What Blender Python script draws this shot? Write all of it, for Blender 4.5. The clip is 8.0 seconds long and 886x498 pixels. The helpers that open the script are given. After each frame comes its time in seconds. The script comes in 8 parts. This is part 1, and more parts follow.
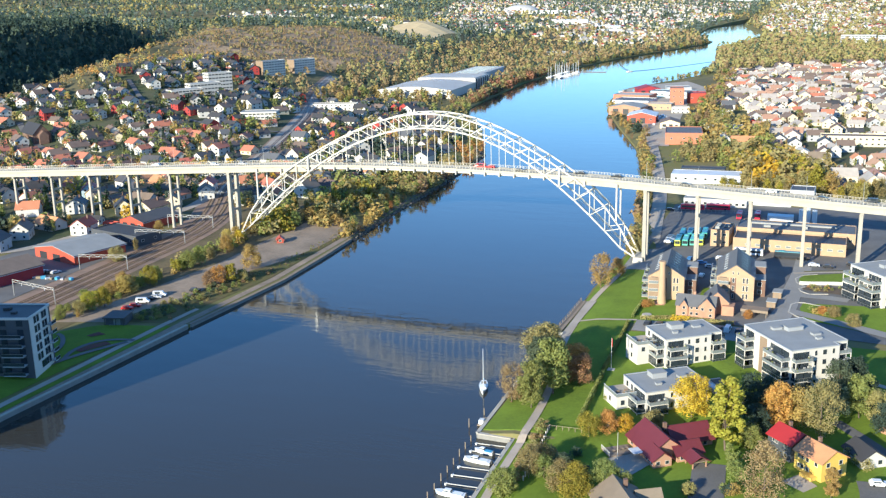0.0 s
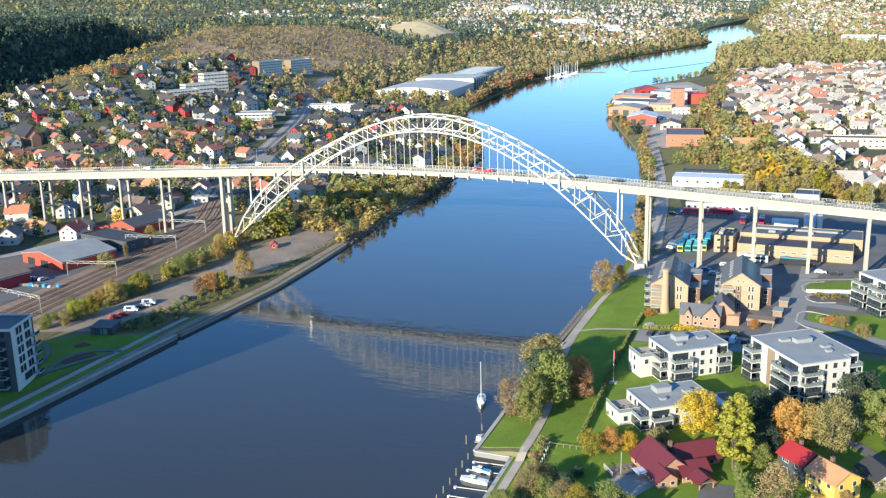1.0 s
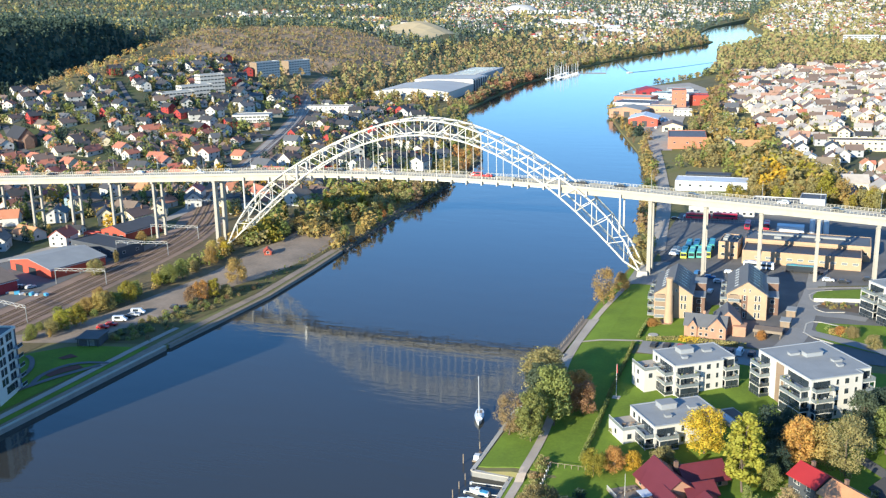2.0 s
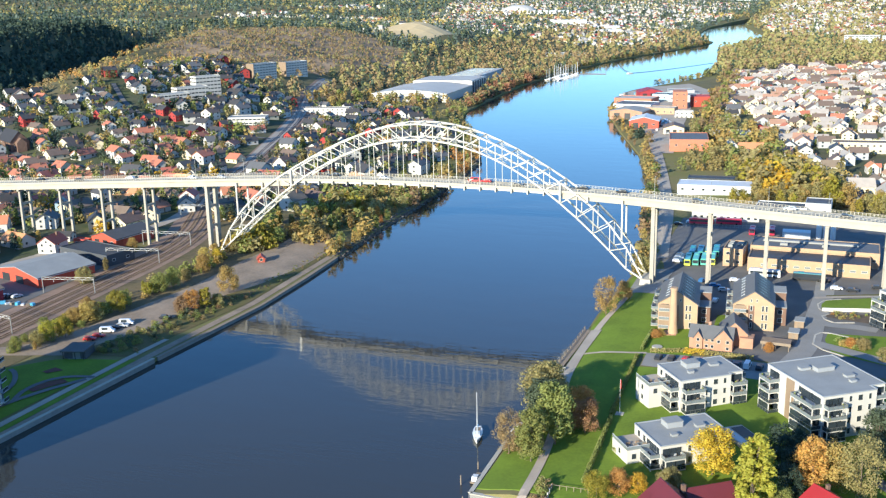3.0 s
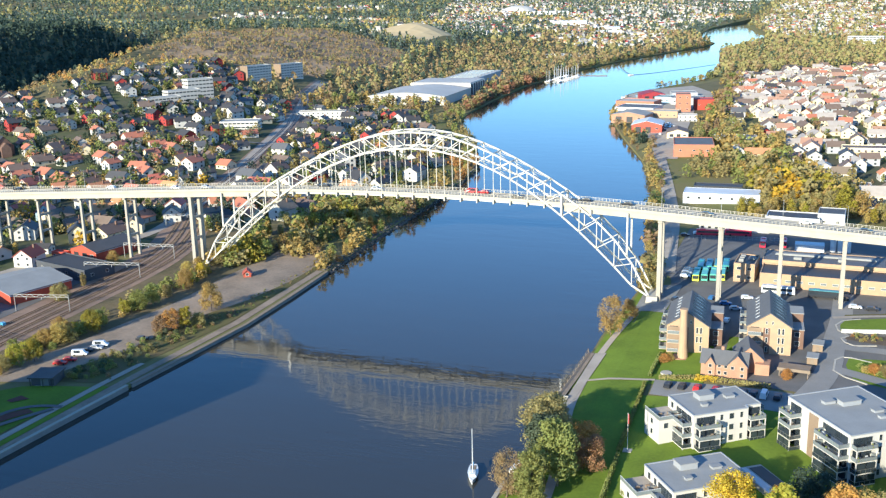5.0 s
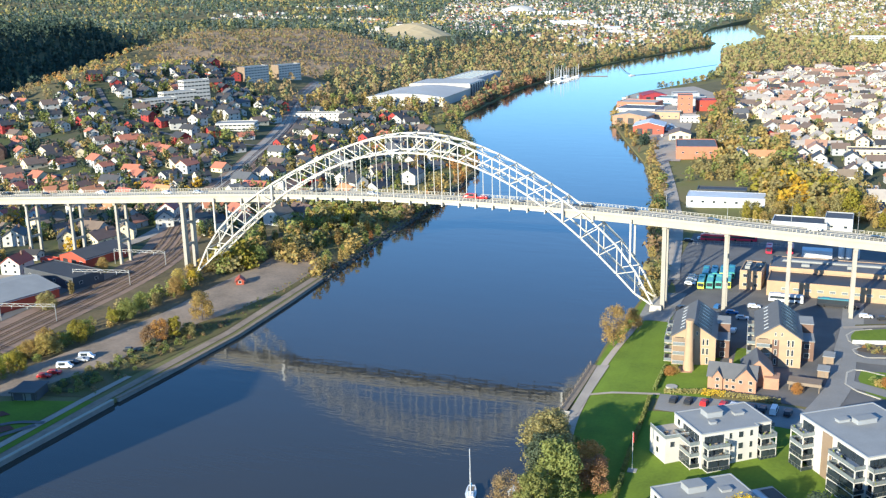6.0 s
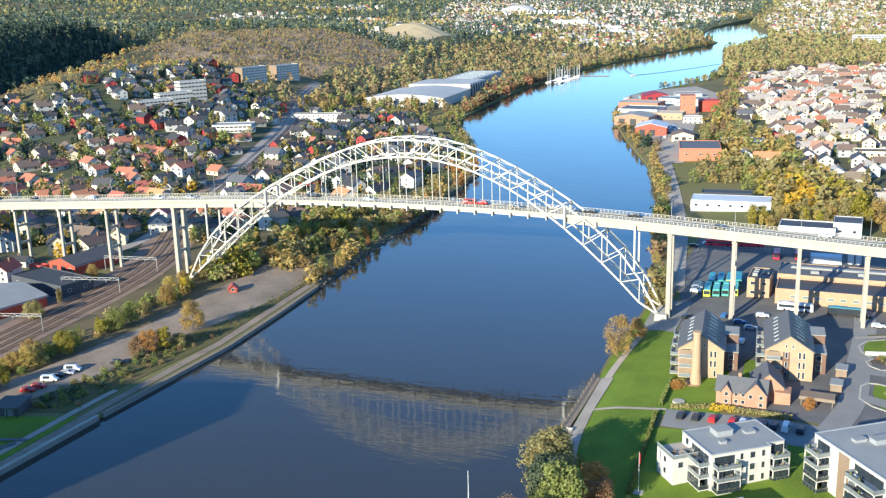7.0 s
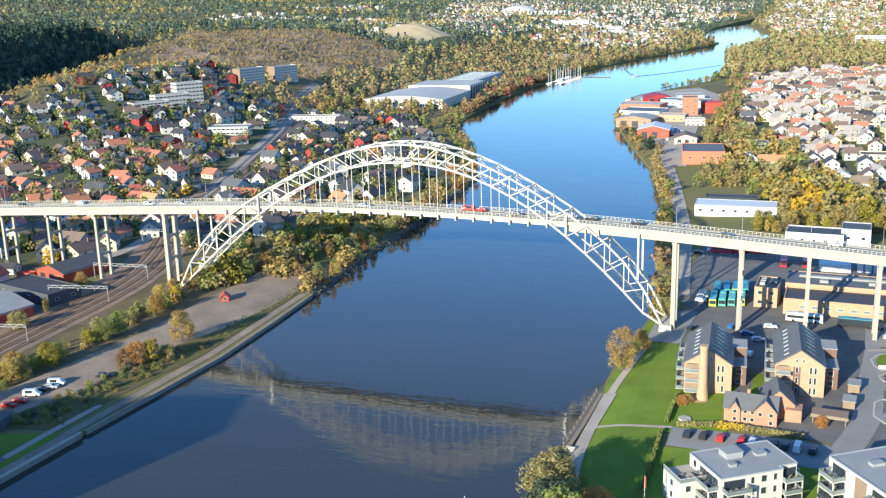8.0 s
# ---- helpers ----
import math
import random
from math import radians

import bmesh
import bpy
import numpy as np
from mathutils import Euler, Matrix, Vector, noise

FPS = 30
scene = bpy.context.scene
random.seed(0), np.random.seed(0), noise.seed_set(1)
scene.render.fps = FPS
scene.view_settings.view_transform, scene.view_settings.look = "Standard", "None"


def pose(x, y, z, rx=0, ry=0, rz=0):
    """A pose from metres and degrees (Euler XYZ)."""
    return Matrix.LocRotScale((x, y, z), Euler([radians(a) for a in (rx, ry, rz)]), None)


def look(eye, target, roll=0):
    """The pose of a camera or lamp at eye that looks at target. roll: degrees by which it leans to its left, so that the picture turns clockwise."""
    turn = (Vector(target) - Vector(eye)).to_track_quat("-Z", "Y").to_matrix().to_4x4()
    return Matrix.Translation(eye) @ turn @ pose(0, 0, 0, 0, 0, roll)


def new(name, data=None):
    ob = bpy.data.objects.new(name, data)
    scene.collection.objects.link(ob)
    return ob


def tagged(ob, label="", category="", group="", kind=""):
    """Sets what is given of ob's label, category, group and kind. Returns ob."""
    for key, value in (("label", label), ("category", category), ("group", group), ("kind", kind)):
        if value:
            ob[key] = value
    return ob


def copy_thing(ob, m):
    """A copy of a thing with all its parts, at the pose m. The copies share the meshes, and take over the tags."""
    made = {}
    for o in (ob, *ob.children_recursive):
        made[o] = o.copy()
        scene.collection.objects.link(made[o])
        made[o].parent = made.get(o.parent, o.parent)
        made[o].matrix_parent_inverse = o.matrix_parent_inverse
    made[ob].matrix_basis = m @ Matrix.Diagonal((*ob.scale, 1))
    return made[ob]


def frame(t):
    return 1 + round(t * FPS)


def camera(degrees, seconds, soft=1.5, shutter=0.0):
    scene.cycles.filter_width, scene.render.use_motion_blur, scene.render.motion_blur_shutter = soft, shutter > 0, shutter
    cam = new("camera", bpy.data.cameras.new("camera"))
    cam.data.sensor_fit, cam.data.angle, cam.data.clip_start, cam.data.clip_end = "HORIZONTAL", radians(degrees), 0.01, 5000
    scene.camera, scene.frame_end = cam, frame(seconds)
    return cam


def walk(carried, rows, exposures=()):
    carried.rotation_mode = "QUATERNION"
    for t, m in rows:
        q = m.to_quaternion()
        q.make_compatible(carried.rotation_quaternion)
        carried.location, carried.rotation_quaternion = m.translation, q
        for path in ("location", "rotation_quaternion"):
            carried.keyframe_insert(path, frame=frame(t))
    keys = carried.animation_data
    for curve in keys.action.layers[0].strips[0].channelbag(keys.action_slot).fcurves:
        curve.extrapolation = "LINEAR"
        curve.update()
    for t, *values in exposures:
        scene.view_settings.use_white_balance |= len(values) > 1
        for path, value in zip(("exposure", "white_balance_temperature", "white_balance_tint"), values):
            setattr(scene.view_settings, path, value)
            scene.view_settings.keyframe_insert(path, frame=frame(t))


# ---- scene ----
cam = camera(48.0, 8.0, soft=1.3)
PATH = [
    (0, (168.653, -416.013, 117.747), (167.962, -414.205, 117.244), -1.3),
    (0.5, (167.19, -410.982, 117.755), (166.5, -409.174, 117.251), -1.3),
    (1, (165.584, -405.708, 117.837), (164.895, -403.899, 117.333), -1.3),
    (1.5, (164.182, -400.44, 117.893), (163.493, -398.631, 117.389), -1.3),
    (3, (159.623, -384.567, 118.079), (158.935, -382.758, 117.576), -1.4),
    (3.5, (158.084, -379.042, 118.016), (157.397, -377.232, 117.513), -1.4),
    (4, (156.57, -373.74, 118.099), (155.883, -371.93, 117.596), -1.4),
    (4.5, (155.044, -368.304, 118.104), (154.357, -366.495, 117.602), -1.4),
    (6, (150.502, -351.974, 117.974), (149.814, -350.165, 117.472), -1.5),
    (6.5, (148.969, -346.38, 117.861), (148.28, -344.571, 117.359), -1.5),
    (7, (147.372, -340.832, 117.857), (146.682, -339.023, 117.354), -1.6),
    (7.5, (145.9, -335.222, 117.811), (145.21, -333.413, 117.309), -1.6),
    (8, (144.398, -329.696, 117.788), (143.707, -327.888, 117.286), -1.6),
]
walk(cam, [(t, look(eye, target, roll)) for t, eye, target, roll in PATH])

# ---- light ----
SUN_TO = Vector((0.30, 0.954, -0.305)).normalized()   # the way the sunlight travels
world = bpy.data.worlds.new("World")
scene.world = world
world.use_nodes = True
wn = world.node_tree.nodes
sky = wn.new("ShaderNodeTexSky")
sky.sky_type, sky.sun_disc = "NISHITA", False
sky.sun_elevation = math.asin(-SUN_TO.z)
sky.sun_rotation = math.atan2(-SUN_TO.x, -SUN_TO.y)
sky.air_density, sky.dust_density, sky.ozone_density = 1.0, 0.0, 5.3
wn["Background"].inputs["Strength"].default_value = 0.125
world.node_tree.links.new(sky.outputs["Color"], wn["Background"].inputs["Color"])
sun = new("sun", bpy.data.lights.new("sun", "SUN"))
sun.data.energy, sun.data.angle, sun.data.color = 4.9, radians(0.6), (1.0, 0.83, 0.58)
sun.matrix_world = look((0, -300, 300), Vector((0, -300, 300)) + SUN_TO)
scene.view_settings.exposure = 1.07
scene.view_settings.use_white_balance = True
scene.view_settings.white_balance_temperature, scene.view_settings.white_balance_tint = 5500, 4

# ---- materials ----
def mat(name, base, rough=0.8, metal=0.0, second=None, scale=0.5, amount=0.5, fine=6.0, bump=0.0, bump_scale=None, per_object=0.0, per_island=0.0, spec=0.5):
    """A surface with variation at two scales, in metres: broad stains (scale) and fine grain."""
    m = bpy.data.materials.new(name)
    m.use_nodes = True
    nt = m.node_tree
    nodes, links = nt.nodes, nt.links
    bsdf = nodes["Principled BSDF"]
    bsdf.inputs["Roughness"].default_value = rough
    bsdf.inputs["Metallic"].default_value = metal
    bsdf.inputs["Specular IOR Level"].default_value = spec
    geo = nodes.new("ShaderNodeNewGeometry")
    a, b = nodes.new("ShaderNodeTexNoise"), nodes.new("ShaderNodeTexNoise")
    for n, s in ((a, scale), (b, fine)):
        n.inputs["Scale"].default_value = s
        n.inputs["Detail"].default_value = 4.0
        links.new(geo.outputs["Position"], n.inputs["Vector"])
    add = nodes.new("ShaderNodeMath")
    add.operation = "MULTIPLY_ADD"
    add.inputs[1].default_value, add.inputs[2].default_value = 0.35, 0.0
    links.new(b.outputs["Fac"], add.inputs[0])
    both = nodes.new("ShaderNodeMath")
    both.operation = "MULTIPLY_ADD"
    both.inputs[1].default_value = 0.65
    links.new(a.outputs["Fac"], both.inputs[0])
    links.new(add.outputs[0], both.inputs[2])
    ramp = nodes.new("ShaderNodeMapRange")
    ramp.inputs["From Min"].default_value, ramp.inputs["From Max"].default_value = 0.35, 0.65
    ramp.inputs["To Min"].default_value, ramp.inputs["To Max"].default_value = 0.0, amount
    links.new(both.outputs[0], ramp.inputs["Value"])
    mix = nodes.new("ShaderNodeMix")
    mix.data_type = "RGBA"
    other = second or tuple(c * 0.62 for c in base)
    mix.inputs["A"].default_value, mix.inputs["B"].default_value = (*base, 1), (*other, 1)
    links.new(ramp.outputs[0], mix.inputs["Factor"])
    colour = mix.outputs["Result"]
    for source, spread in (("object", per_object), ("island", per_island)):
        if spread:
            if source == "object":
                rnd = nodes.new("ShaderNodeObjectInfo").outputs["Random"]
            else:
                rnd = geo.outputs["Random Per Island"]
            hsv = nodes.new("ShaderNodeHueSaturation")
            for sock, k in (("Value", spread), ("Hue", 0.10 * spread)):
                mr = nodes.new("ShaderNodeMapRange")
                mid = 1.0 if sock == "Value" else 0.5
                mr.inputs["To Min"].default_value, mr.inputs["To Max"].default_value = mid - k, mid + k
                links.new(rnd, mr.inputs["Value"])
                links.new(mr.outputs[0], hsv.inputs[sock])
            links.new(colour, hsv.inputs["Color"])
            colour = hsv.outputs["Color"]
    links.new(colour, bsdf.inputs["Base Color"])
    if bump:
        n = nodes.new("ShaderNodeTexNoise")
        n.inputs["Scale"].default_value = bump_scale or fine
        n.inputs["Detail"].default_value = 3.0
        links.new(geo.outputs["Position"], n.inputs["Vector"])
        bp = nodes.new("ShaderNodeBump")
        bp.inputs["Strength"].default_value, bp.inputs["Distance"].default_value = 0.6, bump
        links.new(n.outputs["Fac"], bp.inputs["Height"])
        links.new(bp.outputs["Normal"], bsdf.inputs["Normal"])
    return m


M = {}
M["bridge_white"] = mat("bridge_white", (0.565, 0.53, 0.46), 0.45, scale=0.3, amount=0.35, fine=3)
M["concrete"] = mat("concrete", (0.48, 0.44, 0.37), 0.85, scale=0.25, amount=0.5, fine=4, bump=0.01)
M["concrete_dark"] = mat("concrete_dark", (0.27, 0.26, 0.24), 0.9, scale=0.4, amount=0.6, fine=3, bump=0.02)
M["asphalt"] = mat("asphalt", (0.165, 0.155, 0.145), 0.92, second=(0.10, 0.096, 0.092), scale=0.12, amount=0.8, fine=2.5, bump=0.01)
M["grass"] = mat("grass", (0.185, 0.26, 0.030), 0.95, second=(0.125, 0.175, 0.024), scale=0.10, amount=1.0, fine=1.2, bump=0.05, bump_scale=5, spec=0.15)
M["gravel"] = mat("gravel", (0.345, 0.262, 0.188), 0.95, second=(0.20, 0.155, 0.11), scale=0.09, amount=1.0, fine=0.9, bump=0.04)
M["ballast"] = mat("ballast", (0.33, 0.215, 0.145), 0.95, second=(0.19, 0.13, 0.09), scale=0.15, amount=0.9, fine=3, bump=0.05)
M["rust"] = mat("rust", (0.18, 0.085, 0.045), 0.7, metal=0.4, scale=1.0, amount=0.7)
M["wood"] = mat("wood", (0.27, 0.21, 0.15), 0.8, scale=0.6, amount=0.6, fine=5)
M["steel"] = mat("steel", (0.42, 0.42, 0.42), 0.45, metal=0.8, scale=0.6, amount=0.4)
M["dark"] = mat("dark", (0.03, 0.032, 0.036), 0.5, scale=0.5, amount=0.5)
M["white_wall"] = mat("white_wall", (0.59, 0.56, 0.505), 0.8, scale=0.25, amount=0.25, fine=4, per_object=0.05)
M["slate"] = mat("slate", (0.13, 0.13, 0.135), 0.7, scale=0.5, amount=0.4, fine=5, bump=0.01)
M["roof_grey"] = mat("roof_grey", (0.31, 0.31, 0.30), 0.85, scale=0.2, amount=0.4, fine=3)


def water_material():
    m = bpy.data.materials.new("river_water")
    m.use_nodes = True
    nodes, links = m.node_tree.nodes, m.node_tree.links
    bsdf = nodes["Principled BSDF"]
    bsdf.inputs["Roughness"].default_value = 0.05
    bsdf.inputs["IOR"].default_value = 1.45
    geo = nodes.new("ShaderNodeNewGeometry")
    silt = nodes.new("ShaderNodeTexNoise")
    silt.inputs["Scale"].default_value, silt.inputs["Detail"].default_value = 0.012, 3
    links.new(geo.outputs["Position"], silt.inputs["Vector"])
    mix = nodes.new("ShaderNodeMix")
    mix.data_type = "RGBA"
    mix.inputs["A"].default_value, mix.inputs["B"].default_value = (0.038, 0.039, 0.035, 1), (0.048, 0.044, 0.035, 1)
    links.new(silt.outputs["Fac"], mix.inputs["Factor"])
    links.new(mix.outputs["Result"], bsdf.inputs["Base Color"])
    heights = None
    for scale, stretch, weight in ((0.16, (0.6, 2.6, 1.0), 0.032), (0.55, (0.5, 1.8, 1.0), 0.015), (0.05, (0.7, 1.9, 1.0), 0.05)):
        mp = nodes.new("ShaderNodeMapping")
        mp.inputs["Scale"].default_value = stretch
        mp.inputs["Rotation"].default_value = (0, 0, 0.35)
        n = nodes.new("ShaderNodeTexNoise")
        n.inputs["Scale"].default_value, n.inputs["Detail"].default_value = scale, 2
        links.new(geo.outputs["Position"], mp.inputs["Vector"])
        links.new(mp.outputs["Vector"], n.inputs["Vector"])
        w = nodes.new("ShaderNodeMath")
        w.operation = "MULTIPLY_ADD"
        w.inputs[1].default_value = weight
        links.new(n.outputs["Fac"], w.inputs[0])
        if heights is None:
            w.inputs[2].default_value = 0.0
        else:
            links.new(heights, w.inputs[2])
        heights = w.outputs[0]
    bp = nodes.new("ShaderNodeBump")
    bp.inputs["Strength"].default_value, bp.inputs["Distance"].default_value = 1.0, 1.0
    links.new(heights, bp.inputs["Height"])
    links.new(bp.outputs["Normal"], bsdf.inputs["Normal"])
    return m


M["water"] = water_material()


def leaf_mat(name, base, second):
    m = mat(name, base, 0.75, second=second, scale=0.35, amount=0.9, fine=2.0, per_island=0.10, per_object=0.14, spec=0.2)
    nodes, links = m.node_tree.nodes, m.node_tree.links
    bsdf, out = nodes["Principled BSDF"], nodes["Material Output"]
    thin = nodes.new("ShaderNodeBsdfTranslucent")
    links.new(bsdf.inputs["Base Color"].links[0].from_socket, thin.inputs["Color"])
    both = nodes.new("ShaderNodeMixShader")
    both.inputs["Fac"].default_value = 0.36
    links.new(bsdf.outputs[0], both.inputs[1])
    links.new(thin.outputs[0], both.inputs[2])
    links.new(both.outputs[0], out.inputs["Surface"])
    return m


M["leaf_green"] = leaf_mat("leaf_green", (0.31, 0.325, 0.095), (0.205, 0.235, 0.07))
M["leaf_rust"] = leaf_mat("leaf_rust", (0.40, 0.20, 0.11), (0.30, 0.16, 0.09))
M["leaf_olive"] = leaf_mat("leaf_olive", (0.39, 0.325, 0.13), (0.275, 0.24, 0.1))
M["leaf_yellow"] = leaf_mat("leaf_yellow", (0.64, 0.41, 0.04), (0.50, 0.36, 0.05))
M["leaf_gold"] = leaf_mat("leaf_gold", (0.51, 0.37, 0.115), (0.39, 0.29, 0.1))
M["leaf_orange"] = leaf_mat("leaf_orange", (0.55, 0.27, 0.08), (0.42, 0.24, 0.08))
M["leaf_brown"] = leaf_mat("leaf_brown", (0.37, 0.255, 0.13), (0.27, 0.19, 0.10))
M["needle_dark"] = leaf_mat("needle_dark", (0.075, 0.105, 0.075), (0.05, 0.075, 0.055))
M["needle_green"] = leaf_mat("needle_green", (0.135, 0.165, 0.1), (0.095, 0.125, 0.075))
# Lighter, bluer needles for the far woods: distance haze put into the colour.
M["needle_haze"] = leaf_mat("needle_haze", (0.145, 0.18, 0.145), (0.10, 0.13, 0.105))
M["leaf_lime"] = leaf_mat("leaf_lime", (0.38, 0.32, 0.045), (0.28, 0.25, 0.045))
M["bark"] = mat("bark", (0.16, 0.12, 0.09), 0.9, scale=0.8, amount=0.7, fine=5)
M["birch_bark"] = mat("birch_bark", (0.55, 0.52, 0.47), 0.8, scale=1.5, amount=0.7, fine=5)
M["heath"] = mat("heath", (0.37, 0.27, 0.175), 0.95, second=(0.17, 0.135, 0.095), scale=0.035, amount=1.0, fine=0.15, bump=1.2, bump_scale=0.12, spec=0.1)
M["field"] = mat("field", (0.60, 0.47, 0.27), 0.95, second=(0.46, 0.36, 0.21), scale=0.01, amount=0.8, fine=0.1, spec=0.1)
M["red_roof"] = mat("red_roof", (0.36, 0.06, 0.05), 0.6, scale=0.3, amount=0.4, fine=4, per_object=0.2)
M["wine_roof"] = mat("wine_roof", (0.145, 0.027, 0.034), 0.55, scale=0.4, amount=0.35, fine=5, bump=0.02)
M["orange_roof"] = mat("orange_roof", (0.52, 0.20, 0.11), 0.7, scale=0.3, amount=0.4, fine=4, per_object=0.22)
M["dark_roof"] = mat("dark_roof", (0.072, 0.068, 0.068), 0.6, scale=0.3, amount=0.5, fine=4, per_object=0.35)
M["terracotta_roof"] = mat("terracotta_roof", (0.44, 0.26, 0.17), 0.7, scale=0.3, amount=0.4, fine=4, per_object=0.2)
M["brown_roof"] = mat("brown_roof", (0.20, 0.145, 0.11), 0.75, scale=0.3, amount=0.5, fine=4, per_object=0.25)
M["grey_wall"] = mat("grey_wall", (0.42, 0.43, 0.44), 0.8, scale=0.3, amount=0.3, per_object=0.15)
M["cream_wall"] = mat("cream_wall", (0.72, 0.62, 0.42), 0.8, scale=0.3, amount=0.25, per_object=0.12)
M["yellow_wall"] = mat("yellow_wall", (0.72, 0.48, 0.10), 0.75, scale=0.3, amount=0.2, fine=4, bump=0.01)
M["red_wall"] = mat("red_wall", (0.36, 0.045, 0.035), 0.8, scale=0.3, amount=0.35, fine=4, per_object=0.12)
M["bright_red"] = mat("bright_red", (0.48, 0.075, 0.04), 0.6, scale=0.4, amount=0.25)
M["blue_wall"] = mat("blue_wall", (0.42, 0.55, 0.62), 0.8, scale=0.3, amount=0.25, per_object=0.15)
M["brick_yellow"] = mat("brick_yellow", (0.47, 0.315, 0.185), 0.85, second=(0.36, 0.245, 0.165), scale=0.5, amount=0.7, fine=7, bump=0.01)
M["brick_red"] = mat("brick_red", (0.43, 0.255, 0.16), 0.85, second=(0.36, 0.17, 0.11), scale=0.5, amount=0.7, fine=7, bump=0.01)
M["brick_bright"] = mat("brick_bright", (0.50, 0.185, 0.105), 0.8, second=(0.40, 0.145, 0.085), scale=0.4, amount=0.6, fine=4)
M["brick_dark"] = mat("brick_dark", (0.20, 0.12, 0.085), 0.85, scale=0.5, amount=0.7, fine=7, bump=0.01)
M["brown_panel"] = mat("brown_panel", (0.28, 0.20, 0.13), 0.75, scale=0.5, amount=0.5, fine=6)
M["glass_dark"] = mat("glass_dark", (0.035, 0.045, 0.055), 0.08, scale=0.4, amount=0.4, spec=0.8)
M["glass_pale"] = mat("glass_pale", (0.21, 0.235, 0.24), 0.12, scale=0.6, amount=0.4, spec=0.8)
M["solar"] = mat("solar", (0.015, 0.02, 0.03), 0.4, scale=0.5, amount=0.3, spec=0.3)
M["glass_white"] = mat("glass_white", (0.50, 0.50, 0.49), 0.25, scale=0.6, amount=0.2)
M["solar_edge"] = mat("solar_edge", (0.55, 0.68, 0.72), 0.25, metal=0.3, scale=0.6, amount=0.3)
M["rough_grass"] = mat("rough_grass", (0.115, 0.12, 0.04), 0.95, second=(0.165, 0.125, 0.065), scale=0.15, amount=1.0, fine=0.9, bump=0.2, bump_scale=1.2, spec=0.1)
M["path_gravel"] = mat("path_gravel", (0.47, 0.39, 0.31), 0.95, second=(0.36, 0.29, 0.225), scale=0.2, amount=0.8, fine=2.0, bump=0.02)
M["red_bed"] = mat("red_bed", (0.15, 0.045, 0.035), 0.95, second=(0.085, 0.05, 0.03), scale=0.8, amount=1.0, fine=3.0, bump=0.2, bump_scale=2.0)
M["soil"] = mat("soil", (0.15, 0.105, 0.07), 0.95, second=(0.085, 0.065, 0.045), scale=0.4, amount=1.0, fine=2.5, bump=0.08)
M["parapet_metal"] = mat("parapet_metal", (0.40, 0.41, 0.42), 0.5, metal=0.2, scale=0.4, amount=0.3)
M["pale_roof"] = mat("pale_roof", (0.46, 0.405, 0.35), 0.7, scale=0.3, amount=0.5, fine=4, per_object=0.25)
M["scrub"] = mat("scrub", (0.22, 0.165, 0.095), 0.95, second=(0.115, 0.10, 0.05), scale=0.08, amount=1.0, fine=0.8, bump=0.15, bump_scale=1.2, spec=0.1)
M["boat_white"] = mat("boat_white", (0.80, 0.80, 0.78), 0.3, scale=0.8, amount=0.15)
M["white_metal"] = mat("white_metal", (0.62, 0.63, 0.64), 0.5, scale=0.15, amount=0.3, fine=1.0)
M["paving"] = mat("paving", (0.42, 0.36, 0.29), 0.9, second=(0.31, 0.265, 0.215), scale=0.15, amount=0.8, fine=2.0, bump=0.01)
M["tyre"] = mat("tyre", (0.02, 0.02, 0.02), 0.9)
M["orange_paint"] = mat("orange_paint", (0.65, 0.16, 0.03), 0.6, scale=0.5, amount=0.3)
for _n, _c in (("car_white", (0.75, 0.75, 0.75)), ("car_red", (0.50, 0.03, 0.03)), ("car_dark", (0.03, 0.033, 0.04)), ("car_blue", (0.04, 0.12, 0.28)), ("car_silver", (0.42, 0.43, 0.45)),
               ("bus_green", (0.13, 0.42, 0.34)), ("bus_yellow", (0.70, 0.75, 0.08)), ("bus_red", (0.60, 0.02, 0.06)), ("blue_cover", (0.10, 0.35, 0.55)), ("teal", (0.04, 0.22, 0.26))):
    M[_n] = mat(_n, _c, 0.28, scale=0.8, amount=0.2)
M["dark_wall"] = mat("dark_wall", (0.07, 0.075, 0.085), 0.75, scale=0.4, amount=0.4)
M["scarlet_roof"] = mat("scarlet_roof", (0.36, 0.028, 0.028), 0.5, scale=0.4, amount=0.25, fine=4)

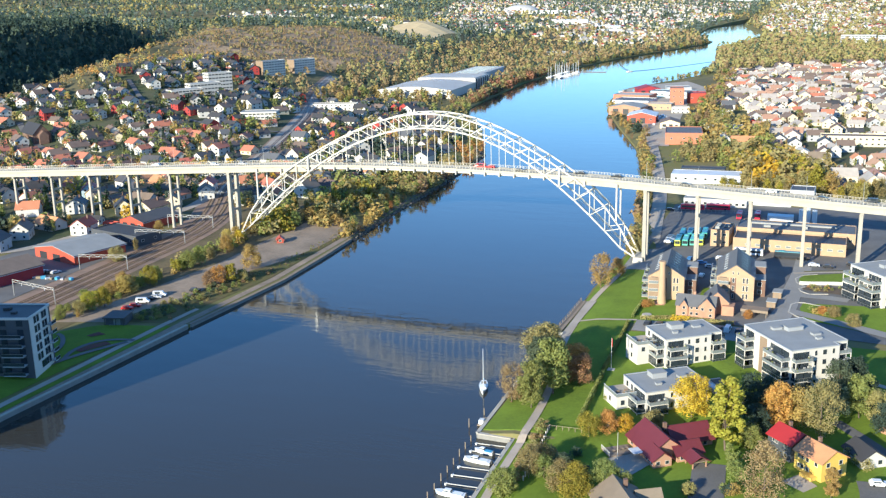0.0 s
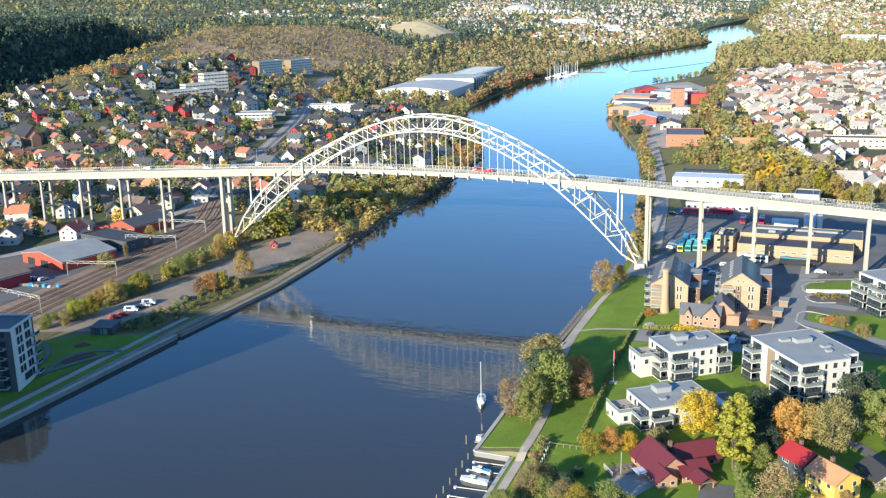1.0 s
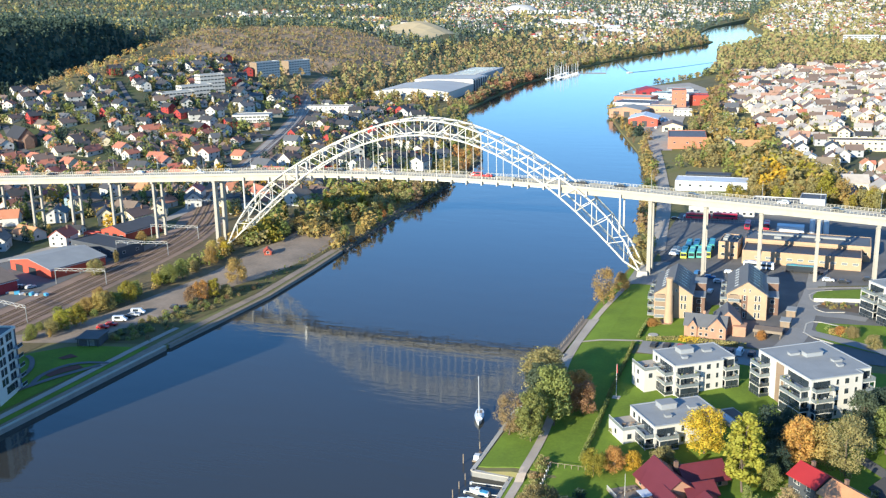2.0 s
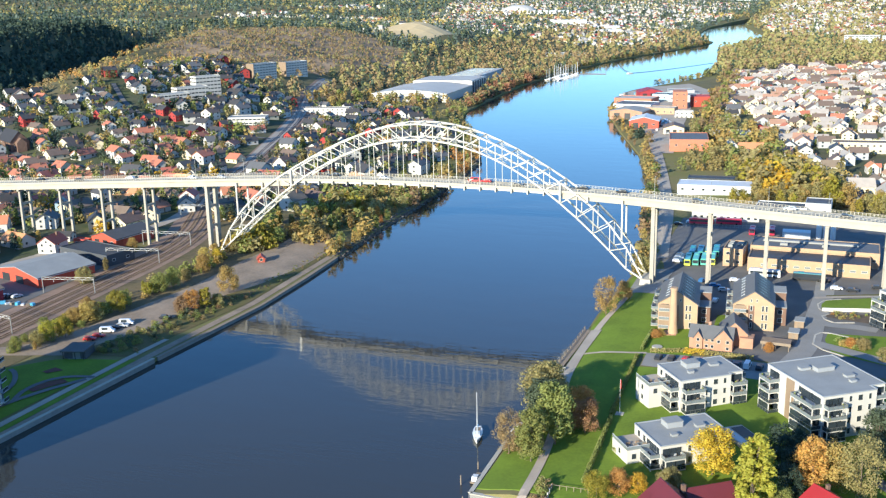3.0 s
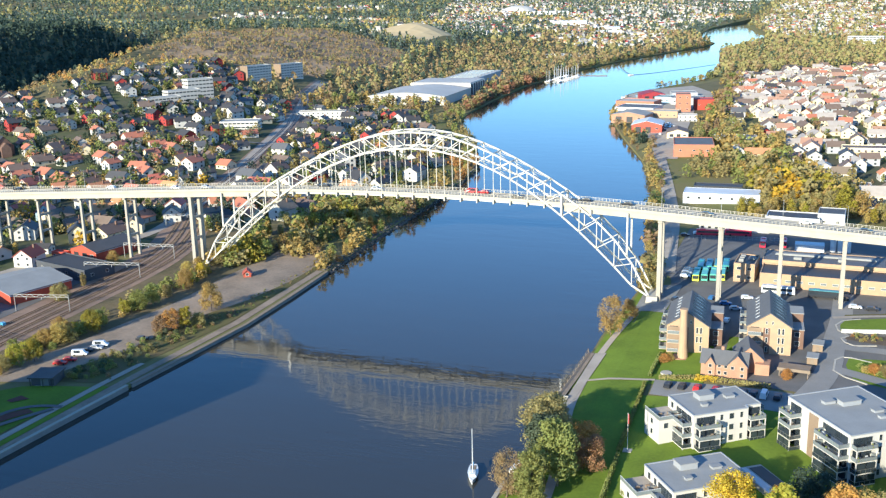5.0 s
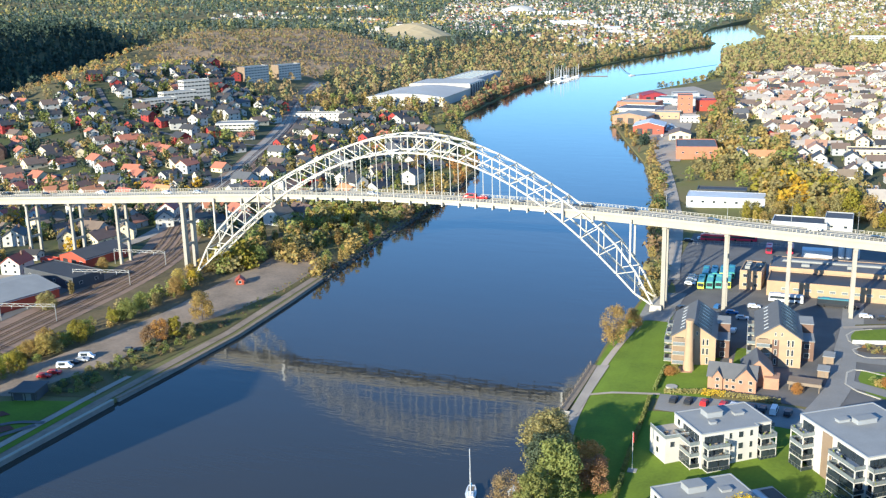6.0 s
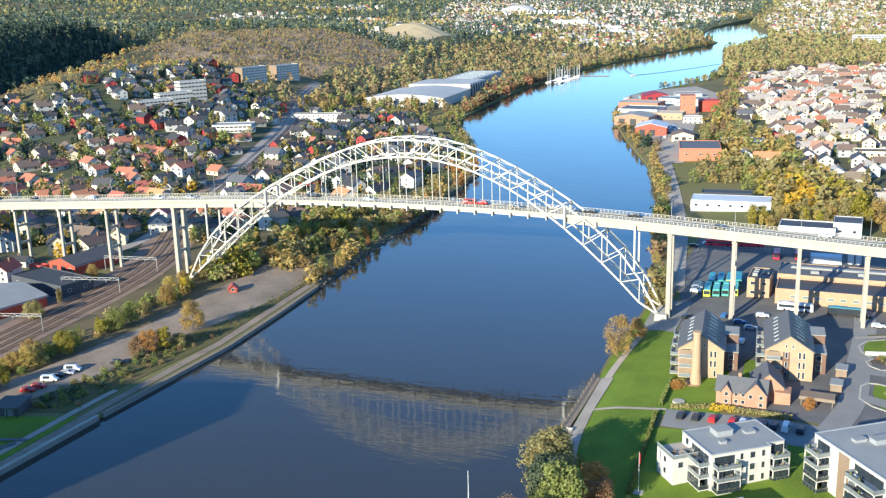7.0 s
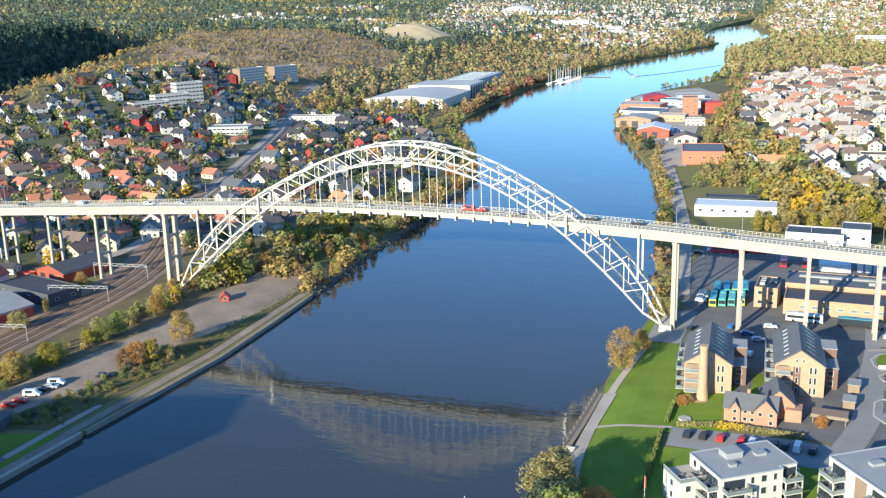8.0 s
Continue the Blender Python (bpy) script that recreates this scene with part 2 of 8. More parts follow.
# ---- building tools ----
class Shape:
    """Collects the corners and faces of one mesh."""

    def __init__(self):
        self.v, self.f = [], []

    def add(self, verts, faces):
        n = len(self.v)
        self.v.extend(tuple(p) for p in verts)
        self.f.extend(tuple(n + i for i in q) for q in faces)
        return self

    def box(self, cx, cy, z0, sx, sy, sz, turn=0.0, taper=1.0):
        """A block on z0, turned about its own upright axis, its top scaled by taper."""
        c, s = math.cos(turn), math.sin(turn)
        pts = []
        for k, zz in ((1.0, z0), (taper, z0 + sz)):
            for a, b in ((-1, -1), (1, -1), (1, 1), (-1, 1)):
                x, y = a * sx / 2 * k, b * sy / 2 * k
                pts.append((cx + c * x - s * y, cy + s * x + c * y, zz))
        return self.add(pts, ((3, 2, 1, 0), (4, 5, 6, 7), (0, 1, 5, 4), (1, 2, 6, 5), (2, 3, 7, 6), (3, 0, 4, 7)))

    def beam(self, p, q, w, h=None, up=(0, 0, 1)):
        """A bar from p to q, w wide and h high."""
        p, q, h = Vector(p), Vector(q), h or w
        d = (q - p).normalized()
        side = d.cross(Vector(up))
        if side.length < 1e-4:
            side = Vector((1, 0, 0))
        side.normalize()
        top = side.cross(d)
        pts = [e + side * (a * w / 2) + top * (b * h / 2) for e in (p, q) for a, b in ((-1, -1), (1, -1), (1, 1), (-1, 1))]
        return self.add(pts, ((0, 1, 2, 3), (7, 6, 5, 4), (0, 4, 5, 1), (1, 5, 6, 2), (2, 6, 7, 3), (3, 7, 4, 0)))

    def tube(self, p, q, r0, r1=None, n=8):
        p, q, r1 = Vector(p), Vector(q), r0 if r1 is None else r1
        d = (q - p).normalized()
        side = d.cross(Vector((0, 0, 1)))
        if side.length < 1e-4:
            side = Vector((1, 0, 0))
        side.normalize()
        top = side.cross(d)
        pts = [e + (side * math.cos(a) + top * math.sin(a)) * r for e, r in ((p, r0), (q, r1)) for a in (2 * math.pi * i / n for i in range(n))]
        faces = [(i, (i + 1) % n, n + (i + 1) % n, n + i) for i in range(n)]
        return self.add(pts, faces + [tuple(range(n))[::-1], tuple(range(n, 2 * n))])

    def prism(self, outline, z0, z1):
        """An upright block over an outline (anticlockwise)."""
        n = len(outline)
        pts = [(x, y, z0) for x, y in outline] + [(x, y, z1) for x, y in outline]
        return self.add(pts, [tuple(range(n))[::-1], tuple(range(n, 2 * n))] + [(i, (i + 1) % n, n + (i + 1) % n, n + i) for i in range(n)])

    def mesh(self, name):
        me = bpy.data.meshes.new(name)
        me.from_pydata(self.v, [], self.f)
        me.update()
        return me


def part(name, shape, material, parent=None, label="", smooth=False):
    """One mesh object, under a thing or a part."""
    me = shape if isinstance(shape, bpy.types.Mesh) else shape.mesh(name)
    if not me.materials:
        me.materials.append(M[material] if isinstance(material, str) else material)
    if smooth:
        me.polygons.foreach_set("use_smooth", [True] * len(me.polygons))
    ob = new(name, me)
    if parent is not None:
        ob.parent = parent
    if label:
        tagged(ob, label)
    return ob


def thing(name, label, category, at=None, group="", kind=""):
    ob = new(name)
    ob.empty_display_size = 0.5
    if at is not None:
        ob.matrix_basis = at
    return tagged(ob, label, category, group, kind)


def step(a, b, x):
    t = min(1.0, max(0.0, (x - a) / (b - a)))
    return t * t * (3 - 2 * t)


# ---- the lie of the land ----
LEFT = ((-520, -50), (-212, -47.8), (-128, -43), (-64, -38.4), (8, -42), (77, -47), (165, -50.5), (266, -59), (380, -100), (480, -148), (555, -168), (650, -178), (840, -190),
        (1050, -183), (1280, -151), (1480, -105), (1690, -55), (1790, -54), (1900, -90), (2150, -125), (2470, -135), (2790, -94), (2990, -62), (5200, -60))
RIGHT = ((-520, 98.5), (-218, 98), (-181.2, 97.6), (-180.8, 87.5), (-150, 88), (-100, 89.5), (-38, 88.5), (18, 91.5), (60, 88), (150, 73.5), (235, 62.5), (329, 40.5), (435, 7.5), (560, -28), (640, -41),
         (746, -48), (790, -40), (819, -28), (944, 14), (1087, 18.5), (1300, 2), (1478, -16), (1600, 8), (1819, 39), (2066, 30), (2300, -8), (2650, -54), (2968, -57), (5200, -57))


def bank(table, y):
    for (y0, x0), (y1, x1) in zip(table, table[1:]):
        if y <= y1:
            return x0 + (x1 - x0) * (y - y0) / (y1 - y0)
    return table[-1][1]


def rolling(x, y, size, seed=0.0):
    return noise.noise((x / size, y / size, seed))


def ground_z(x, y):
    """The height of the ground at a place, water level being 0."""
    xl, xr = bank(LEFT, y), bank(RIGHT, y)
    if xl < x < xr:
        return -3.0
    if x <= xl:
        off = xl - x
        low = 1.3 + 1.2 * step(0, 25, off)
        hill = 62 * step(90, 480, off) * step(120, 520, y) * (1 - 0.55 * step(1000, 1700, y))
        hill += 26 * step(500, 1500, off) * step(200, 900, y) * (1 + 0.8 * rolling(x, y, 420, 3.0))
        hill -= 26 * math.exp(-((x + 590) / 42) ** 2) * step(280, 380, y) * (1 - step(620, 760, y))
        hill *= 1 + 0.22 * rolling(x, y, 230, 1.0) * step(150, 400, off)
        z = low + max(0.0, hill)
    else:
        off = x - xr
        low = 1.3 + 1.4 * step(0, 12, off) + 2.4 * step(6, 60, off) * step(-240, -60, y) * (1 - 0.5 * step(60, 200, y))
        z = low + 3.5 * step(60, 300, off) * step(150, 500, y)
    if x < -430 and y > 40:   # a narrow valley with a steep eastward slope behind the town's ridge
        across, along = (x + 590) * 0.94 + (y - 349) * 0.33, (y - 349) * 0.94 - (x + 590) * 0.33
        if across < 0:
            shaped = 26 + (max(z, 76.0) - 26) * step(4, 104, -across)
        else:
            shaped = 26 + (z - 26) * step(0, 75, across)
        z += (shaped - z) * step(-300, -120, along) * (1 - step(560, 760, along))
    if -830 < x < -300 and 620 < y < 1180:   # rocky knolls of the heath
        rocky = step(-830, -740, x) * (1 - step(-420, -330, x)) * step(640, 730, y) * (1 - step(1060, 1160, y))
        z += rocky * (9 * rolling(x, y, 95, 11.0) + 5 * rolling(x, y, 38, 12.0))
    z += 24 * math.exp(-((x + 520) / 62) ** 2 - ((y - 1310) / 70) ** 2)
    d = math.hypot(x - 165, y + 415)
    z += step(2600, 4900, d) * (24 + 60 * step(-0.2, 1.0, rolling(x, y, 1500, 5.0)) + 70 * step(0, 1, (-x - 0.35 * y) / 3000 + 0.1))
    return z


def inside(x, y, poly):
    hit = False
    for (x0, y0), (x1, y1) in zip(poly, poly[1:] + poly[:1]):
        if (y0 > y) != (y1 > y) and x < x0 + (x1 - x0) * (y - y0) / (y1 - y0):
            hit = not hit
    return hit


WEST_TOWN = [(-120, 60), (-96, 130), (-82, 200), (-84, 270), (-106, 345), (-150, 420), (-200, 500), (-250, 545), (-300, 535), (-350, 525), (-405, 520), (-440, 640), (-510, 640), (-500, 450), (-482, 350), (-530, 340), (-530, 280), (-420, 120), (-330, -40), (-190, -60), (-175, 20)]
EAST_TOWN = [(176, 180), (158, 250), (140, 300), (128, 360), (112, 440), (100, 480), (82, 500), (74, 620), (62, 800), (56, 960), (120, 1090), (330, 1110), (330, 185)]
HEATH = [(-440, 715), (-470, 668), (-560, 660), (-660, 720), (-760, 880), (-720, 1040), (-560, 1120), (-430, 1040), (-385, 860)]
SAND = [(-585, 1195), (-455, 1195), (-455, 1330), (-585, 1330)]
FIELDS = [[(240, 830), (225, 900), (330, 900), (330, 830)], [(-560, 2150), (-330, 2150), (-330, 2280), (-560, 2280)], [(-900, 2600), (-600, 2650), (-600, 2800), (-900, 2760)], [(-330, 1990), (-220, 1990), (-220, 2090), (-330, 2090)],
          [(100, 2150), (420, 2150), (420, 2230), (100, 2230)]]


def cover(x, y):
    if inside(x, y, HEATH):
        return 1
    if inside(x, y, SAND) or any(inside(x, y, f) for f in FIELDS):
        return 2
    if inside(x, y, WEST_TOWN) or inside(x, y, EAST_TOWN):
        return 4
    if y > 420 and not (bank(LEFT, y) - 30 < x < bank(RIGHT, y) + 30) or x < -480:
        return 3
    return 0


def terrain():
    ys = []
    y = -520.0
    while y < 5000:
        ys.append(y)
        y += 6 if y < 340 else 12 if y < 1000 else 26 if y < 2000 else 60
    ys = sorted(ys + [-181.3, -180.75, 5050.0])
    offs = [0.0, 3, 6, 10, 15, 20, 26, 33, 41, 50, 60, 72, 86, 102, 120, 140, 162, 186, 212, 240, 270, 302] + list(range(324, 940, 22)) + [960,
            1030, 1150, 1290, 1450, 1640, 1860, 2120, 2420, 2770, 3180, 3660, 4200]
    v, f, rows = [], [], []
    for y in ys:
        xl, xr = bank(LEFT, y), bank(RIGHT, y)
        wide = step(900, 3200, y) * 0.6 + 1.0
        cols = [(xl - o * wide, None) for o in reversed(offs)] + [(xl + 0.25, -3.0), (xr - 0.25, -3.0)] + [(xr + o * wide, None) for o in offs]
        rows.append(len(cols))
        for i, (x, z) in enumerate(cols):
            if z is None:
                z = ground_z(x, y)
            v.append((x, y, z))
    n = rows[0]
    for r in range(len(ys) - 1):
        for c in range(n - 1):
            a = r * n + c
            f.append((a, a + 1, a + n + 1, a + n))
    me = bpy.data.meshes.new("ground")
    me.from_pydata(v, [], f)
    me.update()
    for key in ("ground", "heath", "field", "forest_floor", "town_ground"):
        me.materials.append(M[key])
    index = []
    for q in me.polygons:
        c = q.center
        index.append(cover(c.x, c.y))
    me.polygons.foreach_set("material_index", index)
    ob = new("ground", me)
    return tagged(ob, "autumn ground of grass and soil sloping from the river", "ground", kind="structure")


M["ground"] = mat("ground", (0.17, 0.175, 0.058), 0.95, second=(0.22, 0.175, 0.09), scale=0.02, amount=1.0, fine=0.5, bump=0.2, bump_scale=0.8, spec=0.1)
M["forest_floor"] = mat("forest_floor", (0.20, 0.165, 0.085), 0.95, second=(0.13, 0.125, 0.065), scale=0.02, amount=1.0, fine=0.2, spec=0.1)
M["town_ground"] = mat("town_ground", (0.082, 0.10, 0.042), 0.95, second=(0.12, 0.11, 0.075), scale=0.04, amount=1.0, fine=0.3, spec=0.1)
terrain()
part("water", Shape().add([(-330, -520, 0), (160, -520, 0), (160, 3100, 0), (-330, 3100, 0)], [(0, 1, 2, 3)]), "water")
tagged(bpy.data.objects["water"], "calm brown-blue river water with light ripples", "river", kind="structure")

# ---- the arch bridge ----
RIB_Y, PANEL, MIDDLE = (0.0, 9.5), 6.8, 3.2
DECK_Y = (0.35, 9.15)


def deck_z(x):
    """The height of the road along the bridge."""
    d = abs(x - 8.0)
    if d < 100:
        return 39.75 - 0.0003 * d * d
    return 36.75 - (d - 100) * (0.060 if x < 8 else 0.057)


def chord(x, top):
    """The height of the arch's upper or lower chord at x."""
    z = 40.0
    for _ in range(12):
        q = min(1.0, ((x - 0.062 * z) / 98.0) ** 2)
        z = 64.3 - 67.7 * q + 34.4 * q * q - 27.7 * q ** 4 if top else 57.8 - 61.0 * q + 3.6 * q * q + 1.1 * q ** 4
    return z


def build_bridge():
    bridge = thing("arch_bridge", "long white steel truss arch bridge over the river", "bridge")
    nodes = [MIDDLE + PANEL * k for k in range(-14, 14)]
    foot_l, foot_r = Vector((-98.0, 0, 2.2)), Vector((98.3, 0, 4.4))
    for y in RIB_Y:
        off = Vector((0, y, 0))
        tops = [foot_l + off] + [Vector((x, y, chord(x, True))) for x in nodes] + [foot_r + off]
        lows = [foot_l + off] + [Vector((x, y, chord(x, False))) for x in nodes] + [foot_r + off]
        s = Shape()
        for line in (tops, lows):
            for p, q in zip(line, line[1:]):
                d = (q - p).normalized() * 0.12
                s.beam(p - d, q + d, 0.62, 0.62)
        rib = part("arch_rib", s, "bridge_white", bridge)
        for i in range(1, len(tops) - 1):
            x = tops[i].x
            if tops[i].z - lows[i].z > 0.9:
                portal = abs(x - MIDDLE) > 60.5 and abs(x - MIDDLE) < 62
                part("truss_post", Shape().beam(lows[i], tops[i], 0.75 if portal else 0.30, 1.3 if portal else 0.34, up=(0, 1, 0)), "steel" if portal else "bridge_white", rib)
            a, b = (lows[i], tops[i + 1]) if x > MIDDLE - 1 else (lows[i], tops[i - 1])
            if 1 < i < len(tops) - 2:
                part("truss_diagonal", Shape().beam(a, b, 0.26, 0.30), "bridge_white", rib)
        # hangers
        for k in range(-8, 9):
            x = MIDDLE + PANEL * k
            part("hanger", Shape().beam((x, y, deck_z(x) - 1.6), (x, y, chord(x, False)), 0.20, 0.20, up=(0, 1, 0)), "bridge_white", bridge)
        for x in (-86.8, -73.2, 75.6, 89.6):
            part("spandrel_column", Shape().beam((x, y, chord(x, True) - 0.3), (x, y, deck_z(x) - 1.6), 0.62, 0.62, up=(0, 1, 0)), "bridge_white", bridge)
    # bracing between the ribs
    for top in (True, False):
        for i, x in enumerate(nodes):
            z = chord(x, top)
            clear = deck_z(x) + (5.5 if top else 4.5)
            if -62 < x < 68 and z < clear and not (top and z > deck_z(x) + 1.5):
                continue
            part("cross_strut", Shape().beam((x, RIB_Y[0] + 0.3, z), (x, RIB_Y[1] - 0.3, z), 0.28, 0.34), "bridge_white", bridge)
            if i + 1 < len(nodes):
                x2 = nodes[i + 1]
                z2 = chord(x2, top)
                if z2 < deck_z(x2) + 5.0 and z2 > deck_z(x2) - 2.5 or z < deck_z(x) + 5.0 and z > deck_z(x) - 2.5:
                    continue
                mid = (RIB_Y[0] + RIB_Y[1]) / 2
                flip = x > MIDDLE - 1
                for y in RIB_Y:
                    inner = y + (0.3 if y < mid else -0.3)
                    a, b = ((x, mid, z), (x2, inner, z2)) if flip else ((x, inner, z), (x2, mid, z2))
                    part("brace", Shape().beam(a, b, 0.20, 0.20), "bridge_white", bridge)
    # deck
    xs = [-430 + 5 * i for i in range(167)]
    y0, y1 = DECK_Y

    def sweep(profile, xa=-430, xb=400):
        s, line = Shape(), [x for x in xs if xa <= x <= xb]
        n = len(profile)
        pts = [(x, y, deck_z(x) + z) for x in line for y, z in profile]
        faces = [(i * n + j, i * n + (j + 1) % n, (i + 1) * n + (j + 1) % n, (i + 1) * n + j) for i in range(len(line) - 1) for j in range(n)]
        faces += [tuple(range(n))[::-1], tuple(range(len(pts) - n, len(pts)))]
        return s.add(pts, faces)

    deck = part("deck", sweep([(y0, -0.55), (y1, -0.55), (y1, -0.02), (y0, -0.02)]), "concrete_light", bridge)
    part("road_surface", sweep([(y0 + 1.35, -0.02), (y1 - 1.35, -0.02), (y1 - 1.35, 0.02), (y0 + 1.35, 0.02)]), "bridge_road", deck)
    for a, b in ((y0, y0 + 1.3), (y1 - 1.3, y1)):
        part("footway", sweep([(a, -0.02), (b, -0.02), (b, 0.14), (a, 0.14)]), "concrete_light", deck)
    for y in (y0 - 0.12, y1 + 0.12):
        part("edge_beam", sweep([(y - 0.14, -0.85), (y + 0.14, -0.85), (y + 0.14, 0.2), (y - 0.14, 0.2)]), "concrete_light", deck)
        rail = Shape()
        for z in (1.22, 0.72):
            for a, b in zip(xs, xs[1:]):
                rail.beam((a, y, deck_z(a) + z), (b, y, deck_z(b) + z), 0.10, 0.10 if z > 1 else 0.06)
        railing = part("railing", rail, "cream_paint", deck)
        posts = Shape()
        x = -429.0
        while x < 399:
            posts.box(x, y, deck_z(x) + 0.15, 0.12, 0.08, 1.05)
            x += 1.36
        tagged(part("railing_bar", posts, "cream_paint", railing), kind="stuff")
    for y in (y0 + 0.75, y1 - 0.75):
        part("main_girder", sweep([(y - 0.28, -3.3), (y + 0.28, -3.3), (y + 0.28, -0.55), (y - 0.28, -0.55)], -430, -60), "concrete_light", deck)
        part("main_girder", sweep([(y - 0.28, -3.3), (y + 0.28, -3.3), (y + 0.28, -0.55), (y - 0.28, -0.55)], 65, 400), "concrete_light", deck)
        part("stringer", sweep([(y - 0.2, -1.9), (y + 0.2, -1.9), (y + 0.2, -0.55), (y - 0.2, -0.55)], -60, 65), "bridge_white", deck)
    for k in range(-9, 10):
        x = MIDDLE + PANEL * k
        part("cross_beam", Shape().box(x, 4.75, deck_z(x) - 2.45, 0.42, 10.6, 1.5), "bridge_white", deck)
    # piers
    for x, w, deep in [(-103.6, 1.45, 2.1), (101.6, 1.4, 1.8)] + [(-138.8 - 25.3 * i, 1.05, 1.1) for i in range(11)] + [(123.2 + 21.2 * i, 1.2, 1.15) for i in range(13)]:
        pier = part("pier", Shape().box(x, 4.75, deck_z(x) - 4.1, w + 0.2, 9.2, 0.8), "pier_concrete", bridge)
        for y in (1.5, 8.0):
            z0 = ground_z(x, y) - 0.5
            part("column", Shape().box(x, y, z0, w * 1.12, deep * 1.12, deck_z(x) - 4.1 - z0, taper=0.88), "pier_concrete", pier)
        for frac in (0.36, 0.68):
            z0 = ground_z(x, 4.75)
            if abs(x) > 102 or x < 0:
                part("tie_beam", Shape().box(x, 4.75, z0 + (deck_z(x) - 4 - z0) * frac, w * 0.7, 6.0, 1.0), "pier_concrete", pier)
    for x in (-431.5, 401.5):
        z = ground_z(x, 4.75)
        part("abutment", Shape().box(x, 4.75, z - 1, 4, 10.5, deck_z(x) - z + 0.9), "concrete", bridge)
    for p in (foot_l, foot_r):
        part("arch_footing", Shape().box(p.x + (-1.2 if p.x < 0 else 1.2), 4.75, -1.0, 5.0, 15.0, p.z + 1.4, taper=0.8), "concrete", bridge)
    return bridge


M["concrete_light"] = mat("concrete_light", (0.455, 0.41, 0.325), 0.8, scale=0.2, amount=0.4, fine=2.5, bump=0.01)
M["pier_concrete"] = mat("pier_concrete", (0.40, 0.362, 0.30), 0.85, scale=0.15, amount=0.5, fine=2.0, bump=0.01)
M["bridge_road"] = mat("bridge_road", (0.35, 0.322, 0.275), 0.88, second=(0.26, 0.24, 0.21), scale=0.12, amount=0.7, fine=1.5)
M["cream_paint"] = mat("cream_paint", (0.60, 0.545, 0.435), 0.5, scale=0.5, amount=0.3)
M["road"] = mat("road", (0.285, 0.27, 0.25), 0.9, second=(0.21, 0.20, 0.185), scale=0.1, amount=0.8, fine=1.5)
build_bridge()


# ---- makers: ground cover ----
def area(name, edge_a, edge_b, material, label, category, lift=0.15, n=None, across=4, kind="structure"):
    """A sheet on the ground between two lines of the plan."""
    def along(line, k):
        lens = [math.dist(p, q) for p, q in zip(line, line[1:])]
        want, total = k * sum(lens), 0.0
        for (p, q), d in zip(zip(line, line[1:]), lens):
            if total + d >= want - 1e-6:
                f = (want - total) / d if d else 0
                return p[0] + (q[0] - p[0]) * f, p[1] + (q[1] - p[1]) * f
            total += d
        return line[-1]
    long = max(sum(math.dist(p, q) for p, q in zip(e, e[1:])) for e in (edge_a, edge_b))
    n = n or max(2, int(long / 3))
    v, f = [], []
    for i in range(n + 1):
        a, b = along(edge_a, i / n), along(edge_b, i / n)
        for j in range(across + 1):
            x, y = a[0] + (b[0] - a[0]) * j / across, a[1] + (b[1] - a[1]) * j / across
            v.append((x, y, ground_z(x, y) + lift))
    w = across + 1
    for i in range(n):
        for j in range(across):
            f.append((i * w + j, i * w + j + 1, (i + 1) * w + j + 1, (i + 1) * w + j))
    ob = part(name, Shape().add(v, f), material)
    me = ob.data
    if me.polygons and me.polygons[0].normal.z < 0:
        me.flip_normals()
    return tagged(ob, label, category, kind=kind)


def strip(name, line, width, material, label, category, lift=0.2, across=2):
    """A road or path of one width along a line of the plan, its corners rounded."""
    for _ in range(2):
        out = [line[0]]
        for p, q in zip(line, line[1:]):
            out += [(p[0] * 0.75 + q[0] * 0.25, p[1] * 0.75 + q[1] * 0.25), (p[0] * 0.25 + q[0] * 0.75, p[1] * 0.25 + q[1] * 0.75)]
        line = out + [line[-1]]
    a, b = [], []
    for i, p in enumerate(line):
        q0, q1 = line[max(0, i - 1)], line[min(len(line) - 1, i + 1)]
        d = Vector((q1[0] - q0[0], q1[1] - q0[1])).normalized()
        a.append((p[0] - d.y * width / 2, p[1] + d.x * width / 2))
        b.append((p[0] + d.y * width / 2, p[1] - d.x * width / 2))
    return area(name, a, b, material, label, category, lift, across=across)


# ---- makers: trees ----
def leaves(s, blobs, n, size, rng, droop=0.0):
    """Small leaf sprays scattered over the skins of many lumps."""
    weights = [r * r for _, r in blobs]
    for c, r in rng.choices(blobs, weights, k=n):
        d = Vector((rng.gauss(0, 1), rng.gauss(0, 1), rng.gauss(0.25, 1))).normalized()
        p = Vector(c) + d * r * rng.uniform(0.55, 1.12)
        nrm = (d + Vector((rng.uniform(-.45, .45), rng.uniform(-.45, .45), rng.uniform(-.35, .55)))).normalized()
        u = nrm.cross(Vector((0.3, 0.2, 1))).normalized()
        w = nrm.cross(u)
        a, b = size * rng.uniform(0.5, 1.1), size * rng.uniform(0.4, 0.8)
        s.add([p - u * a, p - w * b + nrm * a * 0.15, p + u * a - Vector((0, 0, droop * a)), p + w * b], [(0, 1, 2, 3)])


def broad_crown(h, r, rng, n, size, low=0.28, slim=1.0):
    blobs = []
    for i in range(95):
        z = h * rng.uniform(low + 0.08, 0.90)
        t = (z / h - low) / (1 - low)
        wide = r * slim * math.sin(math.pi * min(0.97, max(0.12, t * 0.86 + 0.14))) ** 0.7
        a, d = rng.uniform(0, 6.283), wide * math.sqrt(rng.uniform(0.05, 0.75))
        blobs.append(((d * math.cos(a), d * math.sin(a), z), r * slim * rng.uniform(0.15, 0.33)))
    s = Shape()
    leaves(s, blobs, n, size, rng, 0.3)
    return s, blobs


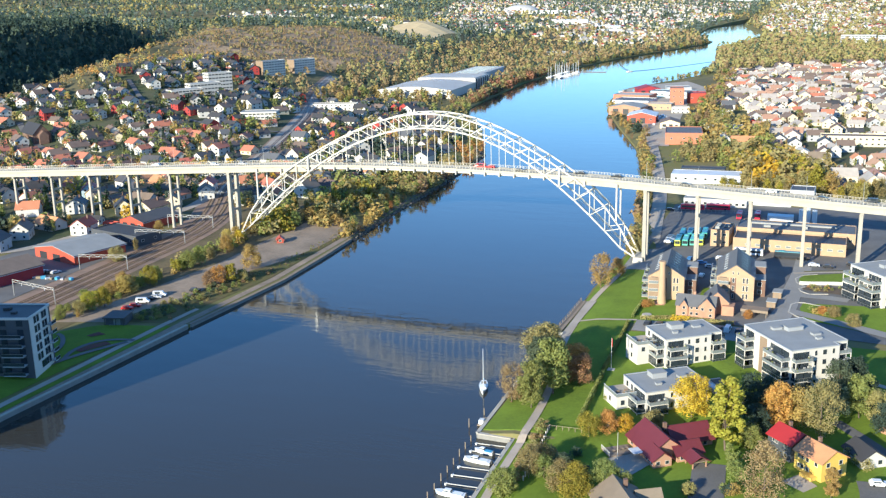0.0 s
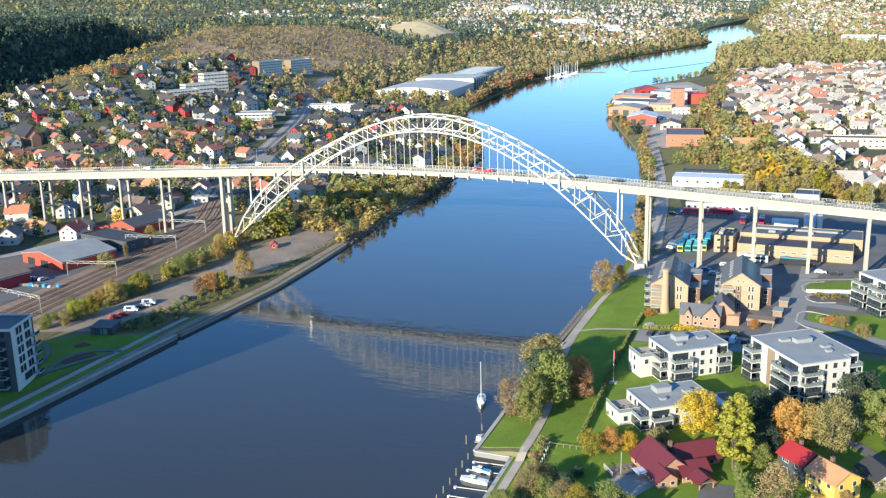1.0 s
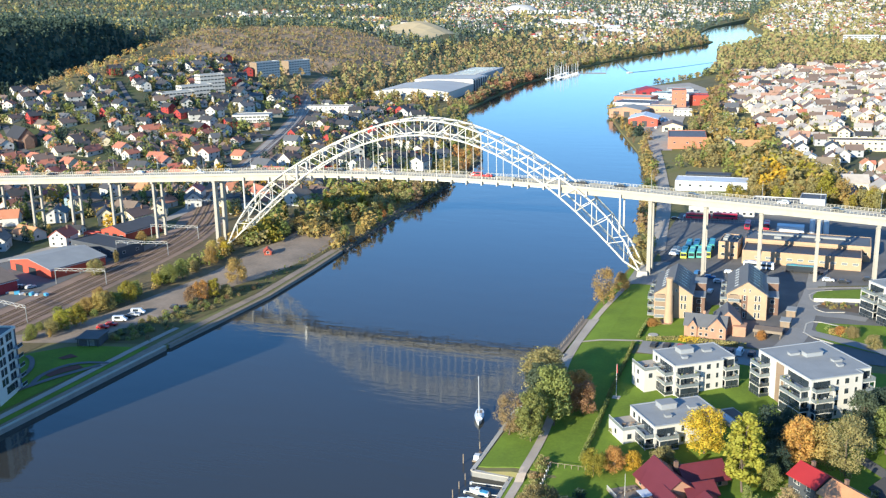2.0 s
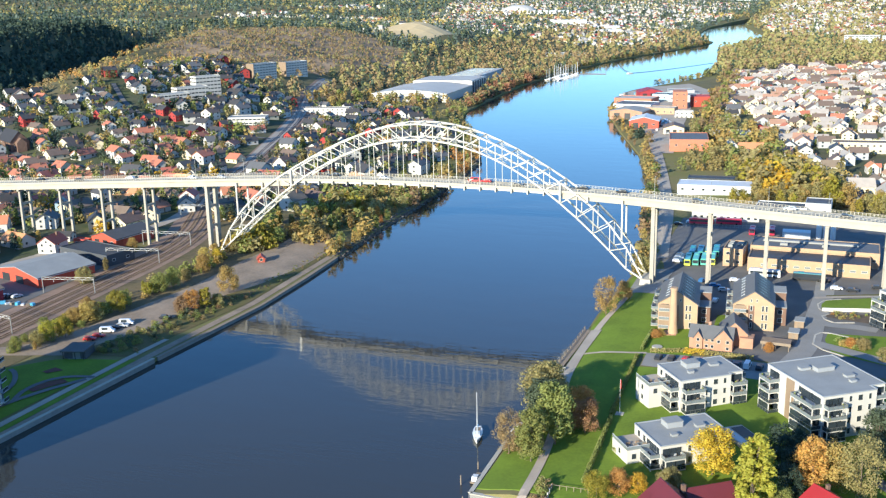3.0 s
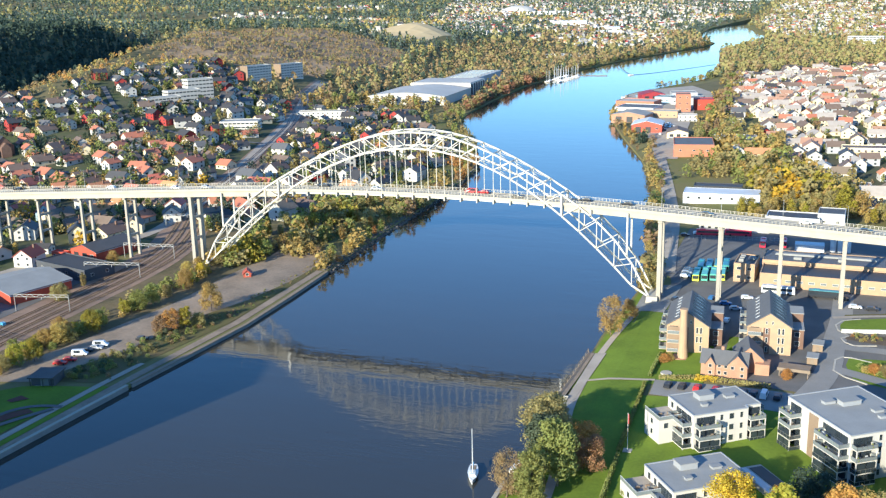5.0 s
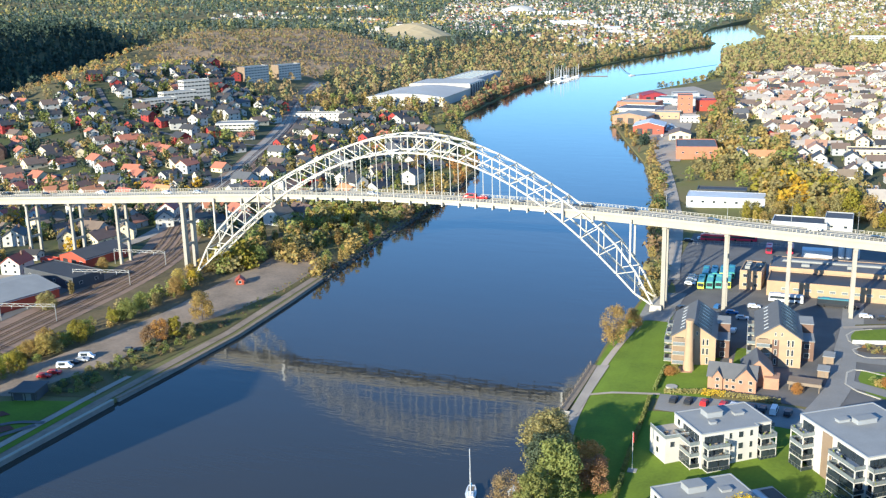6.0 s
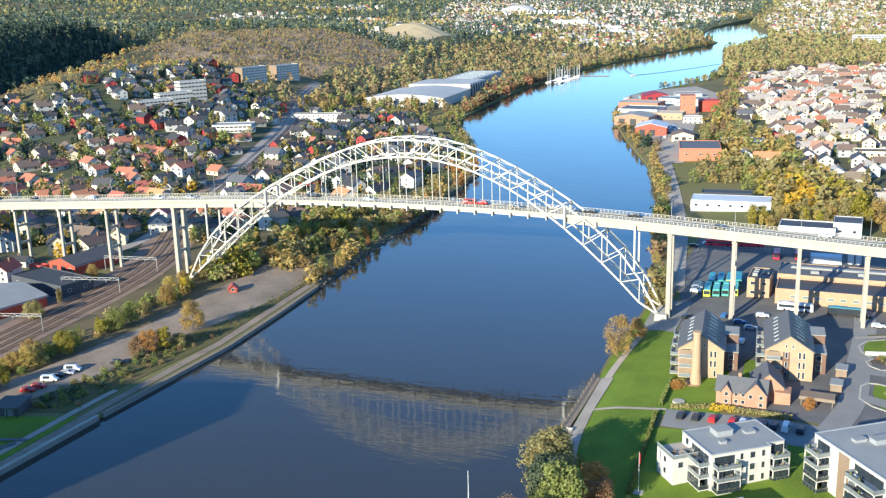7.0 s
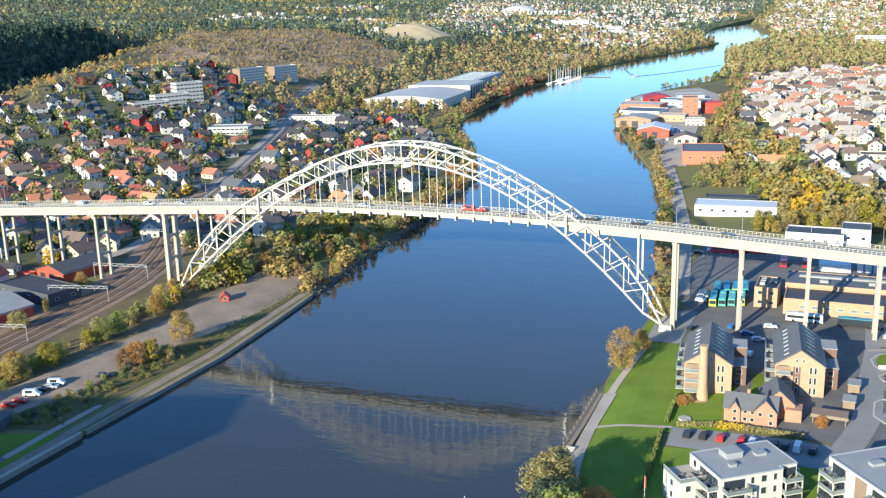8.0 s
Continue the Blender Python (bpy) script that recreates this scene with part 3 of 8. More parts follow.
def trunk_shape(h, blobs, rng, thick=0.018, low=0.3, limbs=7):
    s = Shape()
    bend = Vector((rng.uniform(-.02, .02) * h, rng.uniform(-.02, .02) * h, h * low))
    s.tube((0, 0, -0.3), bend, h * thick * 1.25, h * thick, 7)
    top = Vector((bend.x * 1.6, bend.y * 1.6, h * 0.72))
    s.tube(bend, top, h * thick, h * thick * 0.35, 6)
    for c, _ in rng.sample(blobs, min(limbs, len(blobs))):
        k = rng.uniform(0.0, 0.7)
        s.tube(bend.lerp(top, k), Vector(c), h * thick * 0.45, h * thick * 0.12, 5)
    return s


def conifer_crown(h, r, rng, n, size):
    s = Shape()
    for i in range(n):
        t = rng.uniform(0.0, 1.0) ** 0.75
        z = h * (0.98 - 0.86 * t)
        ring = math.floor(t * 11) / 11
        wide = r * (0.08 + 0.92 * (0.35 * t + 0.65 * ring))
        a = rng.uniform(0, 6.283)
        d = wide * rng.uniform(0.45, 1.05)
        p, out = Vector((d * math.cos(a), d * math.sin(a), z - 0.12 * d)), Vector((math.cos(a), math.sin(a), -0.45))
        side = Vector((-math.sin(a), math.cos(a), rng.uniform(-.3, .3)))
        s.add([p - out * size * 0.8, p - side * size * 0.5, p + out * size, p + side * size * 0.5 + Vector((0, 0, .1))], [(0, 1, 2, 3)])
    return s


PROTO = {}


def tree_meshes(kind, colour, seed, fine):
    """The trunk and crown of one sort of tree, ten metres high, kept for its repeats."""
    key = (kind, colour, seed, fine)
    if key in PROTO:
        return PROTO[key]
    rng = random.Random(f"{kind}{seed}{fine}")
    n, size = {2: (5400, 0.215), 1: (780, 0.40), 0: (85, 1.04), -1: (60, 1.2), 3: (190, 0.72)}[fine]
    if kind == "conifer":
        crown, blobs = conifer_crown(10, 2.3, rng, n, size * 1.5), [((0, 0, 9.0), 0.3)]
    elif kind == "pine":
        crown, blobs = broad_crown(10, 3.0, rng, n, size, 0.10)
    elif kind == "slim":
        crown, blobs = broad_crown(10, 2.9, rng, n, size, 0.08, 0.72)
    elif kind == "bush":
        crown, blobs = broad_crown(10, 6.2, rng, n, size * 1.5, -0.05)
    elif kind == "bare":
        crown, blobs = broad_crown(10, 3.9, rng, int(n * 0.8), size * 0.85, 0.06)
    else:
        crown, blobs = broad_crown(10, 4.2, rng, n, size, 0.06)
    trunk = trunk_shape(10, blobs, rng, 0.011 if kind != "bush" else 0.010, 0.2 if kind not in ("bush", "slim") else 0.12, 8 if fine == 2 else 5 if fine == 1 else 1)
    tm, cm = trunk.mesh("trunk"), crown.mesh("crown")
    tm.materials.append(M["bark"])
    cm.materials.append(M[colour])
    if fine < 1 or fine == 3:   # one mesh with two surfaces
        both = Shape()
        both.add(trunk.v, trunk.f).add(crown.v, crown.f)
        me = both.mesh("tree")
        me.materials.append(M["bark"])
        me.materials.append(M[colour])
        me.polygons.foreach_set("material_index", [0] * len(trunk.f) + [1] * len(crown.f))
        PROTO[key] = (me,)
    else:
        PROTO[key] = (tm, cm)
    return PROTO[key]


REST = []


def join_rest():
    """The far garden and bank trees, too small to pick apart, in one mesh."""
    colours = sorted({r[1] for r in REST})
    vs, fs, idx, n = [], [], [], 0
    for me, colour, x, y, k, wide, turn in REST:
        co = np.empty(len(me.vertices) * 3)
        me.vertices.foreach_get("co", co)
        co = co.reshape(-1, 3)
        c, s = math.cos(turn), math.sin(turn)
        p = np.empty_like(co)
        p[:, 0] = x + k * wide * (c * co[:, 0] - s * co[:, 1])
        p[:, 1] = y + k * wide * (s * co[:, 0] + c * co[:, 1])
        p[:, 2] = ground_z(x, y) + k * co[:, 2]
        vs.append(p)
        for q in me.polygons:
            fs.append(tuple(n + i for i in q.vertices))
            idx.append(0 if q.material_index == 0 else 1 + colours.index(colour))
        n += len(p)
    me = bpy.data.meshes.new("town_trees")
    me.from_pydata(np.concatenate(vs).tolist(), [], fs)
    for key in ["bark"] + colours:
        me.materials.append(M[key])
    me.polygons.foreach_set("material_index", idx)
    me.update()
    return tagged(new("town_trees", me), "autumn garden and street trees among the far houses", "trees", kind="stuff")


SEASON = {"leaf_lime": "yellow-green autumn", "leaf_green": "green-leaved", "leaf_olive": "olive-brown autumn", "leaf_yellow": "bright yellow autumn", "leaf_gold": "golden autumn", "leaf_orange": "orange autumn", "leaf_rust": "rust-red autumn",
          "leaf_brown": "brown half-bare autumn", "needle_dark": "dark evergreen", "needle_green": "green evergreen"}


def tree(x, y, h, kind="round", colour="leaf_gold", fine=2, seed=0, turn=0.0, wide=1.0, where="on the grass", group=""):
    far = math.hypot(x - 165, y + 415)
    if fine < 2 and far > (420 if kind == "bush" else 585):
        meshes = tree_meshes(kind, colour, seed, 0 if far < 900 else -1)
        REST.append((meshes[0], colour, x, y, h / 10.0, wide, turn))
        return None
    fine = max(fine, 1)
    meshes = tree_meshes(kind, colour, seed, 3 if fine < 2 and h < 2.7 else fine)
    k = h / 10.0
    m = pose(x, y, ground_z(x, y), 0, 0, math.degrees(turn)) @ Matrix.Diagonal((k * wide, k * wide, k, 1))
    bush = kind == "bush"
    name = "bush" if bush else "tree"
    sort = "bush" if bush else {"conifer": "spruce tree", "pine": "pine tree", "slim": "slender tree", "bare": "birch tree"}.get(kind, "leafy tree")
    label = f"{SEASON[colour]} {sort} standing {where}"
    if fine < 2:
        ob = new(name, meshes[0])
        ob.matrix_basis = m
        if len(meshes) > 1:
            part("crown", meshes[1], colour, ob)
        return tagged(ob, label, name, group)
    root = thing(name, label, name, m, group)
    for nm, me in zip(("trunk", "crown"), meshes):
        part(nm, me, "bark", root)
    return root


# ---- makers: houses ----
def gable(s, w, d, z0, eave, ridge):
    """A house body with its gables at the ends of d (the ridge runs along d)."""
    a, b = w / 2, d / 2
    pts = [(-a, -b, z0), (a, -b, z0), (a, b, z0), (-a, b, z0), (-a, -b, eave), (a, -b, eave), (a, b, eave), (-a, b, eave), (0, -b, ridge), (0, b, ridge)]
    return s.add(pts, [(3, 2, 1, 0), (0, 1, 5, 8, 4), (2, 3, 7, 9, 6), (1, 2, 6, 5), (3, 0, 4, 7), (4, 8, 9, 7), (5, 6, 9, 8)])


def roof_slopes(s, w, d, eave, ridge, over=0.5, thick=0.25):
    a, b = w / 2, d / 2 + over
    k = (ridge - eave) / a
    for sx in (-1, 1):
        x1 = sx * (a + over)
        z1 = eave - over * k
        pts = [(0, -b, ridge + 0.03), (x1, -b, z1 + 0.03), (x1, b, z1 + 0.03), (0, b, ridge + 0.03)]
        pts += [(x, y, z + thick) for x, y, z in pts]
        f = [(0, 1, 2, 3), (7, 6, 5, 4), (0, 4, 5, 1), (1, 5, 6, 2), (2, 6, 7, 3), (3, 7, 4, 0)]
        s.add(pts, f if sx < 0 else [q[::-1] for q in f])
    return s


WINDOW_MESH = {}


def window_part(parent, x, y, z, w, h, face, frame="white_wall", glass="glass_dark"):
    """A framed window, proud of the wall that faces along (face) degrees; 0 looks along -y."""
    key = (round(w, 2), round(h, 2), frame, glass)
    if key not in WINDOW_MESH:
        t, v = 0.10, []
        for k, y in ((0, 0.02), (0, -0.07), (t, -0.07), (t, -0.015)):
            v += [(-w / 2 + k, y, -h / 2 + k), (w / 2 - k, y, -h / 2 + k), (w / 2 - k, y, h / 2 - k), (-w / 2 + k, y, h / 2 - k)]
        f = [(4 * r + i, 4 * r + (i + 1) % 4, 4 * r + 4 + (i + 1) % 4, 4 * r + 4 + i) for r in range(3) for i in range(4)] + [(12, 13, 14, 15)]
        me = Shape().add(v, f).mesh("window")
        me.materials.append(M[frame])
        me.materials.append(M[glass])
        me.polygons.foreach_set("material_index", [0] * 12 + [1])
        WINDOW_MESH[key] = me
    ob = new("window", WINDOW_MESH[key])
    ob.parent = parent
    ob.matrix_basis = pose(x, y, z, 0, 0, face)
    return ob


def make_house(w, d, eave, ridge, wall, roof, label, chimney=True, detail=2, wing=False, at=None):
    """A gabled house standing on its own origin."""
    house = thing("house", label, "house", at)
    body = Shape()
    gable(body, w, d, -1.5, eave, ridge)
    walls = part("wall", body, wall, house)
    part("roof", roof_slopes(Shape(), w, d, eave, ridge), roof, house)
    if wing:
        sw = Shape()
        gable(sw, d * 0.42, w * 0.5, -1.5, eave * 0.95, ridge * 0.86)
        ob = part("wing", sw, wall, house)
        ob.matrix_basis = pose(w * 0.55, 0, 0, 0, 0, 90)
        ob = part("roof", roof_slopes(Shape(), d * 0.42, w * 0.5, eave * 0.95, ridge * 0.86, 0.4), roof, house)
        ob.matrix_basis = pose(w * 0.55, 0, 0, 0, 0, 90)
    if chimney:
        part("chimney", Shape().box(w * 0.14, d * 0.18, ridge * 0.8, 0.8, 0.8, ridge * 0.2 + 1.0).box(w * 0.14, d * 0.18, ridge + 1.0, 0.95, 0.95, 0.12), "brick_dark", house)
    floors = 2 if eave > 4.4 else 1
    for k in range(floors):
        z = 1.6 + 2.7 * k
        for x in ((-w * 0.25, w * 0.25) if detail > 1 else (0.0,)):
            window_part(walls, x, -d / 2, z, 1.3, 1.3, 0)
        if detail > 1 or k == 0:
            window_part(walls, w / 2, -d * 0.22, z, 1.5, 1.2, 90)
            window_part(walls, -w / 2, d * 0.22, z, 1.5, 1.2, -90)
    if ridge - eave > 2.4 and detail > 1:
        window_part(walls, 0, -d / 2, eave + 0.9, 1.1, 1.1, 0)
    part("door", Shape().box(w / 2 + 0.03, d * 0.15, 0.0, 0.08, 1.0, 2.1), "brown_panel", house)
    return house


def flat_block(name, label, category, w, d, h, wall, roof, at, storeys=1, n_long=6, n_short=3, band=False, parapet=0.5, boxes=(), glass="glass_dark", ww=1.6, wh=1.3):
    """A flat-roofed building with rows of windows, centred on its origin."""
    b = thing(name, label, category, at)
    walls = part("wall", Shape().box(0, 0, -2, w, d, h + 2), wall, b)
    r = Shape().box(0, 0, h, w - 0.7, d - 0.7, 0.12)
    part("roof", r, roof, b)
    p = Shape()
    for cx, cy, sx, sy in ((0, -d / 2 + 0.17, w, 0.34), (0, d / 2 - 0.17, w, 0.34), (-w / 2 + 0.17, 0, 0.34, d - 0.68), (w / 2 - 0.17, 0, 0.34, d - 0.68)):
        p.box(cx, cy, h, sx, sy, parapet)
    part("parapet", p, wall, b)
    for cx, cy, sx, sy, sz in boxes:
        part("roof_box", Shape().box(cx, cy, h + 0.1, sx, sy, sz, taper=0.97), "roof_grey", b)
    fh = h / storeys
    for k in range(storeys):
        z = fh * (k + 0.55)
        for i in range(n_long):
            x = -w / 2 + w * (i + 0.5) / n_long
            wid = w / n_long * 0.86 if band else ww
            window_part(walls, x, -d / 2, z, wid, wh, 0, glass=glass)
        for i in range(n_short):
            y = -d / 2 + d * (i + 0.5) / n_short
            wid = d / n_short * 0.86 if band else ww
            window_part(walls, w / 2, y, z, wid, wh, 90, glass=glass)
            window_part(walls, -w / 2, y, z, wid, wh, -90, glass=glass)
    return b


# ---- makers: vehicles ----
CAR = {}


def car(x, y, turn, paint="car_white", van=False, z=None, where="parked on the asphalt"):
    key = (paint, van)
    m = pose(x, y, ground_z(x, y) + 0.27 if z is None else z, 0, 0, math.degrees(turn))
    if key in CAR:
        return copy_thing(CAR[key], m)
    colour = paint.split("_")[1]
    c = thing("van" if van else "car", f"small {colour} {'van' if van else 'car'} {where}", "van" if van else "car", m)
    long, high = (5.2, 2.0) if van else (4.4, 1.45)
    s = Shape()
    prof = [(-long / 2, 0.3), (long / 2, 0.3), (long / 2, 0.75), (long / 2 - 0.15, 0.9), (long * 0.22, 0.98), (long * 0.08, high), (-long * 0.36, high), (-long * 0.47, 1.0), (-long / 2, 0.9)]
    if van:
        prof = [(-long / 2, 0.3), (long / 2, 0.3), (long / 2, 0.9), (long * 0.36, 1.1), (long * 0.24, high), (-long * 0.48, high), (-long / 2, 1.0)]
    n = len(prof)
    pts = [(x_, -0.88 if z_ < 1.05 else -0.72, z_) for x_, z_ in prof] + [(x_, 0.88 if z_ < 1.05 else 0.72, z_) for x_, z_ in prof]
    s.add(pts, [tuple(range(n)), tuple(range(n, 2 * n))[::-1]] + [(i, n + i, n + (i + 1) % n, (i + 1) % n) for i in range(n)])
    part("body", s, paint, c)
    for sy in (-1, 1):
        part("side_window", Shape().box(-long * 0.14, sy * 0.80, 1.0, long * 0.40, 0.14, high - 1.12), "glass_dark", c)
    part("windscreen", Shape().beam((long * 0.21, 0, 1.03), (long * 0.10, 0, high - 0.06), 1.36, 0.06, up=(1, 0, 0)), "glass_dark", c)
    for sx in (-1, 1):
        for sy in (-1, 1):
            part("wheel", Shape().tube((sx * long * 0.31, sy * 0.72, 0.32), (sx * long * 0.31, sy * 0.92, 0.32), 0.32, n=10), "tyre", c)
    CAR[key] = c
    return c


BUS = {}


def bus(x, y, turn, paint, roof, label, group="", z=None, long=12.0):
    key = (paint, roof, long)
    m = pose(x, y, ground_z(x, y) + 0.27 if z is None else z, 0, 0, math.degrees(turn))
    if key in BUS:
        return copy_thing(BUS[key], m)
    b = thing("bus", label, "bus", m, group)
    part("body", Shape().box(0, 0, 0.35, long, 2.5, 2.45, taper=0.985), paint, b)
    part("roof", Shape().box(0, 0, 2.8, long - 0.3, 2.3, 0.22, taper=0.96).box(-long * 0.25, 0, 3.0, 2.4, 1.7, 0.25), roof, b)
    for sy in (-1, 1):
        part("side_window", Shape().box(-0.2, sy * 1.25, 1.35, long - 1.4, 0.05, 1.0), "glass_dark", b)
    part("windscreen", Shape().box(long / 2, 0, 1.15, 0.08, 2.2, 1.35), "glass_dark", b)
    for wx in (-long * 0.29, long * 0.30):
        for sy in (-1, 1):
            part("wheel", Shape().tube((wx, sy * 1.05, 0.48), (wx, sy * 1.28, 0.48), 0.48, n=10), "tyre", b)
    BUS[key] = b
    return b


def street_lamp(x, y, z, h, lean=1, material="steel"):
    key = ("street_lamp", h, lean)
    m = pose(x, y, z)
    if key in PROTO:
        return copy_thing(PROTO[key], m)
    p = thing("street_lamp", "tall grey steel street lamp with a short arm", "lamp", m, "street lamps")
    part("pole", Shape().tube((0, 0, 0), (0, 0, h), 0.11, 0.07, 6), material, p)
    part("arm", Shape().beam((0, 0, h), (0, lean * 1.4, h + 0.25), 0.07), material, p)
    part("lamp_head", Shape().box(0, lean * 1.6, h + 0.18, 0.25, 0.7, 0.14), material, p)
    PROTO[key] = p
    return p


# ---- the east bank: lawns, paths, quays ----
area("lawn", [(98.9, -262), (98.4, -181.4)], [(110, -262), (110, -181.4)], "grass", "mown green lawn beside the boat basin", "lawn", 0.14, across=6)
area("lawn", [(88.3, -181.4), (89.0, -140), (89.3, -100), (89.6, -40), (92.5, 14)], [(110, -181.4), (110.5, -140), (111, -100), (112, -40), (104, 14)],
     "grass", "mown green lawn sloping gently to the river", "lawn", 0.14, across=6)
area("lawn", [(110, -262), (110, -92)], [(230, -262), (230, -92)], "grass", "green garden lawn round the apartment blocks", "lawn", 0.13, across=24)
area("lawn", [(111, -83), (112, -28)], [(127, -83), (127, -28)], "grass", "small lawn beside the brick houses", "lawn", 0.16)
area("lawn", [(131, -60), (131, -38)], [(136, -60), (136, -38)], "grass", "narrow lawn between the brick houses", "lawn", 0.24)
area("asphalt_lot", [(97, -26), (99, 120)], [(235, -26), (215, 120)], "asphalt", "dark asphalt bus yard under the bridge", "yard", 0.15, across=14)
area("asphalt_lot", [(127, -78), (127, -26)], [(235, -92), (235, -26)], "asphalt", "asphalt court beside the brick houses", "yard", 0.14, across=12)
area("apron", [(94.5, -12), (94.5, 22)], [(106, -14), (108, 22)], "concrete_dark", "bare concrete apron round the arch foot", "apron", 0.32, across=6)
area("parking_lot", [(113, -79.5), (152, -83)], [(113, -91), (156, -98)], "road", "asphalt parking strip below a hedge", "parking lot", 0.2)
strip("road", [(167, 20), (166, -10), (163, -38), (162, -62), (156, -85), (150, -97)], 7.0, "road", "grey asphalt street between the houses", "road", 0.26)
strip("road", [(163, -60), (178, -68), (205, -84), (232, -100)], 5.0, "road", "narrow grey garden road", "road", 0.30)
area("lawn", [(168.5, -68), (166.5, -56), (167.5, -49.5)], [(232, -96), (232, -78), (232, -42)], "grass", "green lawn before the eastern block", "lawn", 0.22, across=12)
area("lawn", [(165.5, -24.0), (165.2, -17.5), (167, -12)], [(183, -18), (183, -12), (186, -3)], "grass", "small raised lawn above a white garden wall", "lawn", 0.30, across=8)
area("planting_ground", [(166.6, -31.6), (167.4, -28.5)], [(182, -35.5), (183, -24.5)], "soil", "brown planted bed below the garden wall", "flower bed", 0.29, across=8)
area("lawn", [(166.5, -9.0), (167.0, -5.5)], [(205, 3.0), (205, 8.5)], "rough_grass", "rough grass verge beside the parked cars", "lawn", 0.28, across=8)
strip("road", [(160, -36), (168, -40.5), (176, -40.0), (183, -42)], 5.0, "road", "short asphalt driveway", "road", 0.30)
strip("footpath", [(163, -10), (175, -5), (205, 4)], 2.2, "paving", "pale paved path beside the lawn", "path", 0.33)


def kerb(line, label, wide=0.45, high=0.06, material="concrete"):
    """A raised edging that follows the ground along a line."""
    k = thing("kerb", label, "kerb", kind="structure")
    for p, q in zip(line, line[1:]):
        n = max(1, int(math.dist(p, q) / 2.5))
        for i in range(n):
            a = [p[c] + (q[c] - p[c]) * i / n for c in (0, 1)]
            b = [p[c] + (q[c] - p[c]) * (i + 0.98) / n for c in (0, 1)]
            za, zb = ground_z(*a) + 0.2 + high / 2, ground_z(*b) + 0.2 + high / 2
            part("kerb_stone", Shape().beam((*a, za), (*b, zb), wide, high + 0.2), material, k)
    return k


kerb([(172, -70), (166.2, -66), (163.0, -61.5), (163.6, -52), (165.5, -49), (168, -48.8), (174, -51.5)], "pale concrete kerb round the street lawn", 0.55)
kerb([(176, -35.5), (169.5, -37.3), (166.4, -34.5), (165.6, -31.0), (168, -28)], "pale kerb round the planted bed", 0.5)
kerb([(167, -26.5), (164.6, -23), (164.0, -17.5), (166.2, -12.5), (172, -9)], "pale kerb round the raised lawn", 0.5)
gw = thing("garden_wall", "low white rendered garden wall above a planted bed", "wall", kind="structure")
for a, b in zip(((165.6, -25.2), (170.0, -24.4), (177.0, -22.6)), ((170.0, -24.4), (177.0, -22.6), (183.0, -21.5))):
    part("wall_panel", Shape().beam((*a, ground_z(*a) + 0.7), (*b, ground_z(*b) + 0.7), 0.35, 1.5), "white_wall", gw)
strip("footpath", [(102.5, -235), (100.8, -214), (100.4, -190), (100.6, -168), (99.5, -150), (96, -125), (92.5, -104), (91.9, -86), (91.9, -60), (93.2, -40), (95.5, -18), (96, 8)], 2.3, "path_gravel",
      "pale gravel footpath along the river", "path", 0.30)
strip("footpath", [(92.5, -82.5), (102, -81), (113, -80)], 1.4, "path_gravel", "thin gravel path across the lawn", "path", 0.33)
strip("road", [(99, 40), (95, 75), (88.5, 137), (73, 227), (55, 320), (40, 395)], 7.5, "paving", "riverside road running north", "road", 0.25)
strip("road", [(178, -150.5), (184, -158), (190, -166.5), (196, -178)], 3.6, "asphalt", "narrow asphalt lane between the gardens", "road", 0.27)
strip("footpath", [(184, -118), (200, -128), (230, -131)], 2.0, "paving", "grey paved garden path", "path", 0.26)
strip("road", [(151, -222), (150, -200), (149, -184)], 8.0, "asphalt", "asphalt drive beside the red-roofed house", "road", 0.24)
strip("road", [(186, -215), (188, -190), (187, -182)], 9.0, "asphalt", "asphalt drive to the garage", "road", 0.24)
area("terrace", [(124, -190), (128, -181)], [(131, -197), (136, -187)], "paving", "stone-paved terrace beside the brick house", "terrace", 0.25)
area("terrace", [(166, -188), (170, -183)], [(171, -192), (174, -188)], "paving", "light paved terrace before the yellow house", "terrace", 0.25)


area("promenade", [(89.9, -112), (90.0, -96), (90.2, -58)], [(92.0, -112), (92.6, -96), (94.0, -58)], "paving", "pale paved riverside promenade", "promenade", 0.36)


def quay(name, line, top, width, label, material="concrete", low=-2.5):
    """A quay wall with a cap along a line."""
    q = thing(name, label, "quay wall", kind="structure")
    for a, b in zip(line, line[1:]):
        n = max(1, int(math.dist(a, b) / 12))
        for i in range(n):
            p = [a[j] + (b[j] - a[j]) * i / n for j in (0, 1)]
            r = [a[j] + (b[j] - a[j]) * (i + 1) / n for j in (0, 1)]
            d = Vector((r[0] - p[0], r[1] - p[1])).normalized() * 0.02
            part("wall_block", Shape().beam((p[0] + d.x, p[1] + d.y, (top + low) / 2), (r[0] - d.x, r[1] - d.y, (top + low) / 2), width, top - low), "concrete_dark", q)
            part("cap", Shape().beam((p[0] + d.x, p[1] + d.y, top + 0.1), (r[0] - d.x, r[1] - d.y, top + 0.1), width + 0.3, 0.22), material, q)
    return q


quay("quay_wall", [(87.6, -151), (87.6, -180.9), (97.8, -181.3), (98.3, -262)], 1.35, 0.8, "low concrete quay wall round the boat basin")


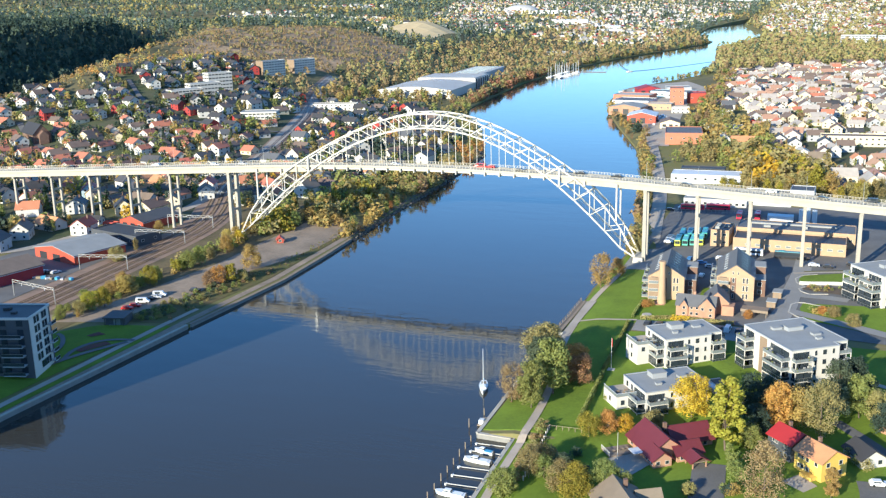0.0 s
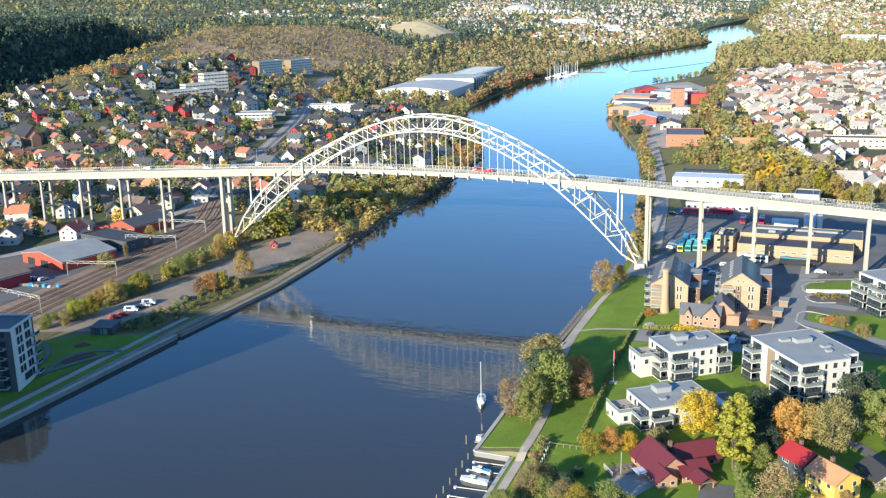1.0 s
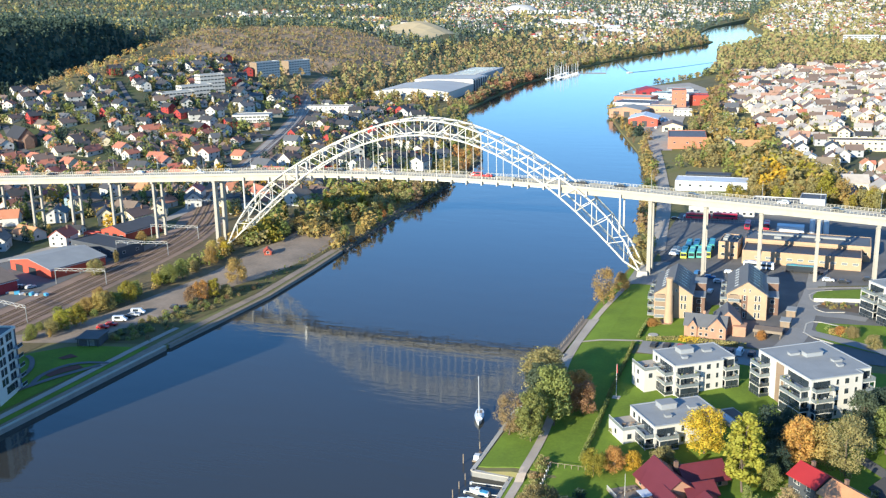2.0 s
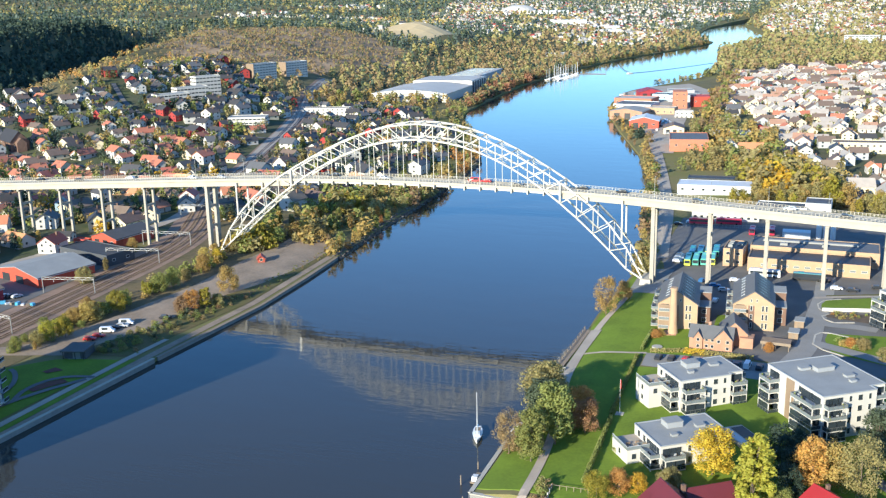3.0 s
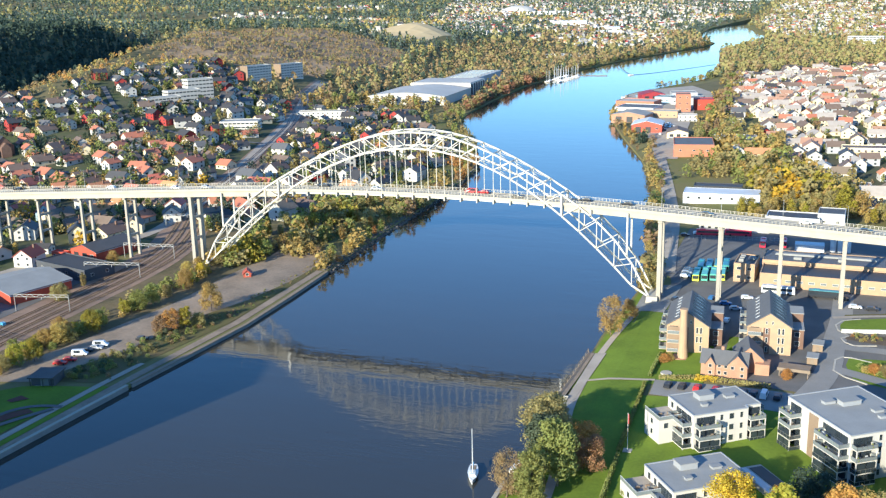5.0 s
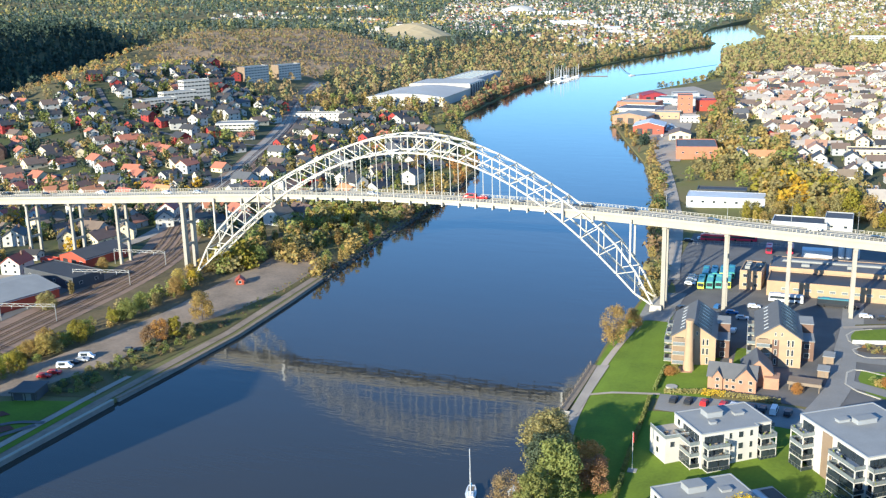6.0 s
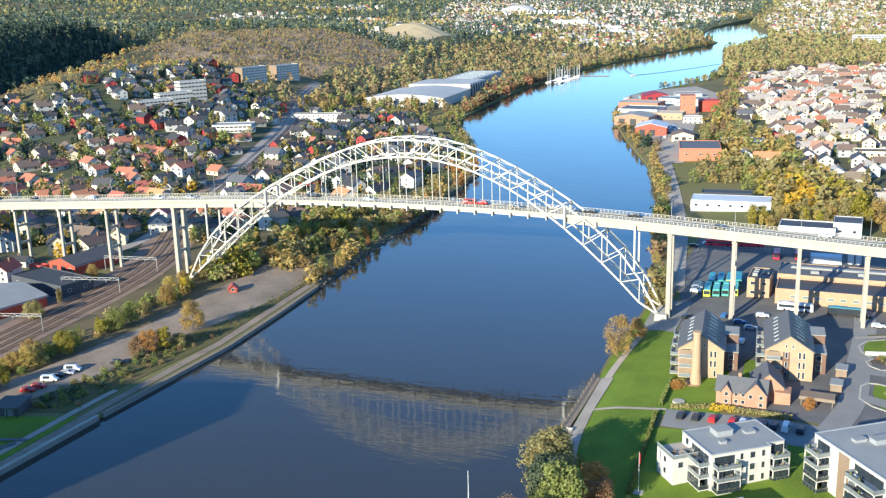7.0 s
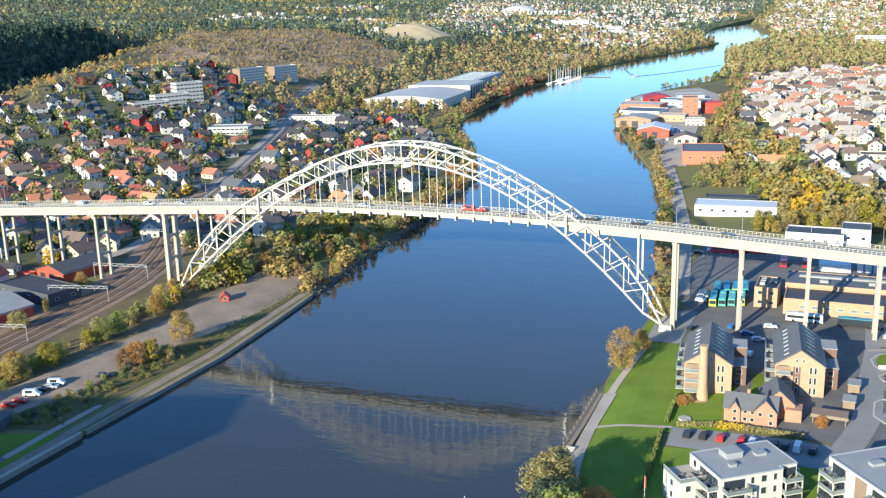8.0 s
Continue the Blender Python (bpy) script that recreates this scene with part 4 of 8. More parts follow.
def boardwalk():
    b = thing("boardwalk", "weathered timber boardwalk along the river edge", "boardwalk")
    line = [(87.2, -112), (87.0, -100), (88.0, -97), (88.6, -80), (88.9, -58)]
    for p, q in zip(line, line[1:]):
        n = max(1, int(math.dist(p, q) / 0.6))
        d = Vector((q[0] - p[0], q[1] - p[1], 0))
        for i in range(n):
            c = Vector((p[0], p[1], 1.75)) + d * ((i + 0.5) / n)
            part("plank", Shape().box(c.x, c.y, 1.7, 2.3, 0.55, 0.07, math.atan2(d.y, d.x) - math.pi / 2), "wood", b)
        part("beam", Shape().beam((p[0] - 0.9, p[1], 1.5), (q[0] - 0.9, q[1], 1.5), 0.3, 0.36), "wood", b)
        part("rail", Shape().beam((p[0] - 1.1, p[1], 2.75), (q[0] - 1.1, q[1], 2.75), 0.12, 0.1), "wood", b)
    y = -112.0
    while y < -57:
        x = bank(line_xy(line), y)
        part("timber_stake", Shape().tube((x - 1.05, y, -2), (x - 1.05, y, 2.8), 0.16, n=6), "wood", b)
        y += 3.4
    for i in range(6):
        part("step", Shape().box(89.4 - 0.1 * i, -97 - 0.5 * i, 2.2 - 0.2 * i, 2.4, 0.45, 0.2), "concrete", b)
    return b


def line_xy(line):
    return [(y, x) for x, y in line]


boardwalk()


def mooring(x, y, h=2.0, r=0.16):
    key = ("mooring", h)
    if key in PROTO:
        return copy_thing(PROTO[key], pose(x, y, 0))
    p = tagged(part("mooring_post", Shape().tube((0, 0, -2), (0, 0, h), r, r * 0.9, 8), "wood"), "round weathered timber mooring post in the water", "post", "mooring posts")
    p.matrix_basis = pose(x, y, 0)
    PROTO[key] = p
    return p


for i in range(9):
    mooring(86.6 + 0.05 * i, -183.5 - 4.7 * i, 1.7 + 0.2 * (i % 3))
    yy = -184.5 - 4.7 * i
    boom = thing("mooring_boom", "slim white floating mooring boom", "boom", group="mooring booms")
    part("bar", Shape().beam((98.0, yy, 0.35), (88.2, yy - 0.2, 0.25), 0.22, 0.16), "white_wall", boom)
    part("float", Shape().tube((88.6, yy - 0.7, 0.1), (88.6, yy + 0.3, 0.1), 0.25, n=8), "boat_white", boom)
    mooring(97.6, yy + 0.8, 1.9)
mooring(83.2, -175.2, 2.6)
mooring(84.6, -166, 2.0)
jetty = thing("floating_jetty", "small grey floating jetty by the shore", "jetty")
part("deck", Shape().box(86.3, -171.5, 0.25, 2.2, 5.5, 0.35), "wood", jetty)
part("hut", Shape().box(86.2, -173.0, 0.6, 1.5, 1.7, 1.3, taper=0.9), "white_metal", jetty)


def motor_boat(x, y, turn, long, label, cover="boat_white"):
    b = thing("motor_boat", label, "boat", pose(x, y, 0.05, 0, 0, turn), "moored boats")
    rows = [(-0.5, 0.75, 0.8), (-0.2, 0.95, 0.8), (0.15, 0.95, 0.85), (0.38, 0.6, 0.95), (0.5, 0.04, 1.05)]
    wide = long * 0.17
    v = []
    for t, w, top in rows:
        v += [(t * long, -w * wide, top), (t * long * 0.97, -w * wide * 0.6, -0.25), (t * long * 0.97, w * wide * 0.6, -0.25), (t * long, w * wide, top)]
    f = [(4 * i + j, 4 * i + (j + 1) % 4, 4 * i + 4 + (j + 1) % 4, 4 * i + 4 + j) for i in range(4) for j in range(4)] + [(0, 1, 2, 3)[::-1], (16, 17, 18, 19)]
    part("hull", Shape().add(v, f), "boat_white", b)
    part("cockpit", Shape().box(-long * 0.2, 0, 0.72, long * 0.42, wide * 1.35, 0.2), cover, b)
    part("cabin", Shape().box(long * 0.08, 0, 0.8, long * 0.30, wide * 1.25, 0.75, taper=0.72), "boat_white", b)
    part("windscreen", Shape().box(long * 0.08, 0, 1.12, long * 0.27, wide * 1.2, 0.28, taper=0.9), "glass_dark", b)
    part("engine", Shape().box(-long * 0.53, 0, 0.3, 0.5, 0.45, 0.9, taper=0.8), "dark", b)
    return b


motor_boat(92.2, -189.2, 170, 5.4, "small white motor boat with a blue cover", "blue_cover")
motor_boat(92.2, -194.6, 175, 7.4, "white cabin cruiser moored at a boom")
motor_boat(91.6, -213.2, 178, 7.8, "white motor boat with a pale canopy")
motor_boat(88.0, -140.5, 80, 7.5, "white boat moored under the trees")


def sailboat(x, y, turn):
    b = thing("sailboat", "white sailing boat with a bare tall mast", "boat", pose(x, y, 0.05, 0, 0, turn))
    long, v = 9.5, []
    rows = [(-0.5, 0.55), (-0.3, 0.85), (0.0, 1.0), (0.28, 0.72), (0.5, 0.03)]
    for t, w in rows:
        v += [(t * long, -w * 1.4, 1.0 + 0.2 * t), (t * long * 0.95, -w * 0.8, -0.3), (t * long * 0.95, w * 0.8, -0.3), (t * long, w * 1.4, 1.0 + 0.2 * t)]
    f = [(4 * i + j, 4 * i + (j + 1) % 4, 4 * i + 4 + (j + 1) % 4, 4 * i + 4 + j) for i in range(4) for j in range(4)] + [(3, 2, 1, 0), (16, 17, 18, 19)]
    part("hull", Shape().add(v, f), "boat_white", b)
    part("cabin", Shape().box(0.8, 0, 0.95, 3.4, 1.7, 0.5, taper=0.8), "boat_white", b)
    part("cockpit", Shape().box(-2.6, 0, 0.86, 2.4, 1.5, 0.12), "wood", b)
    part("mast", Shape().tube((0.9, 0, 1.0), (0.9, 0, 13.2), 0.11, 0.08, 8), "white_metal", b)
    part("boom", Shape().tube((0.8, 0, 2.3), (-3.0, 0, 2.2), 0.16, n=6), "blue_cover", b)
    part("stay", Shape().beam((0.9, 0, 13.0), (4.7, 0, 1.1), 0.04), "steel", b)
    part("stay", Shape().beam((0.9, 0, 13.0), (-4.6, 0, 1.0), 0.04), "steel", b)
    return b


sailboat(78.4, -148.0, -74)
flag = thing("flagpole", "tall white flagpole with a hanging red pennant", "flagpole", pose(113.6, -128.9, ground_z(113.6, -128.9)))
part("pole", Shape().tube((0, 0, 0), (0, 0, 10.5), 0.09, 0.05, 8), "white_wall", flag)
part("pennant", Shape().box(0.12, 0, 7.6, 0.30, 0.06, 2.6, taper=0.8), "car_red", flag)
part("base", Shape().box(0, 0, 0, 2.2, 2.2, 0.25), "concrete", flag)
flag = thing("flagpole", "white garden flagpole beside the brick house", "flagpole", pose(127.0, -188.0, ground_z(127, -188)))
part("pole", Shape().tube((0, 0, 0), (0, 0, 7.5), 0.08, 0.05, 8), "white_wall", flag)


def hedge(line, w, h, label, colour="leaf_green", seed=1):
    """A clipped hedge of many leaves along a line."""
    rng = random.Random(seed)
    s = Shape()
    for p, q in zip(line, line[1:]):
        d = math.dist(p, q)
        for _ in range(int(d * 75)):
            t, a, zz = rng.random(), rng.uniform(-w / 2, w / 2), rng.uniform(0.1, h)
            if abs(a) < w * 0.3 and zz < h * 0.75:
                continue
            ux, uy = (q[0] - p[0]) / d, (q[1] - p[1]) / d
            x, y = p[0] + ux * d * t - uy * a, p[1] + uy * d * t + ux * a
            c = Vector((x, y, ground_z(x, y) + 0.15 + zz))
            n1 = Vector((rng.gauss(0, 1), rng.gauss(0, 1), rng.gauss(0, 1))).normalized() * 0.26
            n2 = n1.cross(Vector((rng.gauss(0, 1), rng.gauss(0, 1), 0.5))).normalized() * 0.22
            s.add([c - n1, c - n2, c + n1, c + n2], [(0, 1, 2, 3)])
    return tagged(part("hedge", s, colour), label, "hedge")


hedge([(113, -172), (112.5, -152), (112, -133)], 0.9, 1.6, "dark green clipped hedge beside the lawn")
hedge([(111.6, -131), (111, -95), (110.6, -84)], 0.9, 1.3, "green clipped hedge edging the lawn", seed=2)
hedge([(111, -78), (111.4, -58)], 0.9, 1.3, "green clipped hedge beside the chimney lawn", seed=3)
hedge([(114, -79), (124, -77.5), (146, -81)], 1.2, 1.3, "autumn hedge above the parking strip", "leaf_olive", 4)
hedge([(124.5, -78.0), (131, -79.0)], 1.6, 1.6, "yellow autumn shrubs before the brick house", "leaf_yellow", 5)
hedge([(123, -138.5), (129, -142.5)], 0.9, 1.1, "bright green clipped garden hedge", seed=6)
hedge([(156, -93), (160, -96)], 1.4, 1.3, "dark garden hedge by the street", seed=7)


# ---- apartment blocks ----
def balcony_stack(b, x, y, face, w, depth, zs, screens=True, dark_to=3.0):
    """Balconies above each other at a place of the facade that looks along face degrees."""
    c, s = math.cos(radians(face)), math.sin(radians(face))

    def local(u, v):   # u along the wall, v outwards
        return x + c * u + s * v, y + s * u - c * v
    for z in zs:
        bx, by = local(0, depth / 2)
        bal = part("balcony", Shape().box(bx, by, z, w, depth, 0.22, radians(face)), "white_wall", b)
        for u0, v0, u1, v1 in ((-w / 2, depth, w / 2, depth), (-w / 2, 0, -w / 2, depth), (w / 2, 0, w / 2, depth)):
            p, q = local(u0, v0), local(u1, v1)
            part("top_rail", Shape().beam((*p, z + 1.25), (*q, z + 1.25), 0.09, 0.09), "steel", bal)
            part("glass_panel", Shape().beam((*p, z + 0.72), (*q, z + 0.72), 0.03, 0.85), "glass_dark" if z < dark_to else "glass_pale", bal)
        n = 4
        for i in range(n + 1):
            p = local(-w / 2 + w * i / n, depth)
            part("baluster", Shape().box(*p, z + 0.2, 0.08, 0.08, 1.05, radians(face)), "steel", bal)
        if screens:
            rng = random.Random(int(x * 10 + z * 7 + y))
            for i in range(rng.randint(1, 3)):
                p = local(rng.uniform(-w * 0.35, w * 0.35), depth * rng.uniform(0.3, 0.7))
                part("garden_seat", Shape().box(*p, z + 0.22, 0.7, 0.7, 0.45, radians(face)).box(p[0], p[1] + 0.3, z + 0.6, 0.7, 0.12, 0.45, radians(face)), rng.choice(["wood", "dark", "grey_wall"]), bal)
            for i in range(rng.randint(0, 2)):
                p = local(rng.uniform(-w * 0.4, w * 0.4), depth * 0.85)
                part("potted_plant", Shape().box(*p, z + 0.22, 0.5, 0.5, 0.45).tube((*p, z + 0.6), (*p, z + 1.5), 0.45, 0.15, 7), "leaf_green", bal)
        p = local(0, 0.03)
        part("balcony_door", Shape().box(*p, z + 0.22, w * 0.86, 0.08, 2.2, radians(face)), "glass_dark", bal)
        if z < dark_to:
            for u in (-w * 0.25, w * 0.25):
                p = local(u, depth - 0.04)
                part("glazing", Shape().box(*p, z + 1.3, w * 0.46, 0.05, 1.4, radians(face)), "glass_dark", bal)
    top = max(zs)
    for u in (-w / 2 + 0.1, w / 2 - 0.1):
        p = local(u, depth - 0.1)
        part("balcony_post", Shape().box(*p, -0.8, 0.22, 0.22, top + 0.9, radians(face)), "white_wall", b)


def apartment(cx, cy, turn, w, d, storeys, label, stacks, panels=(), terrace=None, boxes=(), z=None):
    h = 2.95 * storeys + 0.3
    b = thing("apartment_block", label, "apartment block", pose(cx, cy, ground_z(cx, cy) - 0.2 if z is None else z, 0, 0, turn), "white apartment blocks")
    a, e = w / 2, d / 2
    notch = 0.22
    outline = [(-a, -e), (a * 0.55, -e), (a * 0.55, -e + d * notch * 0.5), (a, -e + d * notch * 0.5), (a, e), (-a, e)]
    walls = part("wall", Shape().prism(outline, -1.5, h), "white_wall", b)
    inner = [(-a + 0.3, -e + 0.3), (a * 0.55 - 0.3, -e + 0.3), (a * 0.55 - 0.3, -e + d * notch * 0.5 + 0.3), (a - 0.3, -e + d * notch * 0.5 + 0.3), (a - 0.3, e - 0.3), (-a + 0.3, e - 0.3)]
    part("roof", Shape().prism(inner, h - 0.02, h + 0.08), "roof_grey", b)
    rim = Shape()
    for p, q in zip(outline, outline[1:] + outline[:1]):
        rim.beam((*p, h + 0.08), (*q, h + 0.08), 0.26, 0.30)
    part("parapet", rim, "parapet_metal", b)
    for x, y, sx, sy, sz in boxes:
        rb = part("roof_box", Shape().box(x, y, h + 0.08, sx, sy, sz * 0.85), "parapet_metal", b)
        part("lid", Shape().box(x, y, h + 0.08 + sz * 0.85, sx + 0.3, sy + 0.3, 0.14), "roof_grey", rb)
    for k in range(storeys):
        zz = 2.95 * k + 1.75
        for i in range(5):
            x = -a * 0.92 + (a * 1.42) * (i + 0.5) / 5
            window_part(walls, x, -e, zz, 1.5 if i % 2 else 1.0, 1.7, 0)
        window_part(walls, a * 0.78, -e + d * notch * 0.5, zz, 1.5, 1.5, 0)
        for i in range(4):
            y = -e * 0.85 + d * 0.85 * (i + 0.5) / 4
            window_part(walls, -a, y, zz, 1.5, 1.8, -90)
            window_part(walls, a, y + 0.6, zz, 1.2, 1.5, 90)
            window_part(walls, -a + w * (i + 0.5) / 4, e, zz, 1.3, 1.5, 180)
    for x0, y0, face, pw, z0, z1 in panels:
        part("cladding", Shape().box(x0, y0, z0, pw, 0.14, z1 - z0, radians(face)), "brown_panel", walls)
    for x0, y0, face, bw, depth in stacks:
        balcony_stack(b, x0, y0, face, bw, depth, [2.95 * k + 0.05 for k in range(storeys)] if storeys > 2 else [0.3, 3.0], dark_to=1.0 if storeys < 4 else 3.2)
    if terrace:
        tx, ty, tw, td, th = terrace
        t = part("terrace_wing", Shape().box(tx, ty, -1.5, tw, td, th + 1.5), "white_wall", b)
        part("terrace_floor", Shape().box(tx, ty, th, tw - 0.3, td - 0.3, 0.08), "paving", t)
        for i in range(5):
            part("planter", Shape().box(tx - tw * 0.4 + tw * 0.2 * i, ty - td * 0.3 + (i % 2) * 1.6, th + 0.08, 0.9, 0.5, 0.55), "brown_panel" if i % 2 else "wood", t)
        for q in ((tx - tw / 2, ty - td / 2, tx + tw / 2, ty - td / 2), (tx - tw / 2, ty - td / 2, tx - tw / 2, ty + td / 2)):
            part("top_rail", Shape().beam((q[0], q[1], th + 1.1), (q[2], q[3], th + 1.1), 0.08, 0.08), "white_metal", t)
            part("glass_panel", Shape().beam((q[0], q[1], th + 0.6), (q[2], q[3], th + 0.6), 0.03, 0.85), "glass_pale", t)
        for zz in (1.7, 4.6):
            if zz < th:
                window_part(t, tx - tw * 0.2, ty - td / 2, zz, 1.4, 1.6, 0)
                window_part(t, tx - tw / 2, ty, zz, 1.4, 1.6, -90)
    return b


apartment(133.5, -113.4, 36, 20, 13.5, 3, "white three-storey apartment block with a grey flat roof", [(-10, -2.2, -90, 7.8, 2.6), (10, 1.0, 90, 7, 2.8), (-6.6, -6.75, 0, 6.0, 2.4), (7.8, -5.3, 0, 4.4, 2.6)],
          [(5.5 + 1.2, -5.2, 0, 2.2, 0.2, 8.6)], (-13.2, 3.2, 6.4, 8.0, 6.1), [(-2, 2.6, 4.2, 3.4, 1.6), (4.5, 1, 2.6, 1.6, 0.6), (-4.5, -2.2, 1.6, 1.1, 0.7)])
apartment(166.8, -117.0, 36, 20.5, 24.5, 4, "large white four-storey apartment block with glazed balconies", [(-10.25, -7.2, -90, 9.4, 2.8), (-10.25, 8.8, -90, 5.0, 3.2), (10.25, 0.0, 90, 6.5, 2.6), (-7.2, -12.25, 0, 5.6, 2.0), (8.0, -9.6, 0, 4.2, 2.2)],
          [(-10.3, 1.6, -90, 3.6, 0.2, 11.6), (6.6, -9.5, 0, 2.2, 0.2, 11.6)], None, [(1, 3.5, 5.2, 2.4, 1.3), (-3.5, 5.5, 3.0, 1.6, 0.7), (4.5, -2.5, 2.6, 1.6, 0.6), (3, -6, 1.6, 1.2, 0.6)])
apartment(133.2, -148.0, 36, 20, 14, 2, "white low apartment block with a roof terrace", [(-10, -3.2, -90, 7.5, 2.6), (-7.0, -7.0, 0, 5.5, 2.2)],
          [(6.7, -5.2, 0, 2.0, 0.2, 5.6)], (-13.0, 2.8, 6.2, 8.5, 3.4), [(-1.5, 3.2, 4.4, 3.4, 1.7), (4.8, 0.5, 2.4, 1.5, 0.6), (-4.0, -2.6, 1.6, 1.1, 0.6)])
apartment(196.6, -34.9, 36, 20.5, 18, 4, "white apartment block with brown cladding and stacked balconies", [(-10.25, 5.0, -90, 7, 3.4), (-10.25, -4.5, -90, 7.5, 3.8), (-5.5, -9.0, 0, 6.5, 2.6), (3.4, -9.0, 0, 4.6, 2.2)],
          [(0, -9.1, 0, 3.0, 0.2, 11.6)], None, [(-1, 1, 5, 2.4, 1.3), (3, 4, 2.4, 1.5, 0.6)])
ramp = thing("garage_ramp", "low grey concrete garage roof between the blocks", "garage", pose(148.5, -139.5, ground_z(148, -139), 0, 0, 126))
part("slab", Shape().box(0, 0, -0.5, 17, 6.5, 1.7), "concrete", ramp)
part("roof", Shape().box(0.6, 2.0, 1.2, 15, 2.0, 0.1), "white_metal", ramp)
part("opening", Shape().box(0, -1.2, 1.2, 15, 3.4, 0.12), "dark", ramp)


# ---- brick houses and chimney ----
def brick_house(cx, cy, turn, w, d, eave, ridge, label):
    b = thing("brick_apartment_house", label, "apartment house", pose(cx, cy, ground_z(cx, cy), 0, 0, turn), "yellow brick houses")
    walls = part("wall", gable(Shape(), w, d, -1.5, eave, ridge), "brick_yellow", b)
    part("roof", roof_slopes(Shape(), w, d, eave, ridge, 0.45, 0.28), "slate", b)
    k = (ridge - eave) / (w / 2)
    slope = math.atan(k)
    for sx in (-1, 1):
        rows = 7
        for i in range(rows):
            y = -d / 2 + 2.2 + (d - 4.4) * i / (rows - 1)
            u = 0.46 if sx > 0 else 0.55
            x = sx * w / 2 * u
            z = ridge - abs(x) * k + 0.36
            if sx > 0:
                panel = part("solar_panel", Shape().box(0, 0, 0, w * 0.40, 1.9, 0.09), "solar", b)
                part("panel_edge", Shape().box(0, 1.15, 0.02, w * 0.20, 0.16, 0.09), "solar_edge", panel)
                panel.matrix_basis = pose(x, y, z, 0, math.degrees(slope), 0)
            else:
                ob = part("skylight", Shape().box(0, 0, 0, 1.5, 0.55, 0.12), "glass_white", b)
                ob.matrix_basis = pose(x, y, z, 0, -math.degrees(slope), 0)
    part("recess", Shape().box(-w * 0.06, -d / 2 - 0.02, 0.3, w * 0.15, 0.12, eave - 0.8), "brick_dark", walls)
    part("recess", Shape().box(-w * 0.33, -d / 2 - 0.02, 0.3, w * 0.30, 0.12, eave - 0.8), "brown_panel", walls)
    for k2 in range(3):
        z = 1.8 + 3.0 * k2
        window_part(walls, -w * 0.06, -d / 2 - 0.09, z, 0.8, 1.9, 0)
        window_part(walls, w * 0.22, -d / 2, z, 0.75, 2.1, 0)
        window_part(walls, w * 0.31, -d / 2, z, 0.75, 2.1, 0)
        for i in range(6):
            y = -d / 2 + d * (i + 0.5) / 6
            window_part(walls, w / 2, y, z, 1.3, 1.5, 90)
    for x in (-0.9, 0.9):
        window_part(walls, x, -d / 2, eave + 1.3, 0.55, 1.1, 0)
    for k2 in range(3):
        z = 0.6 + 3.0 * k2
        for i in range(3):
            y = -d * 0.36 + d * 0.33 * i
            bal = part("balcony", Shape().box(-w / 2 - 1.2, y, z, 2.4, d * 0.26, 0.2), "concrete_light", b)
            part("top_rail", Shape().box(-w / 2 - 2.35, y, z + 1.15, 0.08, d * 0.26, 0.08), "white_metal", bal)
            part("glass_panel", Shape().box(-w / 2 - 2.35, y, z + 0.3, 0.04, d * 0.25, 0.8), "glass_pale", bal)
            part("glass_panel", Shape().box(-w / 2 - 1.2, y - d * 0.13, z + 0.3, 2.3, 0.04, 0.8), "glass_pale", bal)
            part("balcony_door", Shape().box(-w / 2 - 0.02, y, z + 0.2, 0.08, 2.4, 2.1), "glass_dark", bal)
        bal = part("balcony", Shape().box(-w * 0.33, -d / 2 - 0.9, z, w * 0.30, 1.8, 0.2), "concrete_light", b)
        part("top_rail", Shape().box(-w * 0.33, -d / 2 - 1.75, z + 1.15, w * 0.30, 0.08, 0.08), "white_metal", bal)
        part("glass_panel", Shape().box(-w * 0.33, -d / 2 - 1.75, z + 0.3, w * 0.29, 0.04, 0.8), "glass_pale", bal)
        part("balcony_door", Shape().box(-w * 0.33, -d / 2 - 0.02, z + 0.2, w * 0.2, 0.08, 2.1), "glass_dark", bal)
    for i, (y, hh) in enumerate(((d * 0.26, eave + 0.6), (-d * 0.08, eave - 2.2))):
        bay = part("stair_tower", Shape().box(w / 2 + 2.0, y, -1.5, 4.0, d * 0.3, hh + 1.0), "brick_dark", b)
        part("flat_roof", Shape().box(w / 2 + 2.0, y, hh - 0.5, 4.3, d * 0.32, 0.25), "roof_grey", bay)
        for zz in (2, 5):
            window_part(bay, w / 2 + 2.0, y - d * 0.15, zz, 1.6, 1.6, 0)
    return b


brick_house(118.4, -42.6, 4, 13.1, 24, 9.2, 13.5, "yellow brick apartment house with solar panels and balconies")
brick_house(143.1, -40.2, 3.5, 13.2, 24.6, 9.2, 13.6, "tall yellow brick apartment house beside a court")
chim = thing("factory_chimney", "free-standing tapered yellow brick factory chimney", "chimney", pose(118.4, -59.2, ground_z(118.4, -59.2)))
part("shaft", Shape().tube((0, 0, 0), (0, 0, 3.0), 1.75, 1.5, 16).tube((0, 0, 3.0), (0, 0, 15.4), 1.42, 1.05, 16), "brick_yellow", chim, smooth=False)
part("collar", Shape().tube((0, 0, 15.4), (0, 0, 16.3), 1.25, 1.25, 16), "brick_yellow", chim)
part("paved_base", Shape().box(0, 0, -0.2, 6.0, 5.0, 0.45), "brick_red", chim)
ring = thing("stone_seat", "round pale stone seat on the lawn", "seat", pose(115.5, -74.0, ground_z(115.5, -74) + 0.15))
part("slab", Shape().tube((0, 0, 0), (0, 0, 0.4), 1.8, 1.7, 14), "concrete", ring)


